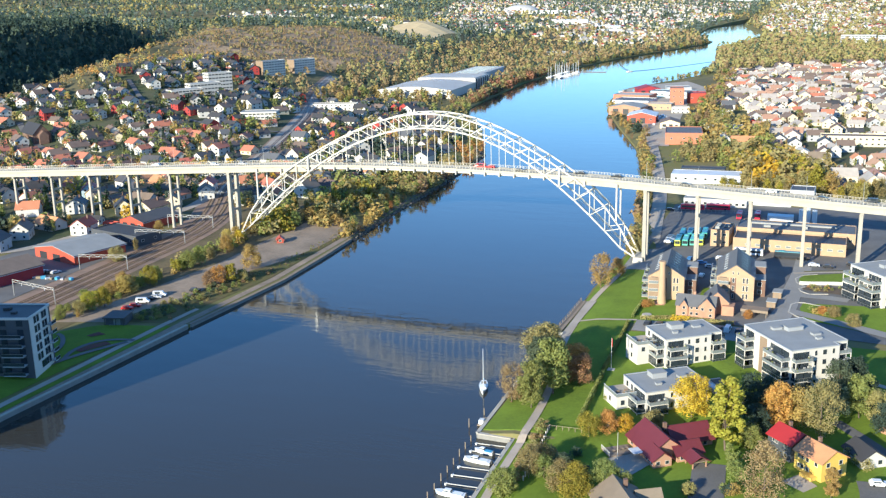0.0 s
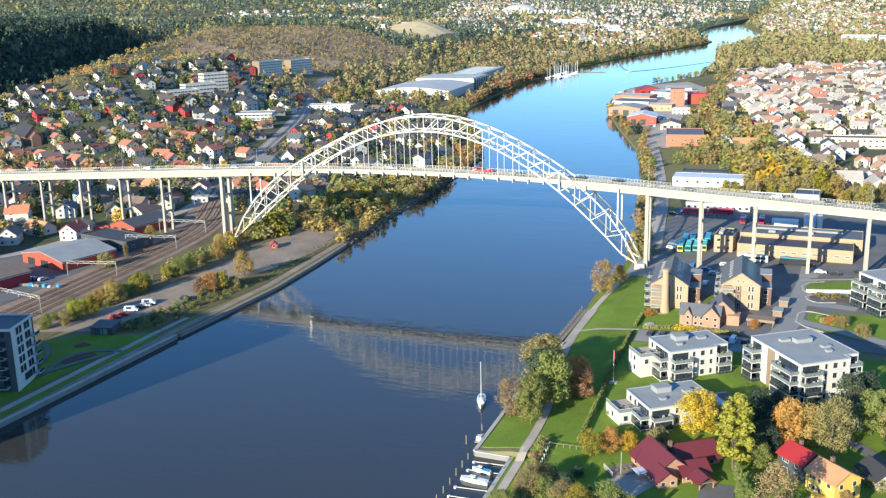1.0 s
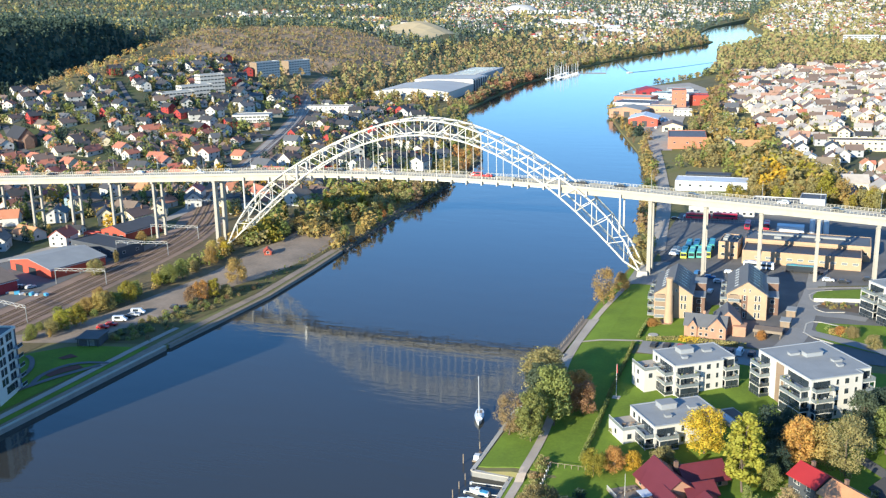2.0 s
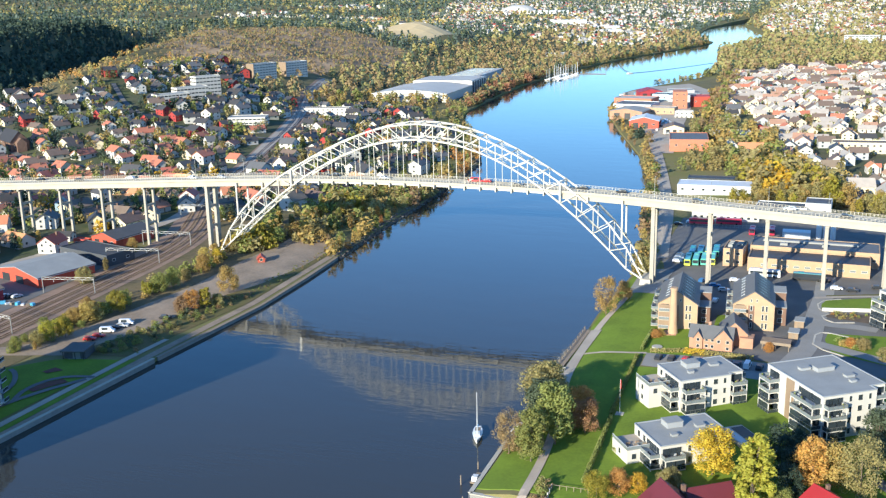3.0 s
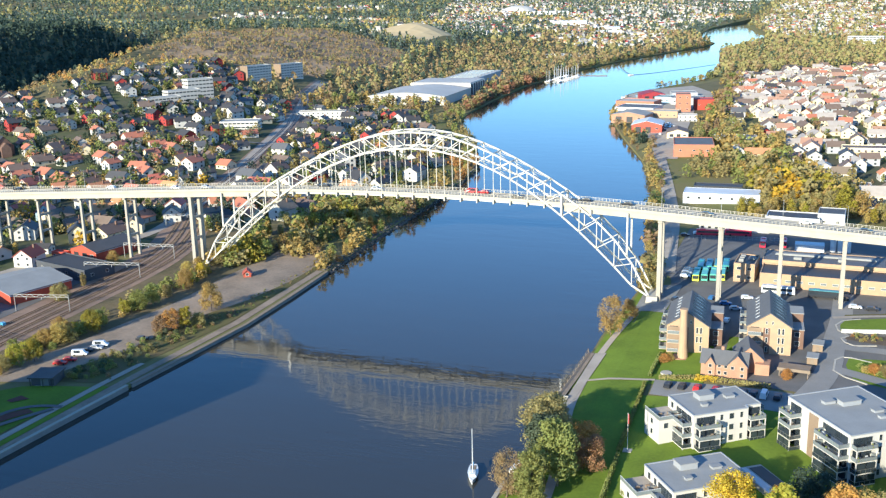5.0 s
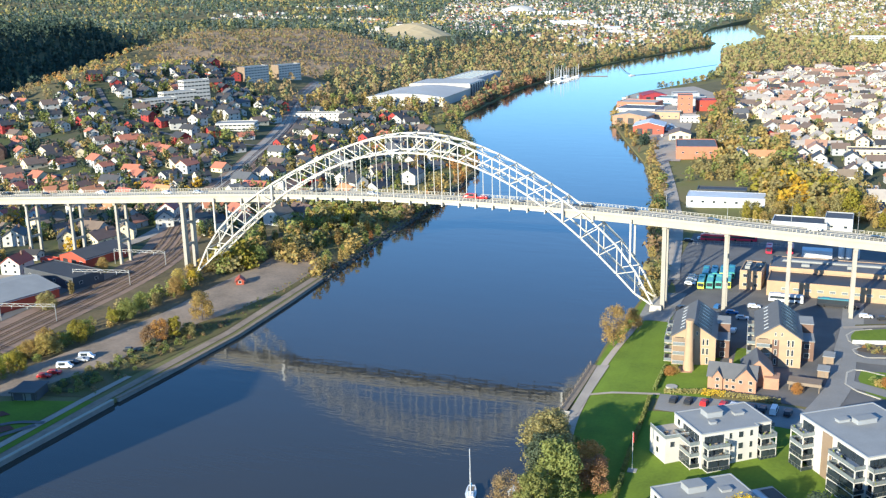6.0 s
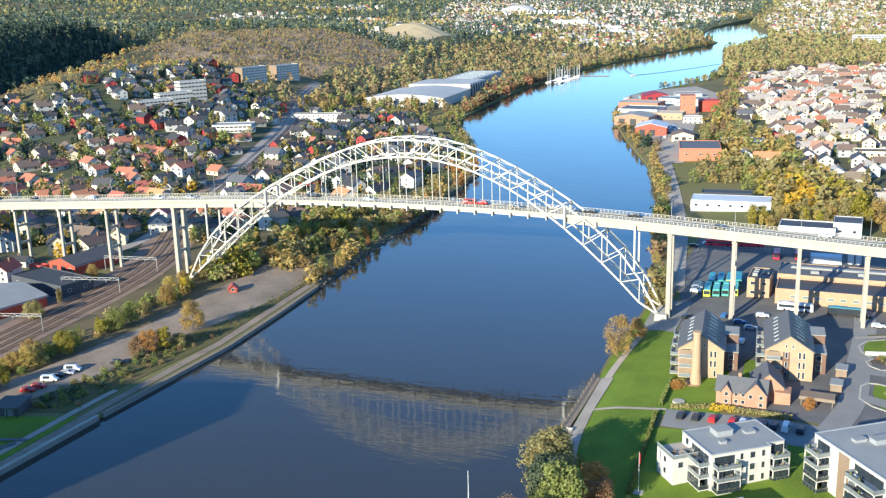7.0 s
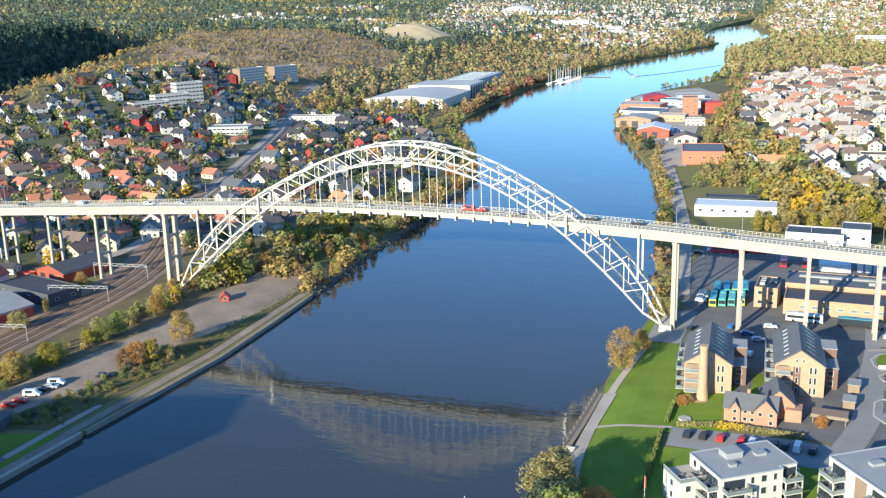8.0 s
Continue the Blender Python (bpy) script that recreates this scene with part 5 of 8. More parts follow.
def villa():
    v = thing("brick_villa", "red brick villa with gabled dark roofs", "house", pose(132.4, -70.8, ground_z(134, -71), 0, 0, -2) @ Matrix.Diagonal((0.92, 0.86, 0.76, 1)))
    walls = part("wall", gable(Shape(), 8.0, 14.5, -1.5, 5.2, 9.2), "brick_red", v)
    walls.matrix_basis = pose(0, 0, 0, 0, 0, 90)
    part("roof", roof_slopes(Shape(), 8.0, 14.5, 5.2, 9.2, 0.4), "slate", v).matrix_basis = pose(0, 0, 0, 0, 0, 90)
    for x, w, d, e, r in ((4.3, 6.2, 9.0, 5.4, 9.6), (-4.2, 3.0, 8.6, 5.2, 8.0)):
        g = part("cross_gable", gable(Shape(), w, d, -1.5, e, r), "brick_red", v)
        g.matrix_basis = pose(x, -0.4, 0)
        part("roof", roof_slopes(Shape(), w, d, e, r, 0.35), "slate", g)
        for zz in (1.6, 4.4):
            for dx in ((-1.5, 1.5) if w > 4 else (0,)):
                window_part(g, dx, -d / 2, zz, 1.1, 1.4, 0)
    for zz in (1.6, 4.4):
        for dx in (-1.4, 0.6):
            window_part(v, dx, -4.0, zz, 1.1, 1.4, 0)
    back = part("back_wing", gable(Shape(), 9, 12, -1.5, 6.0, 11.0), "brick_red", v)
    back.matrix_basis = pose(6.5, 7.5, 0, 0, 0, 8)
    part("roof", roof_slopes(Shape(), 9, 12, 6.0, 11.0, 0.4), "slate", back)
    part("annex", Shape().box(11.5, 3.0, -1.5, 4.5, 6.0, 6.6), "brick_red", v)
    part("chimney", Shape().box(-1.0, 1.0, 8.6, 0.9, 0.9, 2.0), "brick_red", v)
    return v


villa()
carport = thing("carport", "low timber carport with a flat roof", "carport", pose(152.0, -68.5, ground_z(152, -68.5), 0, 0, -4))
part("roof", Shape().box(0, 0, 2.6, 9.0, 4.5, 0.3), "brown_panel", carport)
part("fascia", Shape().box(0, -2.3, 2.0, 9.2, 0.16, 0.9), "wood", carport)
for px in (-4, 0, 4):
    for py in (-1.9, 1.9):
        part("post", Shape().box(px, py, -0.5, 0.2, 0.2, 3.1), "wood", carport)
for x, y in ((157.0, -56.5), (158.5, -44.0)):
    sh = thing("garden_shed", "small brown flat-roofed timber shed", "shed", pose(x, y, ground_z(x, y), 0, 0, -4))
    part("wall", Shape().box(0, 0, -0.5, 3.0, 4.6, 3.0), "brown_panel", sh)
    part("roof", Shape().box(0, 0, 2.5, 3.5, 5.1, 0.2), "roof_grey", sh)
    part("door", Shape().box(0, -2.32, 0, 1.0, 0.06, 2.0), "wood", sh)


# ---- red-roofed brick house, yellow house and neighbours ----
def red_roofed():
    v = thing("bungalow", "red brick bungalow with large wine-red tiled roofs", "house", pose(138.0, -179.5, ground_z(137.5, -181.5), 0, 0, 36) @ Matrix.Diagonal((0.82, 0.82, 0.86, 1)))
    for x, y, turn, w, d, e, r in ((-3.0, 1.5, 0, 12.0, 15.0, 2.7, 7.0), (8.5, 3.5, 90, 9.5, 13.0, 2.7, 6.0), (3.2, -5.0, 90, 7.0, 8.5, 2.6, 4.8), (-6.5, -6.8, 0, 6.0, 5.5, 2.6, 4.6)):
        g = part("brick_wing", gable(Shape(), w, d, -1.5, e, r), "brick_red", v)
        g.matrix_basis = pose(x, y, 0, 0, 0, turn)
        rf = part("tiled_roof", roof_slopes(Shape(), w, d, e, r, 0.7, 0.2), "wine_roof", g)
        ridge = part("ridge", Shape().beam((0, -d / 2 - 0.7, r + 0.28), (0, d / 2 + 0.7, r + 0.28), 0.3, 0.16), "wine_roof", rf)
        for dx in (-w * 0.25, w * 0.25):
            window_part(g, dx, -d / 2, 1.4, 1.4, 1.2, 0)
        for dy in (-d * 0.3, 0, d * 0.3):
            window_part(g, w / 2, dy, 1.4, 1.4, 1.2, 90)
            window_part(g, -w / 2, dy, 1.4, 1.4, 1.2, -90)
    part("chimney", Shape().box(0.6, 3.0, 5.6, 1.1, 0.9, 2.2), "brick_dark", v)
    cp = part("carport", Shape().box(3.4, -11.6, 2.1, 5.2, 5.0, 0.2), "wood", v)
    part("roof", roof_slopes(Shape(), 6.0, 5.5, 2.3, 3.9, 0.4), "wine_roof", cp).matrix_basis = pose(3.4, -11.6, 0, 0, 0, 0)
    for px, py in ((1.2, -9.6), (5.6, -9.6), (1.2, -13.8), (5.6, -13.8)):
        part("post", Shape().box(px, py, -0.5, 0.3, 0.3, 2.9), "brick_red", cp)
    part("sun_screen", Shape().box(-11, -1.5, 2.3, 4.0, 4.0, 0.12), "white_metal", v)
    return v


red_roofed()
fence = thing("fence", "white-posted garden fence on the grass", "fence")
for i in range(15):
    y = -176 - 2.1 * i
    x = 106.3 + 0.09 * i
    part("post", Shape().box(x, y, ground_z(x, y), 0.28, 0.28, 1.5), "white_wall", fence)
    if i:
        x0, y0 = 106.3 + 0.09 * (i - 1), y + 2.1
        for zz in (0.55, 1.1):
            part("rail", Shape().beam((x0, y0, ground_z(x0, y0) + zz), (x, y, ground_z(x, y) + zz), 0.06, 0.1), "wood", fence)
for i in range(6):
    x = 106.5 + 1.7 * i
    part("post", Shape().box(x, -175.6, ground_z(x, -175.6), 0.14, 0.14, 1.3), "wood", fence)
part("rail", Shape().beam((106.5, -175.6, ground_z(106, -175) + 1.2), (115, -175.6, ground_z(115, -175) + 1.2), 0.07, 0.1), "wood", fence)
terr = thing("timber_terrace", "raised timber terrace with garden furniture", "terrace", pose(126.5, -183.5, ground_z(126.5, -183.5), 0, 0, 36))
part("floor", Shape().box(0, 0, 0.2, 7.5, 5.0, 0.3), "wood", terr)
for i in range(9):
    part("railing_post", Shape().box(-3.7, -2.4 + 0.6 * i, 0.5, 0.1, 0.1, 1.0), "white_wall", terr)
part("top_rail", Shape().box(-3.7, 0, 1.45, 0.14, 5.0, 0.1), "white_wall", terr)
for i in range(4):
    t = thing("garden_table" if i % 2 else "garden_chair", "pale wooden garden furniture on the terrace", "garden furniture", pose(125.4 + 0.9 * i, -184.6 + 0.9 * i, ground_z(126, -184) + 0.5))
    part("top", Shape().box(0, 0, 0.4, 0.9, 0.8, 0.08), "wood", t)
    for sx in (-0.35, 0.35):
        for sy in (-0.3, 0.3):
            part("leg", Shape().box(sx, sy, 0, 0.07, 0.07, 0.4), "wood", t)

GZ = ground_z(170, -178)
h1 = make_house(8.6, 9.5, 5.2, 7.6, "yellow_wall", "orange_roof", "yellow wooden house with an orange tiled roof", at=pose(174.4, -180.0, GZ, 0, 0, 45) @ Matrix.Diagonal((0.92, 0.92, 0.94, 1)))
part("balcony", Shape().box(-5.4, -1.5, 0.2, 2.2, 4.0, 0.9), "yellow_wall", h1)
for zz in (1.6, 4.2):
    for yy in (-2.8, 0.2, 3.0):
        window_part(h1, -4.3, yy, zz, 1.2, 1.2, -90)
h2 = make_house(8.2, 9.0, 5.2, 7.6, "dark_wall", "scarlet_roof", "dark wooden house with a bright red metal roof", at=pose(167.4, -172.4, GZ, 0, 0, 45) @ Matrix.Diagonal((0.90, 0.90, 0.92, 1)))
for zz in (1.6, 4.2):
    for yy in (-2.4, 1.2):
        window_part(h2, -4.1, yy, zz, 1.3, 1.3, -90)
make_house(6.5, 8.0, 2.5, 4.6, "white_wall", "dark_roof", "white garage with a dark roof", False, at=pose(184.6, -171.0, GZ, 0, 0, 30))
make_house(9.0, 13.0, 3.0, 5.6, "brick_red", "brown_roof", "brick house with a brown roof", at=pose(196.5, -154.0, GZ, 0, 0, 50))
make_house(11.0, 12.0, 3.0, 6.6, "cream_wall", "brown_roof", "low house with a brown tiled roof", at=pose(133.0, -214.0, 2.6, 0, 0, 30), wing=True)
make_house(8.0, 9.0, 2.8, 5.0, "brick_red", "orange_roof", "small brick annex with an orange roof", at=pose(147.0, -216.0, 2.6, 0, 0, 60))
car(187.5, -183.5, 0.2, "car_white")
for x, c in ((117.5, "car_dark"), (121.6, "car_dark"), (126.0, "car_red"), (131.2, "car_red"), (133.8, "car_white"), (139.0, "car_dark"), (141.6, "car_dark"), (148.2, "car_dark")):
    car(x, -84.6 - 0.11 * (x - 117), 1.45, c)
car(144.6, -87.6, 1.45, "car_white", van=True)

# ---- bus yard and works under the bridge ----
w1 = flat_block("workshop", "long beige brick workshop with a low grey roof", "workshop", 46, 15, 5.0, "brick_yellow", "dark_roof", pose(160.0, 29.5, ground_z(160, 29), 0, 0, -2), 1, 11, 3, ww=2.2, wh=1.0, glass="glass_pale")
w2 = flat_block("workshop", "rear beige workshop hall with grey flat roof", "workshop", 50, 17, 6.4, "brick_yellow", "slate", pose(162.0, 46.0, ground_z(168, 46), 0, 0, -2), 1, 12, 3, parapet=0.3,
                boxes=((-2, 2, 38, 2.0, 0.7), (-12, -4, 3, 2, 1.0), (4, -3, 2.2, 2.2, 1.1)))
w3 = flat_block("workshop", "tall brick boiler house with roof vents", "workshop", 8.0, 15, 7.0, "brick_yellow", "dark_roof", pose(131.0, 37.0, ground_z(131, 37), 0, 0, -4), 2, 2, 3,
                boxes=((-1.8, -3, 1.8, 1.6, 1.2), (-1.8, 0, 1.8, 1.6, 1.2), (-1.8, 3, 1.8, 1.6, 1.2), (1.9, 2, 2.4, 2.2, 1.0)))
tk = thing("storage_tanks", "white tank building with two small silos", "tank", pose(160.0, 84.0, ground_z(160, 84)))
part("hall", Shape().box(-6, 0, -1, 12, 6, 4.2), "white_metal", tk)
for i in range(3):
    part("silo", Shape().tube((3.5 + 3 * i, 0, -1), (3.5 + 3 * i, 0, 6.5 + i % 2), 1.2, 1.2, 12), "white_metal", tk)
for i in range(8):
    col, row = i % 4, i // 4
    bus(112.0 + 3.3 * col + 0.3 * row, 33.8 + 13.0 * row + 0.5 * col, -math.pi / 2 + 0.04, "bus_green" if (col + row) % 3 else "bus_yellow", "teal" if row else "bus_green", "parked city bus painted green and yellow", "parked buses")
bus(109.5, 106.0, 0.05, "bus_red", "bus_red", "parked red regional bus beside the fence", "parked red buses")
bus(122.5, 105.5, 0.05, "bus_red", "bus_red", "parked red regional bus", "parked red buses")
bus(134.6, 87.0, -math.pi / 2, "bus_red", "bus_red", "short red bus parked in the yard", z=ground_z(134, 87) + 0.27, long=9.0)
bus(143.2, 88.0, -math.pi / 2, "bus_red", "bus_red", "short red bus parked in the yard", z=ground_z(143, 88) + 0.27, long=9.0)
bus(144.0, 14.5, -0.03, "car_white", "white_metal", "white coach parked before the workshop")
bus(160.5, 13.0, -0.03, "car_dark", "teal", "dark coach parked before the workshop")
for i in range(5):
    car(107.5, 34.0 + 2.6 * i, 0.05, ["car_white", "car_dark", "car_silver", "car_dark", "car_dark"][i])
for x, y, t, c in ((126.5, -2.0, 0.1, "car_blue"), (130.5, -8.0, 0.1, "car_silver"), (133.5, 6.0, 0.1, "car_white"), (121.0, 5.0, 1.3, "car_blue"), (128.6, -22.0, 1.5, "car_white"),
                   (170.5, 3.0, 0.05, "car_white"), (176.0, 2.0, 0.05, "car_dark"), (185.0, 8.0, 0.05, "car_dark"), (108.0, 2.0, 1.2, "car_dark"), (104.0, 108.0, 0.2, "car_white"), (98.5, 104.0, 0.2, "car_dark"),
                   (194.0, 3.0, 0.05, "car_silver"), (166.5, 12.0, 0.05, "car_dark"), (153.0, -64.0, 1.5, "car_dark"), (156.0, -63.5, 1.5, "car_dark")):
    car(x, y, t, c)
for x, y, s1 in ((120.5, -14.5, 1), (115.0, -13.0, 0)):
    tr = thing("truck", "small blue-roofed delivery truck in the yard", "truck", pose(x, y, ground_z(x, y) + 0.25, 0, 0, 80))
    part("box", Shape().box(-0.8, 0, 0.8, 5.0, 2.3, 2.3), "blue_cover" if s1 else "car_silver", tr)
    part("cab", Shape().box(2.7, 0, 0.5, 1.8, 2.1, 1.9, taper=0.9), "car_white", tr)
    for wx in (-2.2, 2.5):
        for sy in (-0.95, 0.95):
            part("wheel", Shape().tube((wx, sy - 0.12, 0.4), (wx, sy + 0.12, 0.4), 0.42, n=10), "tyre", tr)
fn = thing("yard_fence", "grey wire fence at the back of the yard", "fence")
for i in range(24):
    x = 101 + 1.9 * i
    part("post", Shape().box(x, 99.0 - 0.15 * i, ground_z(x, 98), 0.1, 0.1, 2.1), "steel", fn)
part("rail", Shape().beam((101, 99, ground_z(101, 98) + 2.0), (144.7, 95.5, ground_z(144, 95) + 2.0), 0.08, 0.08), "steel", fn)
part("rail", Shape().beam((101, 99, ground_z(101, 98) + 1.0), (144.7, 95.5, ground_z(144, 95) + 1.0), 0.06, 0.06), "steel", fn)
flat_block("office", "low white office building at the yard", "office", 32, 8, 4.0, "white_wall", "roof_grey", pose(120.0, 116.0, ground_z(120, 116)), 1, 10, 2)
wl = flat_block("warehouse", "long white metal warehouse with a pale roof", "warehouse", 40, 16, 5.2, "white_metal", "white_metal", pose(107.5, 188.0, ground_z(107, 188), 0, 0, 2), 1, 7, 2, parapet=0.25)
flat_block("warehouse", "dark flat-roofed store behind the warehouse", "warehouse", 26, 10, 5.6, "dark", "dark_roof", pose(104.0, 203.0, ground_z(104, 203), 0, 0, 2), 1, 5, 2)
flat_block("transformer_hall", "pale grey hall with a dark roof by the bridge", "hall", 24, 14, 6.0, "white_metal", "dark_roof", pose(146.0, 128.0, ground_z(146, 128), 0, 0, -3), 1, 5, 2)
flat_block("transformer_hall", "dark hall beside tall trees", "hall", 12, 14, 8.0, "grey_wall", "dark_roof", pose(163.0, 132.0, ground_z(163, 132), 0, 0, -3), 1, 2, 2)

# ---- trees of the east bank ----
for x, y, h, kind, col, seed in (
    (90.5, -158.5, 13, "bare", "leaf_brown", 1), (97.6, -163.0, 14.5, "pine", "leaf_green", 1), (101.0, -152.0, 18.5, "pine", "leaf_green", 2), (96.0, -145.0, 17, "pine", "needle_green", 2),
    (94.0, -135.5, 17, "round", "leaf_olive", 1), (92.0, -127.0, 13, "round", "leaf_olive", 2), (107.0, -143.0, 10.0, "round", "leaf_rust", 2), (104.5, -138.5, 11.5, "round", "leaf_orange", 3),
    (91.0, -118.0, 11, "round", "leaf_olive", 3), (91.6, -39.8, 15.5, "bare", "leaf_gold", 2), (95.0, -22.0, 8, "round", "leaf_gold", 2), (98.0, 12.0, 9, "round", "leaf_olive", 1),
    (141.5, -159.0, 13.0, "round", "leaf_yellow", 1), (152.0, -175.5, 21.0, "slim", "leaf_lime", 1), (151.5, -162.0, 14.0, "slim", "leaf_yellow", 2), (163.8, -160.5, 14.2, "pine", "leaf_orange", 1),
    (168.0, -157.0, 12.0, "round", "leaf_gold", 3), (174.5, -161.0, 16.5, "bare", "leaf_olive", 3), (178.5, -142.0, 15.0, "pine", "needle_green", 1), (184.0, -146.0, 14.0, "pine", "leaf_green", 2),
    (158.0, -150.0, 12.0, "round", "needle_dark", 1), (159.5, -157.5, 10.0, "pine", "needle_dark", 2), (158.5, -166.0, 9.0, "round", "needle_dark", 2), (157.5, -172.5, 7.0, "round", "leaf_green", 1), (182.5, -135.5, 14.0, "pine", "needle_dark", 1), (185.5, -143.5, 12.0, "pine", "needle_dark", 3), (178.5, -150.0, 11.0, "pine", "needle_green", 3), (190.5, -155.0, 10.0, "round", "needle_dark", 2), (131.0, -205.5, 7.0, "round", "leaf_green", 1), (121.5, -211.5, 9.5, "round", "leaf_lime", 2), (189.0, -150.0, 10.0, "round", "leaf_olive", 2), (162.6, -201.0, 16.8, "bare", "leaf_brown", 3), (177.0, -193.0, 8.6, "slim", "leaf_gold", 3),
    (122.0, -174.5, 7.2, "round", "leaf_orange", 2), (126.0, -172.5, 5.6, "round", "leaf_yellow", 3), (117.5, -177.5, 7.4, "round", "leaf_lime", 1), (132.0, -167.5, 4.5, "bush", "leaf_olive", 1),
    (127.0, -206.0, 9.0, "round", "leaf_green", 3), (117.0, -208.0, 8.0, "round", "leaf_olive", 2), (108.5, -204.0, 9.5, "bare", "leaf_olive", 1), (110.0, -196.0, 6.0, "bush", "leaf_olive", 2),
    (104.5, -212.0, 6.5, "bush", "leaf_green", 1), (112.0, -203.0, 6.5, "round", "leaf_green", 2), (115.5, -198.5, 5.0, "bush", "needle_green", 1), (153.4, -181.5, 5.5, "slim", "leaf_green", 3), (154.6, -187.0, 6.0, "slim", "leaf_green", 2), (156.0, -192.0, 6.0, "round", "leaf_green", 1), (192.0, -196.0, 12, "bare", "leaf_brown", 1),
    (118.0, -152.0, 3.0, "bush", "leaf_green", 2), (120.0, -166.5, 2.6, "bush", "leaf_olive", 1), (146.0, -200.0, 3.0, "bush", "leaf_olive", 2), (183.0, -128.0, 8.0, "round", "leaf_olive", 3),
    (178.0, -62.0, 4.0, "bush", "leaf_olive", 1), (184.0, -70.0, 4.5, "bush", "leaf_olive", 2), (174.0, -60.0, 3.0, "bush", "leaf_orange", 1), 
    (133.0, -165.5, 4.0, "bush", "leaf_olive", 3), (113.5, -64.0, 3.0, "bush", "leaf_orange", 2), (114.8, -62.5, 2.6, "bush", "leaf_gold", 3), (150.0, -72.0, 3.0, "bush", "leaf_orange", 3)):
    tree(x, y, h, kind, col, 2, seed, x * 7.0, {"slim": 1.08, "bare": 0.84, "round": 1.08}.get(kind, 1.05))
for i in range(26):   # shrubs of the planted bed and the lawn corner
    rng = random.Random(820 + i)
    x, y = (rng.uniform(167.5, 181), rng.uniform(-34, -26.5)) if i < 17 else (rng.uniform(170, 179), rng.uniform(-64, -55))
    tree(x, y, rng.uniform(0.9, 1.7) if i < 17 else rng.uniform(1.6, 3.0), "bush", rng.choice(["leaf_olive", "leaf_green", "leaf_orange", "leaf_gold"]), 1, i % 3, i, where="in the planted bed")
for i in range(16):   # trees added south of the houses to cast shade over the gardens
    rng = random.Random(880 + i)
    tree(112 + 5.6 * i + rng.uniform(-2, 2), rng.uniform(-236, -221), rng.uniform(5.5, 8.5), rng.choice(["round", "slim", "bush"]), rng.choice(["leaf_olive", "leaf_green", "leaf_gold"]), 1, i % 3, i, where="in the gardens")
for i in range(46):   # garden shrubs and hedge plants
    rng = random.Random(840 + i)
    x, y = rng.choice([(117, -190), (120, -200), (146, -207), (154, -196), (155, -180), (158, -172), (166, -170), (184, -172), (176, -206), (168, -205), (135, -168), (147, -166)])
    tree(x + rng.gauss(0, 2.2), y + rng.gauss(0, 2.2), rng.uniform(1.2, 3.2), "bush", rng.choice(["leaf_olive", "leaf_green", "leaf_green", "leaf_gold", "needle_dark"]), 1, i % 3, i, where="in the garden")
for i in range(46):   # low growth beside the fence and path
    rng = random.Random(900 + i)
    tree(rng.uniform(103.6, 105.9), rng.uniform(-214, -174), rng.uniform(1.2, 2.6), "bush", rng.choice(["leaf_olive", "leaf_green", "leaf_brown"]), 1, i % 3, i, where="beside the path")
for i in range(26):   # undergrowth of the grove
    rng = random.Random(960 + i)
    tree(rng.uniform(88.8, 97), rng.uniform(-160, -108), rng.uniform(1.6, 4.2), "bush", rng.choice(["leaf_olive", "leaf_green", "leaf_brown", "leaf_gold"]), 1, i % 3, i, where="at the river edge")
for i in range(60):   # trees on the bank north of the bridge
    rng = random.Random(1000 + i)
    y = rng.uniform(10, 330)
    x = bank(RIGHT, y) + rng.uniform(0.5, 6.5)
    tree(x, y, rng.uniform(4, 9.5), rng.choice(["round", "bush", "slim"]), rng.choice(["leaf_olive", "leaf_gold", "leaf_green", "leaf_brown", "leaf_olive"]), 1, i % 3, i, where="on the river bank")


# ---- the west bank: quay, lot, railway ----
q = quay("quay_wall", [(-49.6, -300), (-47.0, -212), (-42.6, -127)], 1.5, 0.9, "pale smooth concrete quay wall along the river", "concrete_light")
quay("old_quay", [(-42.8, -125), (-40.6, -95), (-38.6, -64), (-40.0, -25), (-42.2, 9)], 1.1, 1.4, "old dark timber and stone quay edge", "wood")
area("quay_walk", [(-47.6, -300), (-45.4, -212), (-44.0, -127), (-40.6, -64), (-43.4, 8)], [(-51.0, -300), (-48.8, -212), (-47.0, -127), (-43.8, -64), (-46.5, 8)], "gravel", "worn brown quay walk beside the water", "walk", 0.16)
area("lawn", [(-51.2, -300), (-49.0, -212), (-47.2, -130)], [(-53.6, -300), (-51.4, -212), (-49.4, -130)], "grass", "narrow grass strip along the quay", "lawn", 0.2)
area("footpath", [(-53.8, -300), (-51.6, -212), (-49.6, -130), (-48.5, -110)], [(-56.4, -300), (-54.0, -212), (-51.8, -130), (-50.5, -110)], "paving", "paved riverside footpath", "path", 0.22)
area("lawn", [(-56.5, -215), (-54.1, -172), (-52, -132)], [(-90, -215), (-90, -160), (-72, -140)], "grass", "park lawn with planted beds", "lawn", 0.18, across=10)
area("rough_bank", [(-50.6, -128), (-48.6, -100), (-44.2, -64), (-46.0, -25), (-47.0, 26)], [(-72, -136), (-64, -104), (-60, -64), (-56, -25), (-54, 26)], "rough_grass", "rough weedy bank above the quay", "bank", 0.15, across=6)
area("gravel_lot", [(-72, -136), (-66, -118), (-61, -104), (-60, -84), (-57, -60), (-52, -40), (-49, -10), (-50, 26)], [(-98, -144), (-88, -125), (-84, -108), (-80, -77), (-77, -55), (-78, -14), (-76, 40)], "gravel", "bare gravel lot beside the river", "lot", 0.16, across=9)
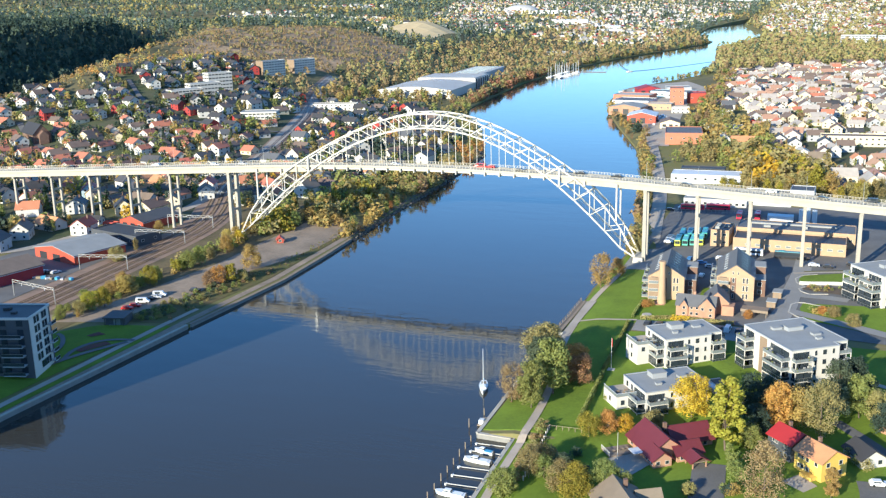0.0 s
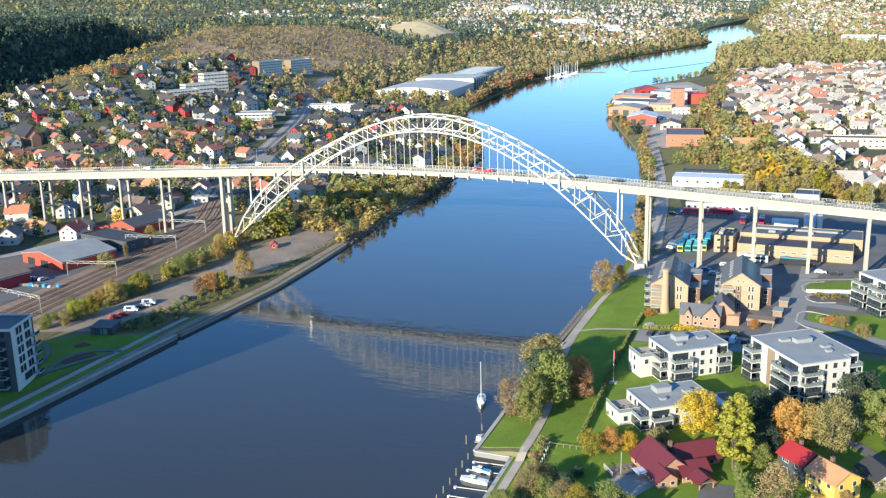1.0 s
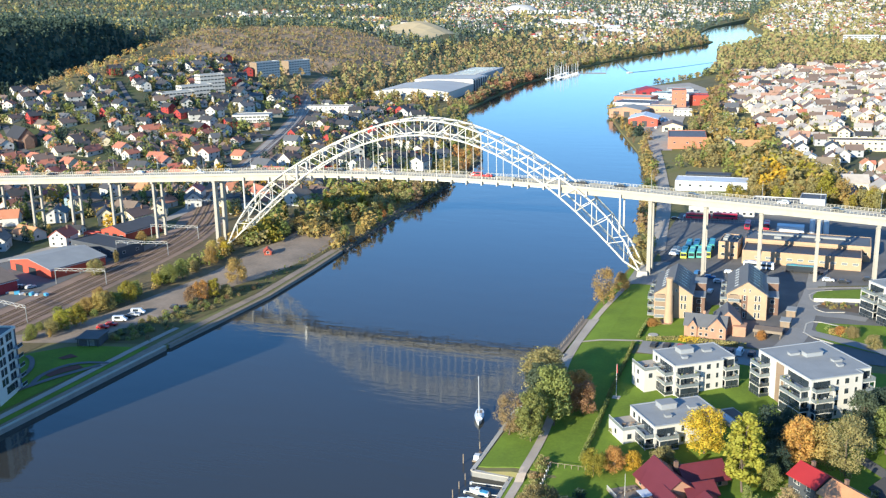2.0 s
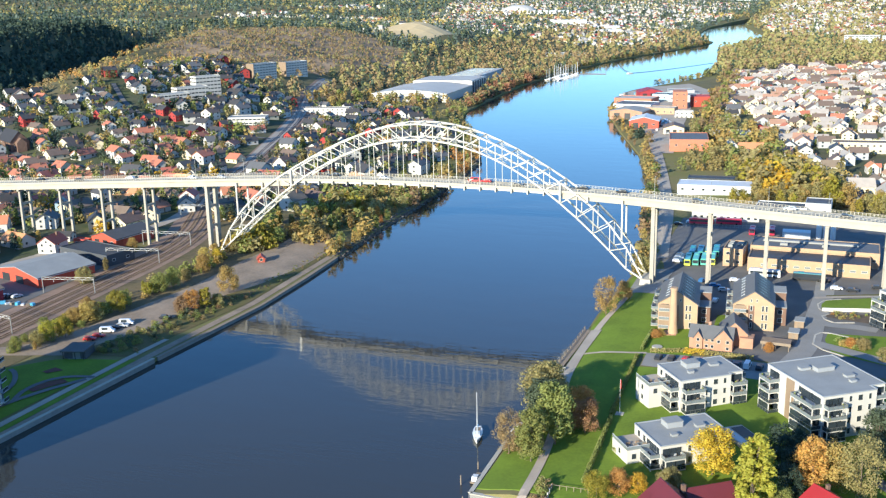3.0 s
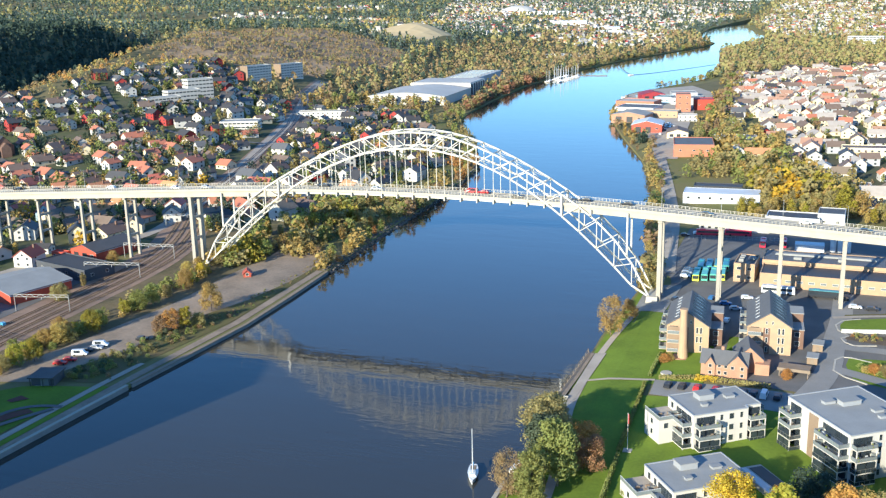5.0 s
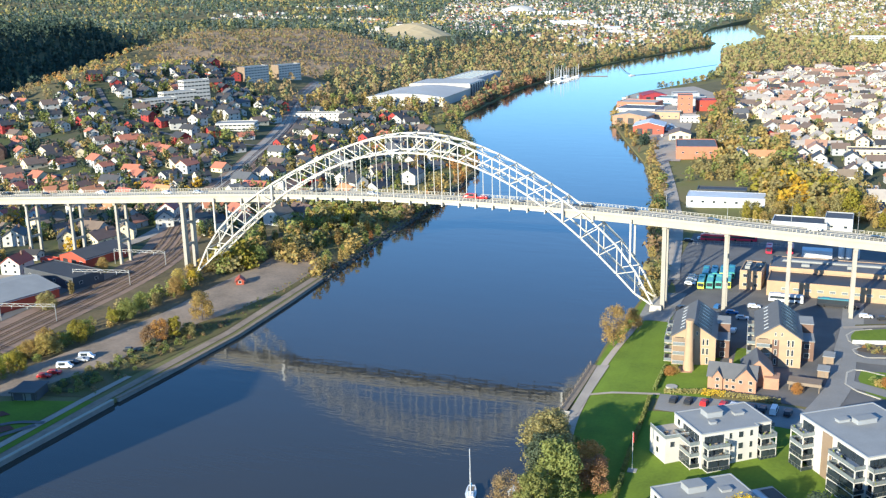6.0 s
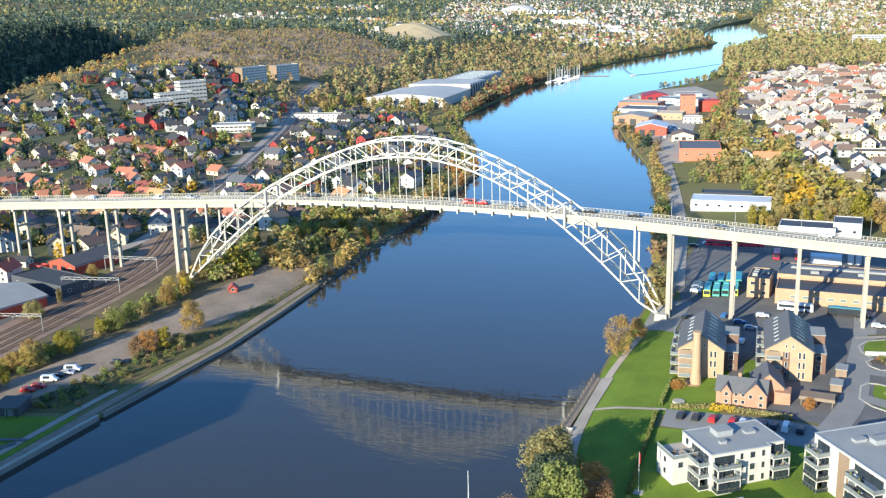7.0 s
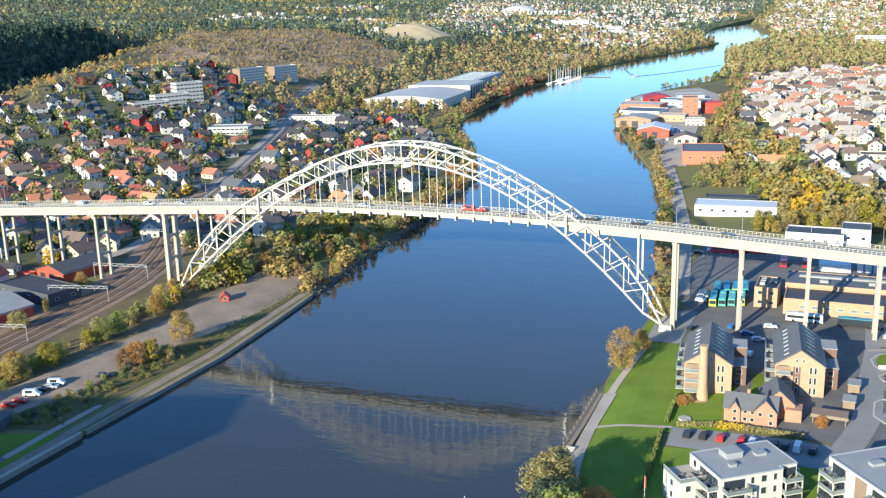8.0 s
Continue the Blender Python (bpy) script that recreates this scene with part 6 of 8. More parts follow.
strip("road", [(-112, -146), (-92, -136), (-79, -120), (-74, -95), (-71, -60), (-70, -25), (-72, 10), (-78, 50), (-86, 95)], 6.0, "gravel", "worn track across the gravel lot", "road", 0.185)
strip("footpath", [(-50.2, -147.2), (-55.5, -148.8), (-60.2, -152.6), (-62.6, -159.0), (-62.4, -166.0), (-60.0, -171.5)], 1.6, "asphalt", "dark curving park path", "path", 0.40)
strip("footpath", [(-51.5, -149.5), (-54.2, -155.2), (-57.2, -162.5), (-60.0, -171.5), (-62.0, -182)], 1.8, "asphalt", "dark park path beside the planting", "path", 0.42)
strip("footpath", [(-79.5, -152.0), (-75.5, -153.8), (-70.4, -159.6), (-67.6, -164.8), (-66.2, -172.5)], 1.6, "asphalt", "dark park path round a small lawn", "path", 0.44)
area("planting_ground", [(-62.0, -163.5), (-61.0, -156.5), (-57.8, -152.5)], [(-59.4, -164.0), (-57.4, -158.5), (-55.0, -153.6)], "red_bed", "dark red planted bed in the park", "flower bed", 0.36, across=3)
area("planting_ground", [(-68.0, -150.5), (-66.5, -146.0)], [(-65.5, -151.0), (-62.5, -147.0)], "red_bed", "small dark red planted bed in the park", "flower bed", 0.36, across=3)
area("scrub", [(-118, -300), (-121, -140), (-125, -78), (-129, -15), (-138, 22), (-150, 50)], [(-88, -300), (-82, -130), (-75, -64), (-73, -10), (-73, 45), (-72, 100)], "scrub", "dry brown scrub beside the railway", "scrub", 0.13, across=10)
RAIL = [(-108, -300), (-110, -200), (-113, -142), (-117.5, -78), (-121.5, -15), (-132, 25), (-150, 62), (-176, 110), (-196, 180), (-262, 375), (-300, 460), (-350, 560), (-400, 720)]
strip("railway_bed", RAIL, 25, "ballast", "brown railway ballast bed", "railway", 0.22, across=4)


area("storage_yard", [(-126, -150), (-130.5, -78), (-135, -18)], [(-190, -140), (-184, -78), (-178, -18)], "asphalt", "dusty storage yard between the warehouses", "yard", 0.12, across=10)


def smooth_line(line):
    for _ in range(2):
        out = [line[0]]
        for p, q2 in zip(line, line[1:]):
            out += [(p[0] * 0.75 + q2[0] * 0.25, p[1] * 0.75 + q2[1] * 0.25), (p[0] * 0.25 + q2[0] * 0.75, p[1] * 0.25 + q2[1] * 0.75)]
        line = out + [line[-1]]
    return line


def track(offset):
    t = thing("railway_track", "rusty railway track on timber sleepers", "railway track", group="railway tracks", kind="structure")
    line = smooth_line(RAIL)
    pts = []
    for i, p in enumerate(line):
        a, b = line[max(0, i - 1)], line[min(len(line) - 1, i + 1)]
        d = Vector((b[0] - a[0], b[1] - a[1])).normalized()
        pts.append((Vector((p[0] - d.y * offset, p[1] + d.x * offset)), d))
    for side in (-0.75, 0.75):
        s = Shape()
        for (p, d), (r, e) in zip(pts, pts[1:]):
            a, b = Vector((p.x - d.y * side, p.y + d.x * side, 0)), Vector((r.x - e.y * side, r.y + e.x * side, 0))
            a.z, b.z = ground_z(a.x, a.y) + 0.5, ground_z(b.x, b.y) + 0.5
            s.beam(a, b, 0.16, 0.2)
        part("rail", s, "rust", t)
    s = Shape()
    for (p, d), (r, e) in zip(pts, pts[1:]):
        n = max(1, int((r - p).length / 1.3))
        for i in range(n):
            c = p.lerp(r, i / n)
            if c.y < 200:
                s.box(c.x, c.y, ground_z(c.x, c.y) + 0.22, 2.5, 0.28, 0.18, math.atan2(d.y, d.x) + math.pi / 2)
    tagged(part("sleepers", s, "wood", t), kind="stuff")
    return t


for off in (-8.2, -3.7, 0.9, 5.4):
    track(off)


def gantry(p, q2, h=6.4):
    g = thing("catenary_gantry", "grey steel lattice gantry over the railway", "gantry", group="railway gantries")
    for e in (p, q2):
        z = ground_z(*e)
        part("mast", Shape().beam((*e, z - 0.3), (*e, z + h + 0.4), 0.26, 0.26, up=(0, 1, 0)), "steel", g)
    z = ground_z(*p) + h
    a, b = Vector((*p, z)), Vector((*q2, z))
    for dz in (-0.5, 0.5):
        part("chord", Shape().beam(a + Vector((0, 0, dz)), b + Vector((0, 0, dz)), 0.13, 0.13), "concrete", g)
    n = 10
    for i in range(n):
        u, v = a.lerp(b, i / n), a.lerp(b, (i + 1) / n)
        k = 0.5 if i % 2 else -0.5
        part("lattice", Shape().beam(u + Vector((0, 0, k)), v - Vector((0, 0, k)), 0.09, 0.09), "white_metal", g)
    for f in (0.22, 0.5, 0.78):
        c = a.lerp(b, f)
        part("insulator_arm", Shape().beam(c + Vector((0, 0, -0.5)), c + Vector((0, 0, -1.5)), 0.1, 0.1), "white_metal", g)
    return g


for p, r in (((-130, -119), (-105, -124)), ((-131, -79), (-109.5, -74)), ((-137, -32), (-112.5, -27)), ((-142, 1), (-117, 4)), ((-160, 58), (-139, 66)), ((-186, 110), (-167, 118))):
    gantry(p, r)

# ---- black and white apartment house on the west quay ----
def quay_house():
    b = thing("apartment_house", "black and white apartment house with stacked balconies", "apartment house", pose(-73.0, -184.2, 1.9, 0, 0, 17))
    w, d, h = 28, 14.5, 19.6
    walls = part("wall", Shape().box(0, 0, -1.5, w, d, h + 1.5), "dark_wall", b)
    part("roof", Shape().box(0, 0, h, w - 0.5, d - 0.5, 0.2), "dark_roof", b)
    rim = Shape()
    for cx, cy, sx, sy in ((0, -d / 2, w + 0.3, 0.4), (0, d / 2, w + 0.3, 0.4), (-w / 2, 0, 0.4, d - 0.4), (w / 2, 0, 0.4, d - 0.4)):
        rim.box(cx, cy, h - 0.1, sx, sy, 0.75)
    part("parapet", rim, "white_wall", b)
    for x, y, sx, sy, sz in ((-4, 1, 4, 3, 1.4), (3, 2, 2, 2, 0.9), (7, -2, 1.6, 1.4, 0.7)):
        part("roof_box", Shape().box(x, y, h + 0.2, sx, sy, sz), "dark", b)
    part("white_facade", Shape().box(w / 2 + 0.12, -0.6, -0.8, 0.24, d - 1.6, h + 0.6), "white_wall", walls)
    for k in range(6):
        z = 2.9 + 3.1 * k
        for y in (-3.6, -1.6, 1.6, 3.4):
            window_part(walls, w / 2 + 0.25, y, z, 1.5, 2.3, 90, "dark")
        if k < 5:
            balcony_stack_one(b, 8.5, -d / 2, 0, 7.0, 2.2, z - 1.4)
            balcony_stack_one(b, -2.0, -d / 2, 0, 7.0, 2.2, z - 1.4)
            balcony_stack_one(b, w / 2, d / 2 - 1.6, 90, 3.0, 1.8, z - 1.4)
        for x in (-9, -4.5, 2.5, 5.5, 11):
            window_part(walls, x, -d / 2, z, 2.2, 2.1, 0, "dark")
    return b


def balcony_stack_one(b, x, y, face, w, depth, z):
    c, s = math.cos(radians(face)), math.sin(radians(face))

    def local(u, v):
        return x + c * u + s * v, y + s * u - c * v
    bal = part("balcony", Shape().box(*local(0, depth / 2), z, w, depth, 0.25, radians(face)), "grey_wall", b)
    p, r = local(-w / 2, depth), local(w / 2, depth)
    part("glass_panel", Shape().beam((*p, z + 0.75), (*r, z + 0.75), 0.04, 0.95), "glass_dark", bal)
    part("top_rail", Shape().beam((*p, z + 1.25), (*r, z + 1.25), 0.08, 0.08), "steel", bal)


quay_house()
# Two towers out of view, added to shade the quay, park and water.
tower = thing("apartment_tower", "plain unseen apartment tower that shades the west quay", "apartment tower", pose(-73.0, -262.0, 1.9, 0, 0, 17), "quay towers")
part("wall", Shape().box(0, 0, -1.5, 27, 25, 50), "white_wall", tower)
part("roof", Shape().box(0, 0, 48.5, 27.6, 25.6, 0.5), "dark_roof", tower)
copy_thing(tower, pose(-102.0, -271.5, 1.9, 0, 0, 17))
shed = thing("pavilion", "small black flat-roofed pavilion on the lawn", "pavilion", pose(-67.0, -134.2, 2.3, 0, 0, 15))
part("wall", Shape().box(0, 0.6, -0.4, 7.4, 7.0, 3.4), "dark_wall", shed)
part("roof", Shape().box(0, 0, 3.0, 8.2, 9.2, 0.35), "dark_roof", shed)
part("porch_floor", Shape().box(0.5, -4.0, 0, 6.0, 2.0, 0.18), "concrete", shed)
for px in (-3.5, 0.6, 3.5):
    part("post", Shape().box(px, -4.0, 0.1, 0.2, 0.2, 2.9), "dark", shed)
part("glass_door", Shape().box(0.6, -2.95, 0.2, 2.6, 0.06, 2.2), "glass_pale", shed)
for x, y, c, v in ((-72.5, -117.5, "car_red", False), (-73.4, -121.0, "car_red", False), (-73.0, -112.0, "car_white", True), (-73.0, -108.4, "car_dark", False), (-71.5, -105.6, "car_silver", False), (-72.0, -102.6, "car_white", True), (-62.0, -93.0, "car_dark", False)):
    car(x, y, 0.35, c, v, where="parked on the gravel")
hut = make_house(3.2, 4.0, 2.0, 3.4, "red_wall", "red_roof", "small red wooden hut on the gravel lot", False, 1, at=pose(-69.3, -11.5, 2.3, 0, 0, 30))


def metal_hall(cx, cy, turn, w, d, eave, ridge, wall, roof, label, door=True):
    h = thing("warehouse", label, "warehouse", pose(cx, cy, ground_z(cx, cy), 0, 0, turn))
    walls = part("wall", gable(Shape(), w, d, -1.0, eave, ridge), wall, h)
    part("roof", roof_slopes(Shape(), w, d, eave, ridge, 0.6, 0.25), roof, h)
    if door:
        for x in (-w * 0.28, w * 0.05):
            part("gate", Shape().box(x, -d / 2 - 0.03, 0, w * 0.18, 0.1, eave * 0.75), "dark", walls)
        window_part(walls, w * 0.33, -d / 2, eave * 0.55, 2.4, 1.2, 0)
    rib = Shape()
    for i in range(9):
        rib.box(w / 2 + 0.04, -d / 2 + d * (i + 0.5) / 9, 0, 0.1, 0.25, eave - 0.3)
    tagged(part("wall_ribs", rib, wall, walls), kind="stuff")
    part("gutter", Shape().box(w / 2 + 0.55, 0, eave - 0.5, 0.2, d + 1, 0.2), "white_metal", h)
    return h


metal_hall(-149.0, -57.0, -16, 31, 27, 4.4, 7.0, "bright_red", "roof_grey", "large red metal warehouse with a grey roof")
metal_hall(-155.0, -106.0, -14, 22, 36, 5.0, 8.0, "red_wall", "brown_roof", "dark red timber warehouse with a brown roof")
metal_hall(-155.5, 3.5, -10, 17, 24, 4.6, 7.2, "bright_red", "dark_roof", "bright red hall with a dark roof")
flat_block("store", "black flat-roofed store beside the railway", "store", 34, 15, 5.0, "dark_wall", "dark_roof", pose(-146.0, -27.5, 2.4, 0, 0, -14), 1, 4, 2)
flat_block("shed", "small orange-red shed by the road", "shed", 8, 4, 3.0, "bright_red", "bright_red", pose(-170.5, -8.0, 2.4, 0, 0, -6), 1, 2, 1)
strip("road", [(-300, -75), (-215, -74), (-186, -66), (-178, -45), (-174, -15), (-165, 18), (-158, 40), (-168, 80), (-185, 140), (-197, 180)], 7, "paving", "grey street beside the railway", "road", 0.28)
strip("road", [(-186, 150), (-200, 180), (-243, 298), (-280, 406), (-330, 520), (-377, 629), (-405, 730)], 10, "paving", "straight grey main street", "road", 0.35)
strip("road", [(-197, 190), (-250, 195), (-330, 170), (-400, 190), (-470, 250)], 5, "asphalt", "grey street between houses", "road", 0.35)
strip("road", [(-250, 310), (-320, 300), (-400, 330), (-470, 400)], 4.5, "asphalt", "grey street climbing the hill", "road", 0.45)
for i in range(9):
    for k, (x, y) in enumerate(((-141 + 2.3 * i, -96 + 0.2 * i),)):
        pk = thing("pallet_stack", "stack of pale building material in the yard", "pallet", pose(x, y, 2.4, 0, 0, 20 * i))
        part("load", Shape().box(0, 0, 0.15, 2.0, 1.2, 0.7 + 0.3 * (i % 3)), ["white_metal", "wood", "blue_cover"][i % 3], pk)
        part("skid", Shape().box(0, 0, 0, 2.0, 1.2, 0.15), "wood", pk)
for i in range(3):
    car(-142 + 2.7 * i, -88.5 + 0.4 * i, 1.3, ["car_white", "car_dark", "car_silver", "car_dark", "car_red"][i % 5])

# growth along the railway and the quay
TRACKSIDE = ((-87.5, -104.5, 8.5, "round", "leaf_gold", 1), (-89.0, -100.0, 7.0, "round", "leaf_gold", 3), (-84.5, -91.5, 8.8, "round", "leaf_lime", 2), (-86.0, -86.0, 7.0, "round", "leaf_green", 3), (-84.0, -65.0, 9.0, "round", "leaf_green", 1),
             (-84.0, -57.0, 8.8, "round", "leaf_green", 3), (-87.0, -70.0, 6.0, "round", "leaf_lime", 1), (-84.2, -35.0, 8.5, "round", "leaf_gold", 3), (-85.5, -31.0, 6.5, "round", "leaf_yellow", 2), (-87.0, -126.5, 8.0, "round", "leaf_lime", 3),
             (-84.0, -121.0, 8.2, "round", "leaf_lime", 2), (-86.0, -132.5, 6.5, "round", "leaf_olive", 1), (-90.0, -138.0, 6.0, "round", "leaf_green", 2), (-84.5, -47.0, 5.5, "round", "leaf_olive", 2))
for i in range(170):
    rng = random.Random(2000 + i)
    y = rng.uniform(-140, 130)
    x = -89 + 0.02 * y + rng.gauss(0, 3.0) if y < 0 else -92 + 0.10 * y + rng.gauss(0, 7)
    h = rng.uniform(2.0, 4.8) if y < 0 else rng.uniform(5, 10.5)
    tree(x, y, h, rng.choice(["bush", "round", "slim", "bush"]), rng.choice(["leaf_green", "leaf_lime", "leaf_gold", "leaf_olive", "leaf_green"]), 1, i % 3, i, where="beside the railway")
for x, y, h, kind, col, sd in TRACKSIDE:
    tree(x, y, h, kind, col, 2, sd, x * 3.0, 1.0, where="beside the railway")
for x, y, h, kind, col, sd in ((-57.5, -57, 11.5, "round", "leaf_gold", 2), (-59.0, -80.5, 8.5, "round", "leaf_orange", 1), (-55.5, -76.5, 9.0, "pine", "leaf_lime", 2), (-61.5, -83.0, 6.0, "bush", "leaf_brown", 1), (-53.0, -72.0, 5.0, "bush", "leaf_olive", 3),
                              (-92, -100, 8.0, "round", "leaf_gold", 2), (-91, -108, 7.0, "round", "leaf_gold", 1), (-92, -22, 8, "round", "leaf_gold", 3), (-88, -18, 6.5, "round", "leaf_yellow", 2), (-96, -8, 6, "round", "leaf_gold", 1), (-127, -45, 7, "slim", "leaf_olive", 1), (-124.5, -62, 7, "bush", "leaf_olive", 2), (-138, -12, 7, "round", "leaf_gold", 2)):
    tree(x, y, h, kind, col, 2, sd, x)
for i in range(70):
    rng = random.Random(2250 + i)
    y = rng.uniform(-131, -84)
    tree(rng.uniform(-61, -52) - 0.10 * (-84 - y), y, rng.uniform(1.3, 2.6), "bush", rng.choice(["leaf_green", "leaf_green", "leaf_olive", "needle_green"]), 1, i % 3, i, where="on the quay bank")
for i in range(150):
    rng = random.Random(2300 + i)
    y = rng.uniform(-128, 12)
    lo = -46.5 if y > -70 else -49.5
    tree(lo - rng.uniform(0, 12 if y < -60 else 6), y, rng.uniform(0.6, 1.8) if y < -60 else rng.uniform(0.4, 1.0), "bush", rng.choice(["leaf_olive", "leaf_green", "leaf_brown"]), 1, i % 3, i, where="on the quay bank")
for i in range(95):
    rng = random.Random(2400 + i)
    y = rng.uniform(12, 330)
    x = bank(LEFT, y) - abs(rng.gauss(2, 7)) - 0.5
    tree(x, y, rng.uniform(3.5, 8.5), rng.choice(["round", "bush", "slim"]), rng.choice(["leaf_olive", "leaf_gold", "leaf_green", "leaf_orange", "leaf_gold", "leaf_brown"]), 1, i % 3, i, where="on the river bank")

for i in range(95):   # thicket north of the bridge
    rng = random.Random(2600 + i)
    y = rng.uniform(18, 175)
    x = rng.uniform(bank(LEFT, y) - 40, bank(LEFT, y) - 4)
    tree(x, y, rng.uniform(4, 9.5), rng.choice(["round", "bush", "bush", "slim"]), rng.choice(["leaf_olive", "leaf_green", "leaf_green", "leaf_olive", "leaf_gold"]), 1, i % 3, i, where="in the thicket")

def shore_stones():
    """Dark broken stones at the water's edge north of the old quay."""
    rng = random.Random(2700)
    s = Shape()
    for _ in range(1500):
        y = 10 + 420 * rng.random() ** 1.3
        x = bank(LEFT, y) + rng.uniform(-2.2, 1.6)
        r = rng.uniform(0.5, 1.5)
        z = 0.75 - 0.45 * (x - bank(LEFT, y))
        turn = rng.uniform(0, 3.1)
        s.box(x, y, z - r * 0.8, r * rng.uniform(1.0, 1.8), r, r * rng.uniform(0.8, 1.3), turn, rng.uniform(0.45, 0.8))
    return tagged(part("shore_stones", s, "shore_rock"), "dark broken stones along the wild shore", "stones", kind="stuff")


M["shore_rock"] = mat("shore_rock", (0.17, 0.145, 0.115), 0.9, second=(0.09, 0.08, 0.065), scale=0.5, amount=0.9, fine=3, bump=0.05, per_island=0.3)
shore_stones()

# ---- single houses near the bridge ----
for x, y, turn, w, d, e, r, wall, roof in (
    (-176, -22, 10, 9, 11, 5.0, 8.2, "white_wall", "red_roof"), (-201, -38, 30, 9, 12, 5.0, 8.6, "white_wall", "dark_roof"), (-196, -62, 20, 12, 13, 5.6, 8.8, "grey_wall", "dark_roof"),
    (-186, 22, 40, 9, 11, 5.0, 8.6, "cream_wall", "dark_roof"), (-170, 45, 30, 9, 11, 4.6, 7.8, "cream_wall", "brown_roof"), (-166, 72, 35, 9, 10, 5.0, 8.4, "white_wall", "dark_roof"),
    (-178, 92, 20, 9, 11, 5.0, 8.4, "white_wall", "red_roof"), (-216, 20, 30, 10, 12, 5.0, 8.2, "white_wall", "dark_roof"), (-236, 5, 120, 9, 12, 4.6, 8, "white_wall", "orange_roof"),
    (-208, 70, 125, 9, 11, 4.8, 8, "white_wall", "orange_roof"), (-240, 60, 35, 9, 11, 4.8, 8.2, "blue_wall", "red_roof"), (-196, 118, 30, 9, 11, 4.8, 8.2, "white_wall", "dark_roof"), (-186, -2, 100, 6, 8, 2.8, 4.4, "white_wall", "dark_roof"), (-215, -20, 100, 6, 8, 2.8, 4.4, "white_wall", "dark_roof")):
    make_house(w, d, e, r, wall, roof, f"{wall.split('_')[0]} wooden house with a {roof.split('_')[0]} gabled roof", at=pose(x, y, ground_z(x, y), 0, 0, turn))


# ---- larger buildings of the town ----
for x, y, w, d, h, st, n, t in ((-386, 372, 32, 12, 10, 3, 9, 60), (-390, 408, 32, 12, 11, 3, 9, 60), (-398, 446, 26, 12, 17, 5, 7, 60)):
    flat_block("housing_slab", "white concrete housing slab with window bands", "apartment block", w, d, h, "white_wall", "roof_grey", pose(x, y, ground_z(x, y) - 1, 0, 0, t), st, n, 3, band=True)
for x, y, t in ((-430, 606, 72), (-424, 668, 72)):
    slab = flat_block("housing_slab", "white housing slab with brick ends on the hill", "apartment block", 34, 12, 17, "white_wall", "roof_grey", pose(x, y, ground_z(x, y) - 1, 0, 0, t), 6, 8, 0, band=True, glass="glass_pale")
    part("brick_end", Shape().box(-17.1, 0, -2, 0.4, 12.2, 19.6), "brown_panel", slab)
flat_block("school", "white flat-roofed school building", "school", 32, 18, 6.5, "white_wall", "roof_grey", pose(-300, 360, ground_z(-300, 364) - 1, 0, 0, 20), 2, 9, 5, band=True)
def river_factory():
    """A white factory: a broad front hall under a shallow vault, a tall step behind it and a long rear hall."""
    b = thing("factory_hall", "white riverside factory with a vaulted front hall", "factory", pose(-256, 660, 2, 0, 0, 3))
    front = part("front_hall", Shape().box(0, 0, -1.5, 84, 100, 10.5), "white_wall", b)
    n = 14
    arc = [(-43 + 86 * k / n, 9.2 + 4.2 * math.cos((-1 + 2 * k / n) * 1.45)) for k in range(n + 1)]
    outline = [(-43, 8.9)] + arc + [(43, 8.9)]
    m = len(outline)
    vault = Shape().add([(x, y, z) for y in (-51, 51) for x, z in outline],
                        [tuple(range(m)), tuple(range(m, 2 * m))[::-1]] + [(k, m + k, m + (k + 1) % m, (k + 1) % m) for k in range(m)])
    part("vaulted_roof", vault, "pale_metal", b)
    part("loading_bay", Shape().box(22, -50.3, -1, 30, 0.8, 5.5), "dark_wall", front)
    for k in range(5):
        window_part(front, -34 + 11 * k, -50, 5.5, 6.0, 1.6, 0)
    tall = part("tall_hall", Shape().box(6, 82, -1.5, 72, 64, 15.5), "white_wall", b)
    part("flat_roof", Shape().box(6, 82, 14, 70, 62, 0.5), "pale_metal", tall)
    part("dark_facade", Shape().box(42.4, 82, 0, 0.8, 60, 13), "dark_wall", tall)
    for k in range(6):
        part("white_fin", Shape().box(43.0, 57 + 10 * k, 0, 0.9, 1.4, 13.2), "white_wall", tall)
    rear = part("rear_hall", Shape().box(0, 195, -1.5, 44, 160, 12.0), "grey_wall", b)
    part("flat_roof", Shape().box(0, 195, 10.5, 43, 159, 0.5), "pale_metal", rear)
    for k in range(9):
        part("roof_light", Shape().box(0, 125 + 17 * k, 11.0, 30, 2.2, 0.7), "glass_pale", rear)
    return b


M["pale_metal"] = mat("pale_metal", (0.50, 0.47, 0.42), 0.6, scale=0.05, amount=0.35, fine=0.6)
river_factory()
flat_block("terrace_block", "long white row of flats with dark roof", "apartment block", 46, 11, 6, "white_wall", "dark_roof", pose(-285, 478, ground_z(-285, 478), 0, 0, 15), 2, 10, 2)
flat_block("school", "long cream school building with a brown roof", "school", 44, 14, 7, "cream_wall", "brown_roof", pose(192, 345, ground_z(192, 345), 0, 0, 4), 2, 11, 3)
ch = make_house(14, 30, 6, 13.5, "brick_dark", "dark_roof", "dark red brick church hall with a steep dark roof", False, at=pose(-418, 212, ground_z(-418, 212), 0, 0, 60))
part("porch", gable(Shape(), 7, 5, -1.5, 5.5, 9), "brick_dark", ch).matrix_basis = pose(0, -17.4, 0)
metal_hall(24, 458, 4, 24, 26, 6.5, 9.5, "bright_red", "white_metal", "red-fronted boat hall with a white roof")
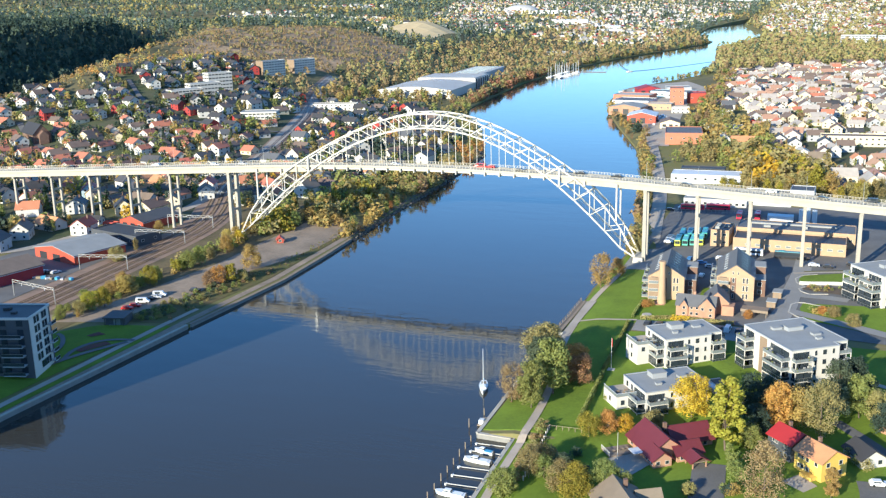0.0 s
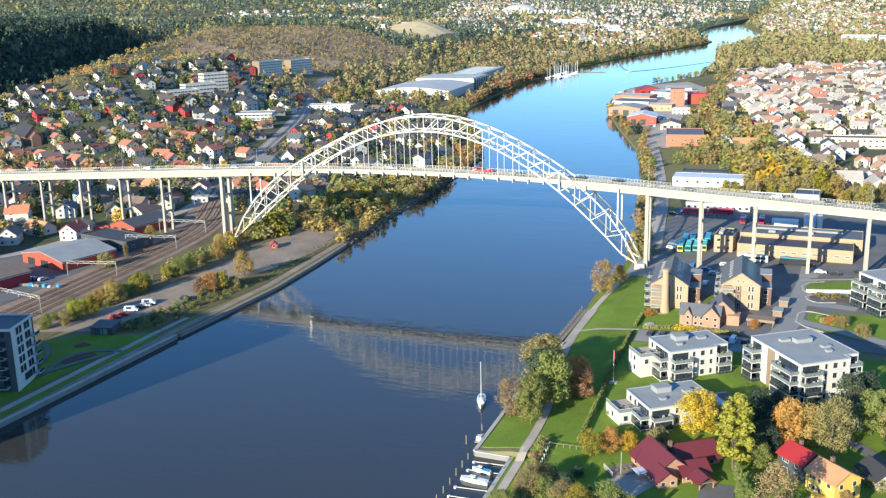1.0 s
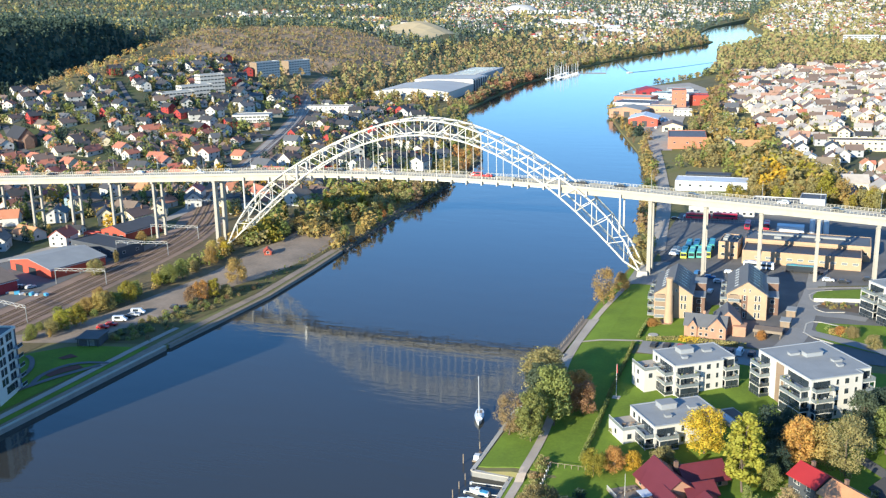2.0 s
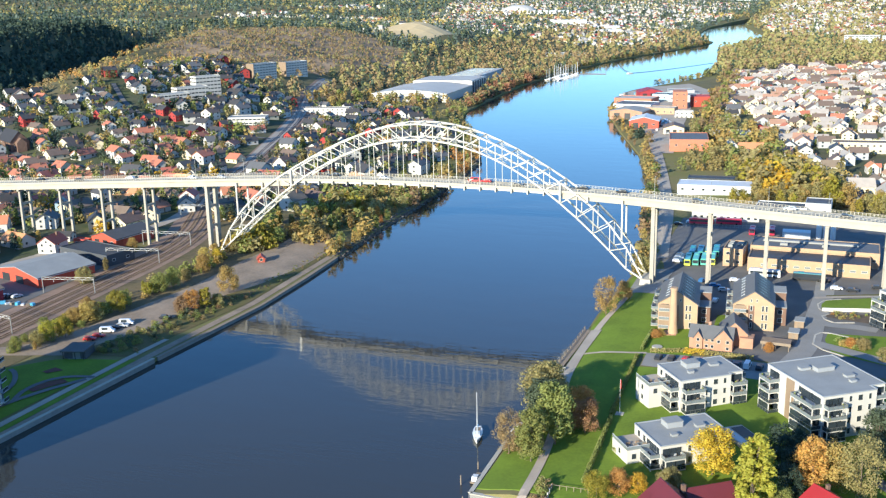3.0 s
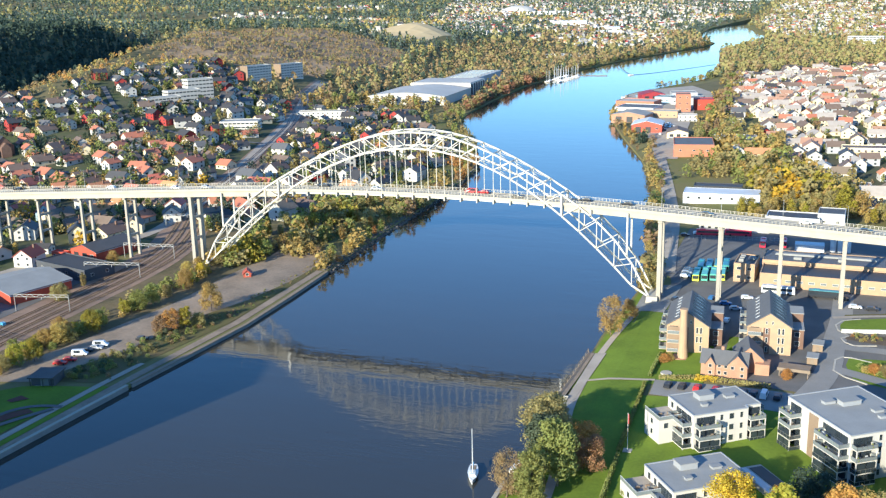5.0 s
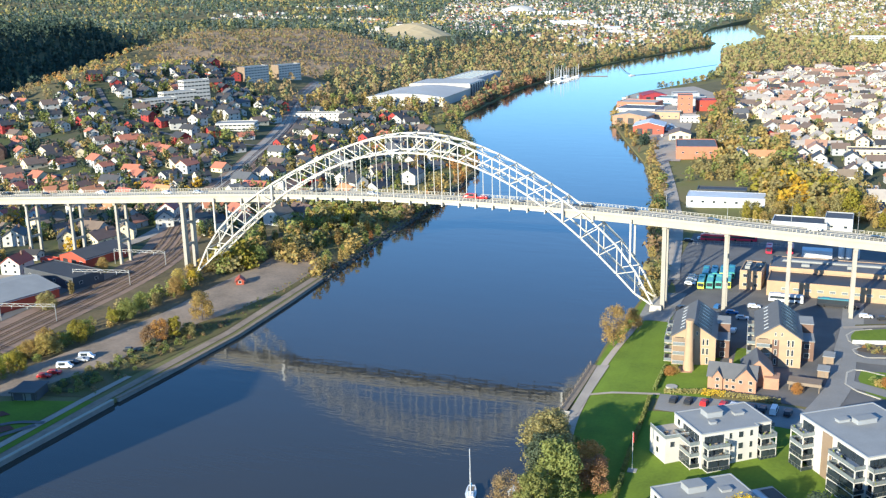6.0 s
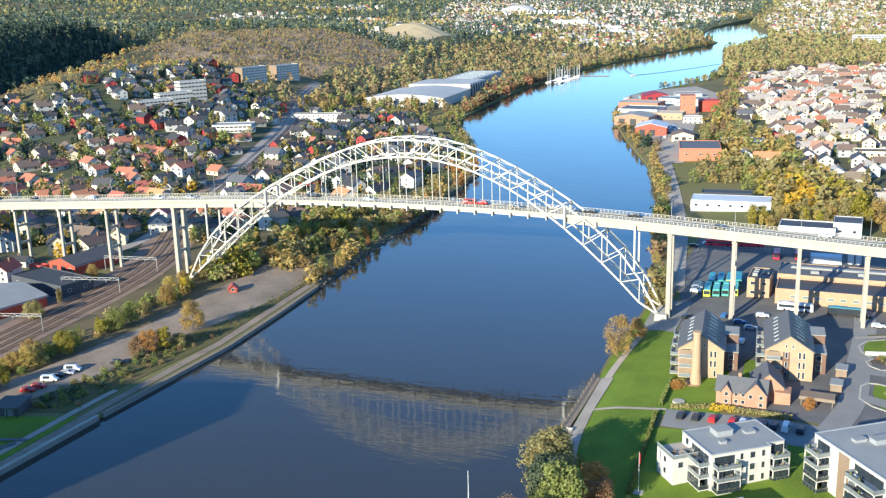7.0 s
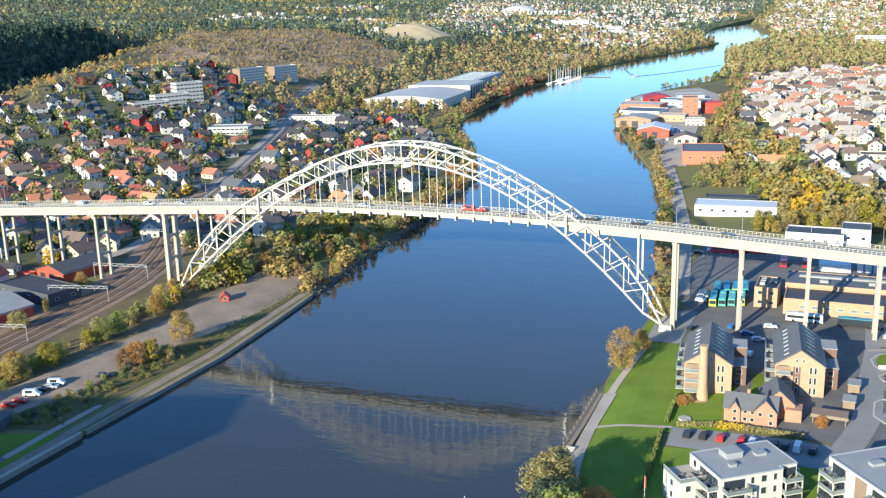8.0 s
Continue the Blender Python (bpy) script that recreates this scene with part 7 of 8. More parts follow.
metal_hall(0, 520, -8, 30, 24, 6.5, 9, "brick_red", "roof_grey", "brick shipyard hall with a grey roof")
flat_block("shipyard_hall", "white shipyard hall with a dark grey roof", "factory", 36, 30, 8, "white_metal", "slate", pose(-2, 566, 2.4, 0, 0, -8), 1, 6, 5)
flat_block("shipyard_hall", "low brick shipyard hall", "factory", 38, 26, 7, "brick_bright", "pale_roof", pose(-12, 624, 2.4, 0, 0, -8), 1, 6, 4)
flat_block("shipyard_hall", "tall red shipyard tower block", "factory", 13, 17, 16, "brick_bright", "brown_roof", pose(35, 590, 3.6, 0, 0, 10), 3, 2, 2)
flat_block("shipyard_hall", "red lower shipyard shed", "factory", 18, 16, 10, "red_wall", "red_roof", pose(52, 606, 3.6, 0, 0, 10), 1, 2, 2)
flat_block("shipyard_hall", "grey flat shipyard shed", "factory", 30, 24, 7, "grey_wall", "roof_grey", pose(32, 650, 3.4, 0, 0, 0), 1, 4, 3)
metal_hall(-10, 690, 20, 24, 22, 6, 9, "red_wall", "red_roof", "red roofed boathouse at the point")
flat_block("shipyard_hall", "grey shed at the point", "factory", 26, 22, 6, "grey_wall", "roof_grey", pose(20, 712, 3.0, 0, 0, 14), 1, 4, 3)
flat_block("brick_hall", "orange brick factory with a flat grey roof", "factory", 27, 36, 8.0, "brick_bright", "slate", pose(73, 350, 3.4, 0, 0, 8), 1, 3, 3)
flat_block("brick_hall", "low white annex of the brick factory", "factory", 30, 16, 5.5, "white_metal", "roof_grey", pose(98, 395, 3.8, 0, 0, 8), 1, 5, 2)
area("asphalt_lot", [(56, 322), (30, 420), (5, 500), (-20, 640)], [(66, 322), (58, 420), (48, 560), (34, 740)], "paving", "pale yard of the shipyard", "yard", 0.3, across=8)
area("asphalt_lot", [(-40, 662), (-43, 745), (-33, 790)], [(56, 662), (44, 760), (14, 838)], "paving", "pale open yard on the shipyard point", "yard", 0.3, across=10)
make_house(9, 10, 5, 8.4, "white_wall", "pale_roof", "white wooden house behind the factory", at=pose(104, 331, ground_z(104, 331), 0, 0, 12))
make_house(9, 17, 3.4, 6.6, "cream_wall", "orange_roof", "long cream house with an orange tiled roof", at=pose(117, 334, ground_z(117, 334), 0, 0, 95))
flat_block("shipyard_hall", "long shipyard hall with a pale flat roof", "factory", 48, 16, 7, "brick_yellow", "pale_roof", pose(14, 545, 2.4, 0, 0, -4), 1, 8, 2)
flat_block("shipyard_hall", "low white shipyard office", "office", 16, 10, 6, "white_wall", "pale_roof", pose(48, 520, 3.0, 0, 0, 8), 2, 4, 2)
flat_block("shipyard_hall", "blue-grey shipyard workshop with a dark roof", "factory", 20, 18, 7, "blue_wall", "dark_roof", pose(10, 660, 2.8, 0, 0, -6), 1, 4, 3)
metal_hall(52, 425, 8, 16, 20, 4.5, 7.0, "cream_wall", "brown_roof", "cream workshop with a brown roof beside the yard")
for i in range(30):
    rng = random.Random(2950 + i)
    y = rng.uniform(520, 760)
    bx = thing("crate", "stacked crate on the shipyard quay", "crate", pose(bank(RIGHT, y) + rng.uniform(4, 26), y, 2.6, 0, 0, rng.uniform(0, 90)), "shipyard crates")
    part("box", Shape().box(0, 0, 0, rng.uniform(2, 6), 2.4, rng.uniform(1.6, 3.2)), rng.choice(["white_metal", "blue_cover", "rust", "orange_paint", "concrete_dark"]), bx)
for i in range(24):
    rng = random.Random(3000 + i)
    f = rng.random()
    car(rng.uniform(44, 58) - 26 * f, 400 + 130 * f, rng.choice([0.1, 1.6]), rng.choice(["car_white", "car_dark", "car_silver", "car_blue"]))
for i in range(3):
    flat_block("housing_slab", "distant grey housing slab beyond the wood", "apartment block", 60, 14, 16, "grey_wall", "roof_grey", pose(225 + 62 * i, 1590 - 25 * i, 6, 0, 0, -8), 4, 10, 3, band=True)
dome = thing("sports_dome", "distant white domed sports hall", "hall", pose(-780, 2840, ground_z(-780, 2840) - 2))
ds = Shape()
for i in range(8):
    a0, a1 = i * math.pi / 16, (i + 1) * math.pi / 16
    for j in range(20):
        b0, b1 = j * math.pi / 10, (j + 1) * math.pi / 10
        ds.add([(58 * math.cos(a) * math.cos(b), 58 * math.cos(a) * math.sin(b), 24 * math.sin(a)) for a, b in ((a0, b0), (a0, b1), (a1, b1), (a1, b0))], [(0, 1, 2, 3)])
part("shell", ds, "white_wall", dome)
for x, y, w, d in ((-640, 2740, 120, 50), (-480, 2300, 90, 60), (-360, 2180, 70, 60), (-320, 2020, 60, 40)):
    flat_block("factory_hall", "distant white industrial hall", "factory", w, d, 10, "white_metal", "white_metal", pose(x, y, ground_z(x, y) - 1, 0, 0, 10), 1, 4, 3)


# ---- marina ----
def yacht(x, y, turn, k):
    m = pose(x, y, 0.05, 0, 0, turn) @ Matrix.Diagonal((k, k, k, 1))
    if "yacht" in PROTO:
        return copy_thing(PROTO["yacht"], m)
    b = thing("yacht", "white yacht moored in the marina", "boat", m, "marina yachts")
    part("hull", Shape().add([(-5, -1.3, 1), (-5, 1.3, 1), (0, 1.6, 1), (0, -1.6, 1), (5.5, 0, 1.2), (-4.6, -0.6, -0.3), (-4.6, 0.6, -0.3), (4, 0, -0.3)],
                             [(0, 3, 2, 1), (3, 4, 2), (0, 1, 6, 5), (5, 6, 7), (1, 2, 6), (2, 7, 6), (2, 4, 7), (0, 5, 3), (3, 5, 7), (3, 7, 4)]), "boat_white", b)
    part("cabin", Shape().box(0.3, 0, 1.0, 4, 1.8, 0.7, taper=0.8), "boat_white", b)
    part("mast", Shape().tube((0.8, 0, 1), (0.8, 0, 15), 0.22, 0.16, 6), "white_metal", b)
    PROTO["yacht"] = b
    return b


for i in range(26):
    rng = random.Random(3100 + i)
    y = 905 + 8.0 * (i // 2)
    yacht(bank(LEFT, y) + 10 + 16 * (i % 2) + rng.uniform(-2, 2), y, rng.uniform(-10, 190), rng.uniform(0.9, 1.25))
pier = thing("marina_pier", "long grey floating marina pier", "pier")
part("deck", Shape().box(-176, 960, 0.2, 3, 115, 0.5).box(-150, 1005, 0.2, 60, 3, 0.5), "wood", pier)
motor_boat(-90, 1019, 222, 9, "white motor boat under way on the river")


def boat_wake():
    """Two low ridges of water that spread behind the boat."""
    s = Shape()
    for line in (((-86, 1023), (-66, 1052), (-35, 1117), (3, 1212)), ((-91, 1025), (-104, 1060), (-122, 1120), (-138, 1185))):
        for p, q in zip(line, line[1:]):
            d = Vector((q[0] - p[0], q[1] - p[1], 0)).normalized()
            n = Vector((-d.y, d.x, 0))
            a, b = Vector((*p, 0.0)), Vector((*q, 0.0))
            up = Vector((0, 0, 0.5))
            s.add([a - n * 2.4, b - n * 2.4, b + up, a + up, a + n * 2.4, b + n * 2.4], [(0, 1, 2, 3), (3, 2, 5, 4)])
    return tagged(part("boat_wake", s, "water"), "low spreading wake of water behind the boat", "wake", kind="structure")


boat_wake()

# ---- houses of the two towns ----
WALLS = ["white_wall"] * 8 + ["grey_wall", "cream_wall", "cream_wall", "red_wall"]


HOME_SIZE = {}


def proto_house(i, reds):
    rng = random.Random(4000 + i)
    wall = rng.choice(WALLS)
    roof = rng.choice(["red_roof", "orange_roof", "orange_roof", "brown_roof"] if reds else ["dark_roof", "brown_roof", "dark_roof", "dark_roof", "slate"] if i < 30 else ["pale_roof", "orange_roof", "pale_roof", "brown_roof", "pale_roof", "terracotta_roof"])
    w, d, e = rng.uniform(8, 10.5), rng.uniform(9.5, 14), rng.choice([2.9, 4.9, 5.2])
    h = make_house(w, d, e, e + w * rng.uniform(0.26, 0.42), wall, roof, f"{wall.split('_')[0]} wooden house with a {roof.split('_')[0]} gabled roof", True, 1, rng.random() < 0.35, at=pose(-200 - 14 * i, -330 if reds else -360, 2.5))
    HOME_SIZE[h.name] = (w, d, e, h.children[1].bound_box[1][2] - 0.28, wall, roof)
    return h


HOMES = {True: [proto_house(i, True) for i in range(5)], False: [proto_house(20 + i, False) for i in range(10)], "east": [proto_house(30 + i, False) for i in range(9)]}
BLOCKED = [(-394, 388, 22), (-397, 428, 22), (-408, 468, 22), (-428, 612, 28), (-424, 672, 28), (-300, 364, 28), (-256, 660, 66), (-254, 742, 50), (-418, 212, 20), (-285, 478, 24), (192, 345, 24), (73, 350, 26), (98, 395, 18), (104, 331, 11), (117, 334, 13), (107, 188, 26), (-176, -22, 12), (-201, -38, 12)]


def near_line(x, y, line, d):
    for (x0, y0), (x1, y1) in zip(line, line[1:]):
        l2 = (x1 - x0) ** 2 + (y1 - y0) ** 2
        t = min(1, max(0, ((x - x0) * (x1 - x0) + (y - y0) * (y1 - y0)) / l2))
        if math.hypot(x - x0 - t * (x1 - x0), y - y0 - t * (y1 - y0)) < d:
            return True
    return False


STREETS = [[(-186, 150), (-200, 180), (-243, 298), (-280, 406), (-330, 520), (-377, 629), (-405, 730)], [(-197, 190), (-250, 195), (-330, 170), (-400, 190), (-470, 250)], [(-250, 310), (-320, 300), (-400, 330), (-470, 400)], RAIL,
           [(-186, -66), (-178, -45), (-174, -15), (-165, 18), (-158, 40), (-168, 80), (-185, 140), (-197, 180)]]


def settle(poly, turn, facing, sx, sy, seed, red_part, keep, clear=9):
    rng = random.Random(seed)
    c, s = math.cos(turn), math.sin(turn)
    cx, cy = sum(p[0] for p in poly) / len(poly), sum(p[1] for p in poly) / len(poly)
    placed = []
    for i in range(-70, 70):
        for j in range(-70, 70):
            u, v = i * sx + rng.uniform(-4, 4) + (sx / 2 if j % 2 else 0), j * sy + rng.uniform(-3, 3)
            x, y = cx + c * u - s * v, cy + s * u + c * v
            if not inside(x, y, poly) or rng.random() > keep:
                continue
            if any(math.hypot(x - a, y - b) < r for a, b, r in BLOCKED) or any(near_line(x, y, l, clear) for l in STREETS) or abs(y - 4.7) < 14:
                continue
            if not bank(RIGHT, y) + 18 < x and not x < bank(LEFT, y) - 18:
                continue
            if any(math.hypot(x - a, y - b) < 13 for a, b, *_ in ((-186, 22, 0), (-170, 45, 0), (-166, 72, 0), (-178, 92, 0), (-216, 20, 0), (-236, 5, 0), (-208, 70, 0), (-240, 60, 0), (-196, 118, 0))):
                continue
            home = rng.choice(HOMES["east"] if x > 0 and rng.random() < 0.8 else HOMES[rng.random() < red_part(x, y)])
            k = rng.uniform(0.86, 1.16) if x < 0 else rng.uniform(0.78, 1.08)
            placed.append((x, y, facing + rng.choice([0, 90]) + rng.gauss(0, 14 if x < 0 else 8), k, home))
    return placed


west = settle(WEST_TOWN, 0.34, -20, 20.5, 17.5, 71, lambda x, y: 0.8 if y < 175 or y < 275 and x < -230 else 0.10, 0.84)
east = settle(EAST_TOWN, 0.22, 12.6, 20.0, 16.5, 72, lambda x, y: 0.36, 0.84)
everyone = sorted(west + east, key=lambda q: math.hypot(q[0] - 165, q[1] + 415))
for x, y, turn, k, home in everyone[:150]:
    copy_thing(home, pose(x, y, ground_z(x, y) + 0.2, 0, 0, turn) @ Matrix.Diagonal((k, k, k, 1)))


def more_homes(rest):
    """The rows of houses too far off to pick apart, in one mesh with walls, roofs, windows and chimneys."""
    kinds = ["white_wall", "grey_wall", "cream_wall", "red_wall", "blue_wall", "dark_roof", "brown_roof", "orange_roof", "red_roof", "roof_grey", "slate", "pale_roof", "terracotta_roof", "glass_dark", "brick_dark"]
    v, f, idx = [], [], []
    for x, y, turn, k, home in rest:
        w, d, e, _, wall, roof = HOME_SIZE[home.name]
        r = e + 0.33 * w
        c, s, z = math.cos(radians(turn)), math.sin(radians(turn)), ground_z(x, y)
        pieces = [(gable(Shape(), w, d, -1.5, e, r), wall), (roof_slopes(Shape(), w, d, e, r), roof), (Shape().box(w * 0.14, d * 0.18, r * 0.8, 0.9, 0.9, r * 0.2 + 1), "brick_dark")]
        panes = Shape()
        for zz in ((1.6, 4.2) if e > 4 else (1.5,)):
            for a in (-0.25, 0.25):
                panes.box(a * w, -d / 2, zz - 0.6, 1.3, 0.12, 1.2).box(w / 2, a * d, zz - 0.6, 0.12, 1.4, 1.2).box(-w / 2, a * d, zz - 0.6, 0.12, 1.4, 1.2).box(a * w, d / 2, zz - 0.6, 1.3, 0.12, 1.2)
        pieces.append((panes, "glass_dark"))
        for sh, m in pieces:
            n = len(v)
            v.extend((x + k * (c * p[0] - s * p[1]), y + k * (s * p[0] + c * p[1]), z + k * p[2]) for p in sh.v)
            f.extend(tuple(n + i for i in q) for q in sh.f)
            idx.extend([kinds.index(m)] * len(sh.f))
    me = bpy.data.meshes.new("town_houses")
    me.from_pydata(v, [], f)
    for q in kinds:
        me.materials.append(M[q])
    me.polygons.foreach_set("material_index", idx)
    me.update()
    return tagged(new("town_houses", me), "rows of white wooden houses with dark and red roofs", "houses", kind="stuff")


more_homes(everyone[150:])
for i, (x, y, *_) in enumerate(west + east):
    rng = random.Random(5000 + i)
    for _ in range(rng.choice([4, 5, 6]) if x < 0 else rng.choice([2, 3, 4])):
        dx, dy = rng.uniform(-11, 11), rng.choice([-8.5, 8.5]) + rng.uniform(-2.5, 2.5)
        if not any(near_line(x + dx, y + dy, l, 6) for l in STREETS):
            tree(x + dx, y + dy, rng.uniform(3.5, 10.5) if x < 0 else rng.uniform(2.5, 6.5), rng.choice(["round", "bush", "slim", "conifer", "round"]), rng.choice(["leaf_olive", "leaf_gold", "leaf_green", "leaf_green", "needle_dark", "needle_dark", "needle_green"] if x < 0 else ["leaf_olive", "leaf_gold", "leaf_green", "leaf_green", "leaf_brown"]), 0 if y > 420 else 1, i % 3, i, where="between the houses")

# ---- trees in belts ----
for i in range(120):   # east: the tall belt beside the warehouse
    rng = random.Random(5600 + i)
    t = rng.random()
    x, y = 126 + 48 * t + rng.gauss(0, 7), 232 - 62 * t + rng.gauss(0, 20)
    if y < 150 or (abs(x - 107) < 24 and abs(y - 190) < 14):
        continue
    bright = 128 < x < 148 and y < 215
    tree(x, y, rng.uniform(9, 17), rng.choice(["round", "slim", "round"]), "leaf_yellow" if bright and rng.random() < 0.45 else rng.choice(["leaf_olive", "leaf_gold", "leaf_lime", "leaf_olive"]), 1, i % 3, i, where="beside the warehouse")
for i in range(60):    # east: the low belt along the bridge
    rng = random.Random(5700 + i)
    x, y = rng.uniform(118, 205), rng.uniform(143, 172)
    tree(x, y, rng.uniform(6, 12), rng.choice(["round", "round", "slim"]), rng.choice(["leaf_olive", "leaf_lime", "leaf_olive", "leaf_gold"]), 1, i % 3, i, where="along the bridge")
for i in range(110):   # east: between the factory and the houses
    rng = random.Random(5800 + i)
    t = rng.random()
    x, y = 88 + 50 * rng.random() - 10 * t, 236 + 190 * t + rng.gauss(0, 8)
    if any(math.hypot(x - a, y - b) < r - 4 for a, b, r in BLOCKED):
        continue
    tree(x + 14 * (1 - t), y, rng.uniform(6, 13), rng.choice(["round", "bush", "round"]), rng.choice(["leaf_olive", "leaf_green", "leaf_olive", "leaf_gold"]), 1, i % 3, i, where="behind the factory")
for i in range(90):    # east: along the shipyard
    rng = random.Random(5950 + i)
    t = rng.random()
    tree(72 - 14 * t + rng.gauss(0, 6), 480 + 440 * t, rng.uniform(7, 13), "round", rng.choice(["leaf_olive", "leaf_gold", "leaf_green", "leaf_brown"]), 0, i % 3, i, where="above the shipyard")
for i in range(80):    # east: behind the white warehouse and along the bank road
    rng = random.Random(6000 + i)
    if i < 55:
        x, y = rng.uniform(80, 128), rng.uniform(252, 322)
    else:
        y = rng.uniform(150, 330)
        x = bank(RIGHT, y) + rng.uniform(1, 5)
    tree(x, y, rng.uniform(5, 10) if i < 55 else rng.uniform(2.5, 6), rng.choice(["round", "round", "bush"]), rng.choice(["leaf_olive", "leaf_green", "leaf_olive", "leaf_gold"]), 1, i % 3, i, where="beside the bank road")
for i in range(60):    # east: between the yard and the town
    rng = random.Random(6200 + i)
    x, y = rng.uniform(72, 108), rng.uniform(372, 500)
    if not any(math.hypot(x - a, y - b) < r - 4 for a, b, r in BLOCKED):
        tree(x - 0.1 * (y - 372), y, rng.uniform(6, 12), "round", rng.choice(["leaf_olive", "leaf_brown", "leaf_green", "leaf_gold"]), 0, i % 3, i, where="above the yard")
for i in range(150):   # west: fields between the town and the factory
    rng = random.Random(6250 + i)
    x, y = rng.uniform(-345, -165), rng.uniform(400, 620)
    if not inside(x, y, WEST_TOWN) and x < bank(LEFT, y) - 6 and not any(math.hypot(x - a, y - b) < r - 3 for a, b, r in BLOCKED):
        tree(x, y, rng.uniform(6, 13), rng.choice(["round", "round", "slim"]), rng.choice(["leaf_olive", "leaf_brown", "leaf_green", "leaf_gold", "leaf_olive"]), 0, i % 3, i, where="before the factory")
for i in range(60):    # west: south of the factory hall
    rng = random.Random(6100 + i)
    tree(rng.uniform(-330, -215), rng.uniform(520, 612), rng.uniform(7, 14), rng.choice(["round", "slim"]), rng.choice(["leaf_gold", "leaf_olive", "leaf_brown", "leaf_olive", "leaf_green"]), 0, i % 3, i, where="before the factory")

for i in range(130):   # rust-red bushes between the factory and the river
    rng = random.Random(6950 + i)
    y = rng.uniform(590, 930)
    x = bank(LEFT, y) - rng.uniform(1, 26 if y > 700 else 12)
    tree(x, y, rng.uniform(5, 11), rng.choice(["round", "bush"]), rng.choice(["leaf_rust", "leaf_rust", "leaf_brown", "leaf_olive"]), 0, i % 3, i, where="below the factory")
for i in range(430):   # both river banks north of the bridge
    rng = random.Random(6300 + i)
    y = rng.uniform(330, 1750)
    west_side = rng.random() < 0.62
    if not west_side and 560 < y < 800:
        continue
    x = bank(LEFT, y) - abs(rng.gauss(2, 9)) - 1 if west_side else bank(RIGHT, y) + abs(rng.gauss(2, 7)) + 1
    tree(x, y, rng.uniform(4, 9.5), rng.choice(["round", "bush", "slim"]), rng.choice(["leaf_olive", "leaf_olive", "leaf_brown", "leaf_green", "leaf_gold", "needle_dark"]), 0, i % 3, i, where="on the river bank")
for i in range(150):   # gardens under and beside the bridge
    rng = random.Random(6800 + i)
    x, y = rng.uniform(-270, -128), rng.uniform(16, 190)
    if any(near_line(x, y, l, 8) for l in STREETS) or any(math.hypot(x - a[0], y - a[1]) < 8 for a in west):
        continue
    tree(x, y, rng.uniform(3, 9), rng.choice(["round", "bush", "slim"]), rng.choice(["leaf_olive", "leaf_gold", "leaf_green", "leaf_green", "needle_dark", "leaf_yellow"]), 1, i % 3, i, where="in the gardens")


# ---- woods ----
def suburb(x, y):
    """Whether a far place is built over."""
    xl, xr, patch = bank(LEFT, y), bank(RIGHT, y), rolling(x, y, 260, 9.0)
    if x > xr:
        return y > 1900 and patch > -0.22
    if y > 1250 and x > -640 - 0.30 * max(0.0, y - 1500):
        return xl - x > 95 - 40 * step(1700, 2300, y) and patch > (-0.05 if y < 1750 else -0.25)
    return patch > 0.14 and y > 1150


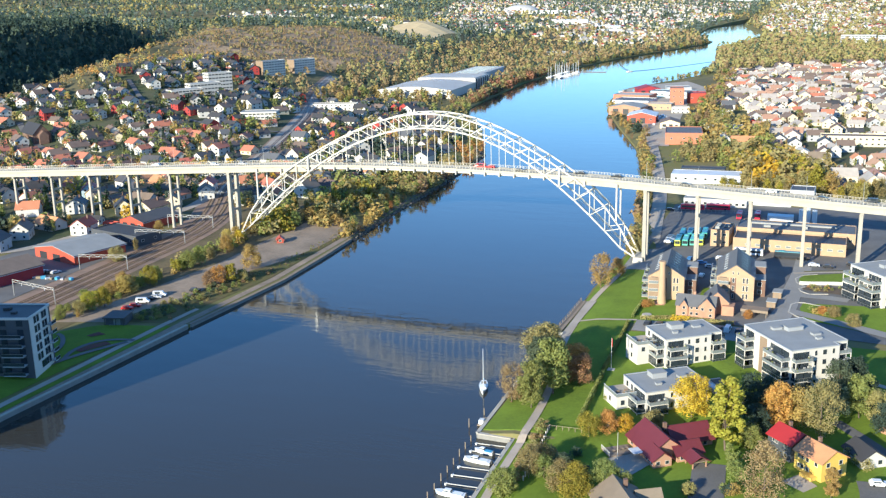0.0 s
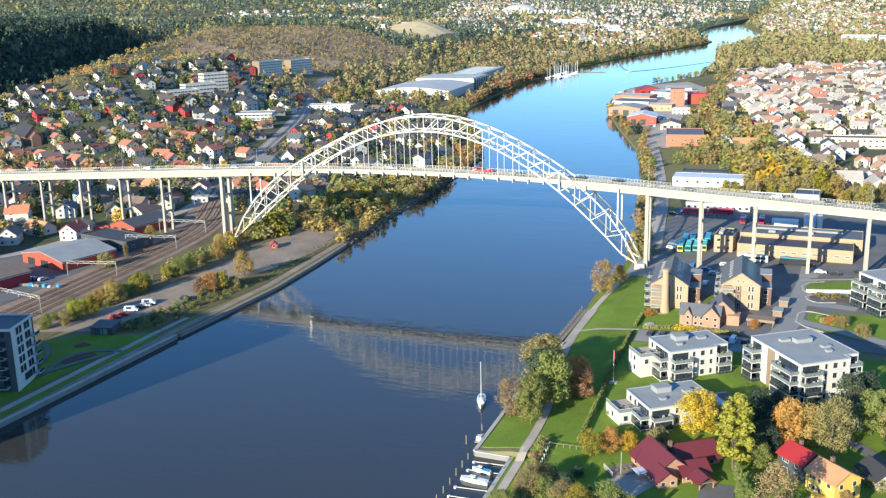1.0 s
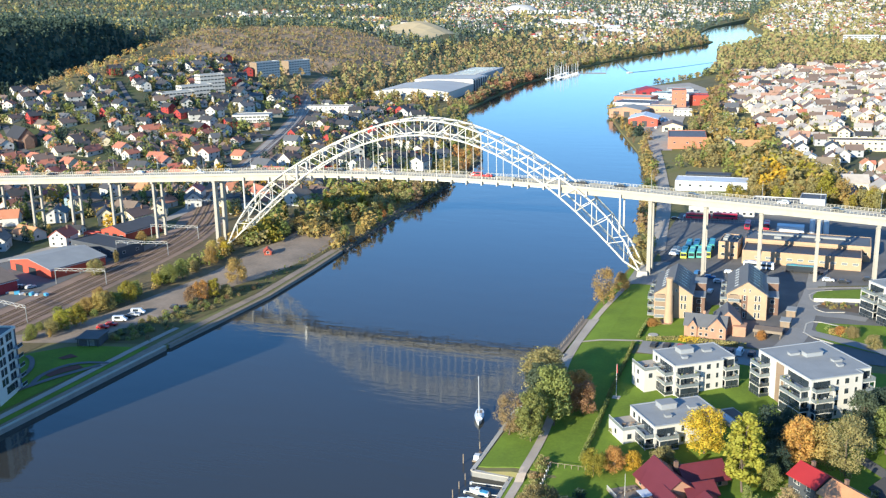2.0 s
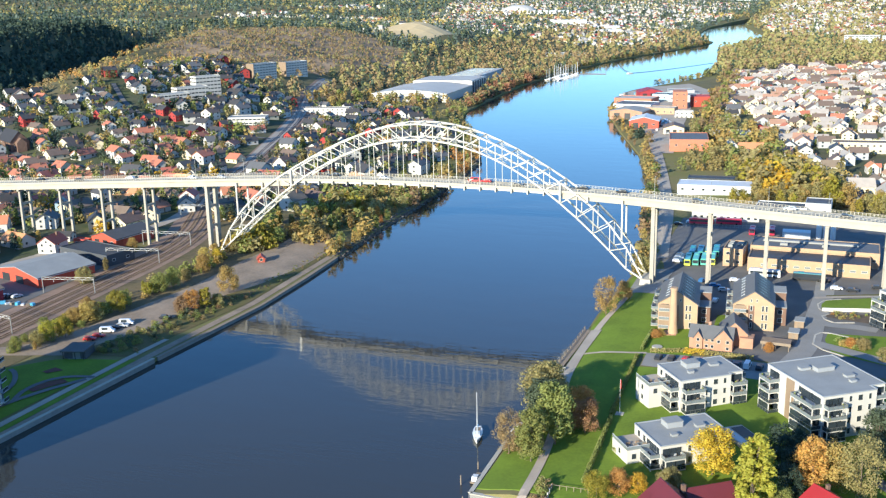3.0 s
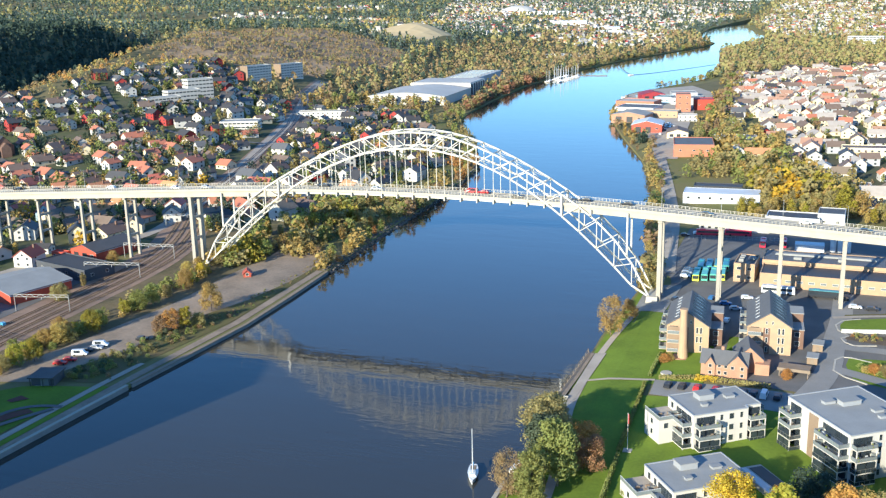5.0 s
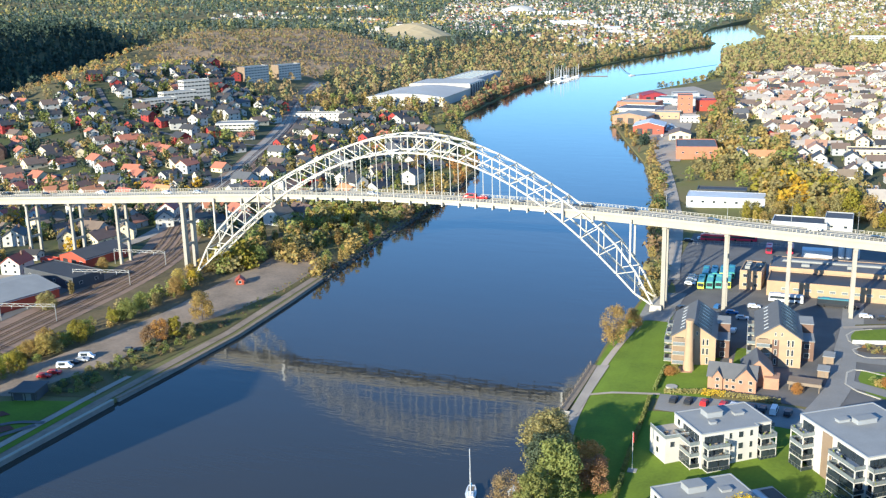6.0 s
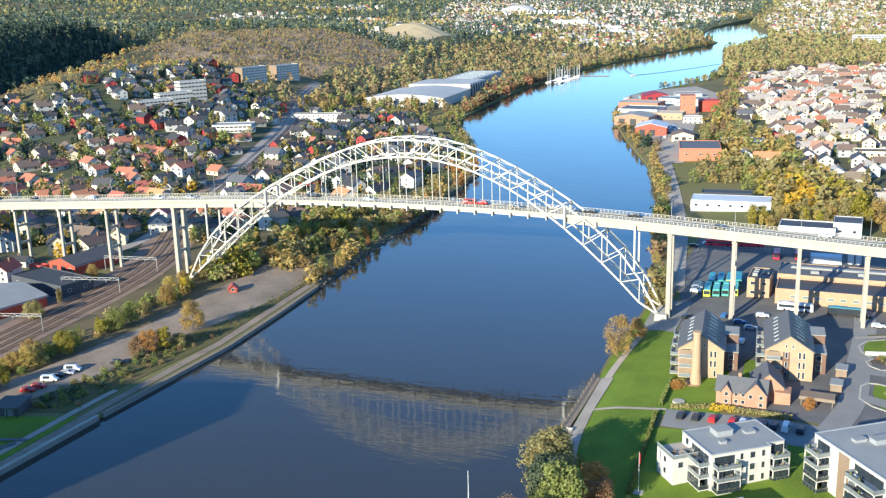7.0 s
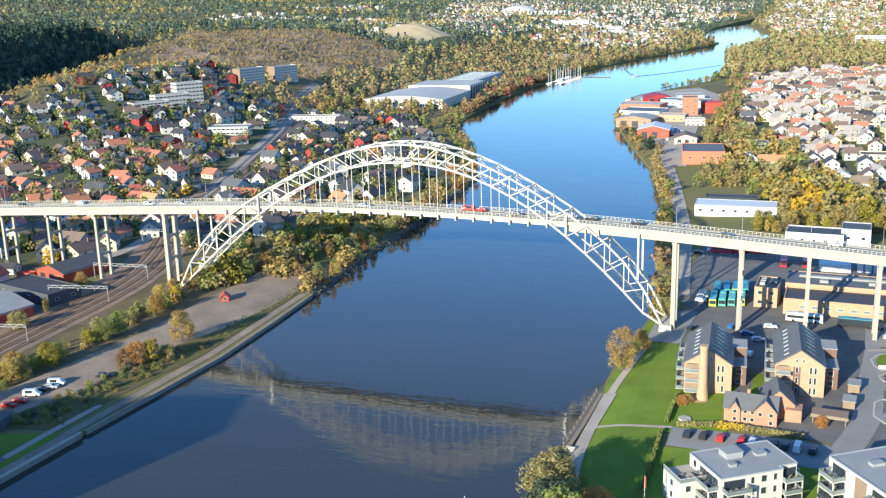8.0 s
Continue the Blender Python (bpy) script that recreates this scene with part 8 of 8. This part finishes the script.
def woods():
    """All the far woods in one mesh of leaf sprays, a surface for each sort of tree and one of hazed needles."""
    sorts = ["needle_dark", "needle_green", "leaf_olive", "leaf_gold", "leaf_brown", "leaf_orange", "leaf_green", "needle_haze"]
    rng = random.Random(77)
    v, f, idx = [], [], []
    eye, ahead = (165.0, -415.0), math.atan2(0.935, -0.354)

    def plant(x, y, h, sort, n, size):
        z = ground_z(x, y)
        con = sort in (0, 1, 7)
        for _ in range(n):
            t = rng.random()
            if con:
                r, zz = h * 0.24 * (1.05 - t), h * (0.12 + 0.85 * t)
            else:
                r, zz = h * 0.40 * math.sin(math.pi * (0.16 + 0.80 * t)), h * (0.15 + 0.80 * t)
            a = rng.uniform(0, 6.283)
            p = Vector((x + r * math.cos(a), y + r * math.sin(a), z + zz))
            nrm = Vector((math.cos(a) + rng.uniform(-.3, .3), math.sin(a) + rng.uniform(-.3, .3), 0.45 + rng.uniform(-.3, .4))).normalized()
            u = nrm.cross(Vector((0.1, 0.2, 1))).normalized()
            w = nrm.cross(u)
            s = size * h * rng.uniform(0.7, 1.25)
            k = len(v)
            v.extend((tuple(p - u * s), tuple(p - w * s * 0.8), tuple(p + u * s), tuple(p + w * s * 0.9)))
            f.append((k, k + 1, k + 2, k + 3))
            idx.append(sort)

    d = 560.0
    while d < 4950:
        gap = 10.0 if d < 1100 else 12.5 if d < 1900 else 17 if d < 3000 else 25
        span = 0.50
        steps = int(2 * span * d / gap)
        for i in range(steps):
            a = ahead - span + 2 * span * (i + rng.random()) / steps
            dd = d + rng.uniform(-gap / 2, gap / 2)
            x, y = eye[0] + dd * math.cos(a), eye[1] + dd * math.sin(a)
            xl, xr = bank(LEFT, y), bank(RIGHT, y)
            if xl - 4 < x < xr + 4 or y > 5000:
                continue
            if inside(x, y, WEST_TOWN) or inside(x, y, EAST_TOWN) or inside(x, y, SAND) or any(inside(x, y, q) for q in FIELDS):
                continue
            if any(math.hypot(x - p, y - q) < r for p, q, r in BLOCKED) or any(near_line(x, y, l, 9) for l in STREETS):
                continue
            if x > xr and y < 960 and x < 90 or (x > xr and y < 470) or (x < xl and y < 470 and x > -480) or (-306 < x < -205 and 600 < y < 780) or (abs(x + 268) < 32 and 640 < y < 960):
                continue
            if x < xl and x > -330 and y < 610:
                continue
            heath = inside(x, y, HEATH)
            built = suburb(x, y)
            if heath and rng.random() < 0.12 or built and rng.random() < 0.5:
                continue
            gully = (x + 590) * 0.94 + (y - 349) * 0.33
            if x < -440 and y < 800 and not heath and gully > 12:
                sort, h = rng.choice([2, 3, 4, 4, 5]), rng.uniform(4, 8.5)
            elif x < -505 and y < 900 and not heath:
                sort = rng.choice([0, 0, 0, 0, 1])
                h = rng.uniform(11, 17)
                plant(x + rng.uniform(-6, 6), y + rng.uniform(-6, 6), h * 0.8, 0, 14, 0.2)
            elif heath:
                sort, h = rng.choice([4, 4, 4, 2, 4, 1]), rng.uniform(1.8, 4.5)
                for _ in range(6):
                    plant(x + rng.uniform(-9, 9), y + rng.uniform(-9, 9), rng.uniform(1.4, 4.0), rng.choice([4, 4, 2, 4, 1, 4]), 10, 0.26)
            elif x > xr:
                sort, h = rng.choice([2, 2, 4, 2, 2, 4, 1]), rng.uniform(9, 15)
            elif x > -420 and y < 2200:
                sort, h = rng.choice([2, 4, 4, 2, 4, 1, 0]), rng.uniform(8, 14)
            else:
                near_colour = rolling(x, y, 330, 4.0)
                # sort 7: needles with the haze in their colour
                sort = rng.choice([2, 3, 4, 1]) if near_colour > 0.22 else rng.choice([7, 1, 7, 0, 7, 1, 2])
                h = rng.uniform(9, 15)
            if d > 1900:
                plant(x, y, h * (1.0 if d < 3000 else 1.25), sort, 8 if d < 2600 else 6, 0.24)
            elif d > 1100:
                plant(x, y, h * 0.95, sort, 18, 0.15)
            else:
                plant(x, y, h * 0.9, sort, 44, 0.095)
        d += gap
    me = bpy.data.meshes.new("woods")
    me.from_pydata(v, [], f)
    for s in sorts:
        me.materials.append(M[s])
    me.polygons.foreach_set("material_index", idx)
    me.update()
    return tagged(new("woods", me), "far autumn woods of spruce and golden broadleaf trees", "forest", kind="stuff")


def far_homes():
    """The small houses of the far suburbs."""
    rng = random.Random(78)
    kinds = ["white_wall", "dark_roof", "brown_roof", "orange_roof", "red_roof", "cream_wall", "pale_roof", "grey_wall"]
    v, f, idx = [], [], []
    for _ in range(10500):
        y = rng.uniform(1120, 4300)
        x = rng.uniform(-2300, 700)
        a = math.atan2(y + 415, x - 165)
        if not 1.42 < a < 2.42:
            continue
        xl, xr = bank(LEFT, y), bank(RIGHT, y)
        if xl - 40 < x < xr + 40 or inside(x, y, HEATH) or inside(x, y, SAND):
            continue
        if not suburb(x, y) or x < -1500:
            continue
        z, t = ground_z(x, y) - 0.5, rng.uniform(0, 3.14)
        big = rng.random() < 0.10
        w, d, e = (rng.uniform(16, 40), rng.uniform(12, 18), 7) if big else (rng.uniform(8, 11), rng.uniform(10, 14), rng.uniform(4, 6))
        r = e + (0.4 if big else 3.2)
        s = Shape()
        gable(s, w, d, 0, e, r)
        c, n = (math.cos(t), math.sin(t)), len(v)
        v.extend((x + c[0] * p[0] - c[1] * p[1], y + c[1] * p[0] + c[0] * p[1], z + p[2]) for p in s.v)
        roof = 0 if big else rng.choice([1, 2, 2, 3, 6, 6, 6, 4])
        wall = rng.choice([0, 0, 5, 7])
        for k, q in enumerate(s.f):
            f.append(tuple(n + i for i in q))
            idx.append(roof if k >= 5 else wall)
    me = bpy.data.meshes.new("far_houses")
    me.from_pydata(v, [], f)
    for s in kinds:
        me.materials.append(M[s])
    me.polygons.foreach_set("material_index", idx)
    me.update()
    return tagged(new("far_houses", me), "scattered white houses of the far suburbs", "houses", kind="stuff")


join_rest()
woods()
far_homes()

# ---- on the bridge ----
for i in range(14):
    x = -300 + 26.5 * i
    if not -62 < x < 68:
        street_lamp(x, 9.4, deck_z(x) + 0.1, 8.5, -1)
for i in range(8):
    x = 102 + 21.2 * i
    street_lamp(x, 0.3, deck_z(x) + 0.1, 8.5, 1)
for x, lane, c, v in ((-178, 0, "car_dark", False), (-150, 1, "car_white", False), (-112, 0, "car_white", False), (-96, 0, "car_silver", False), (-40, 1, "car_dark", False), (-14, 0, "car_silver", False), (46, 0, "car_dark", False),
                      (72, 1, "car_dark", False), (88, 1, "car_dark", False), (118, 0, "car_dark", False), (152, 1, "car_white", False), (172, 0, "car_dark", False), (190, 1, "car_dark", True), (-205, 1, "car_dark", False)):
    car(x, 3.1 if lane == 0 else 6.4, 0.0 if lane == 0 else math.pi, c, v, z=deck_z(x) + 0.05, where="driving on the bridge")
for x, v in ((26.0, True), (31.0, False)):
    car(x, 6.4, math.pi, "car_red", v, z=deck_z(x) + 0.05, where="driving on the bridge")
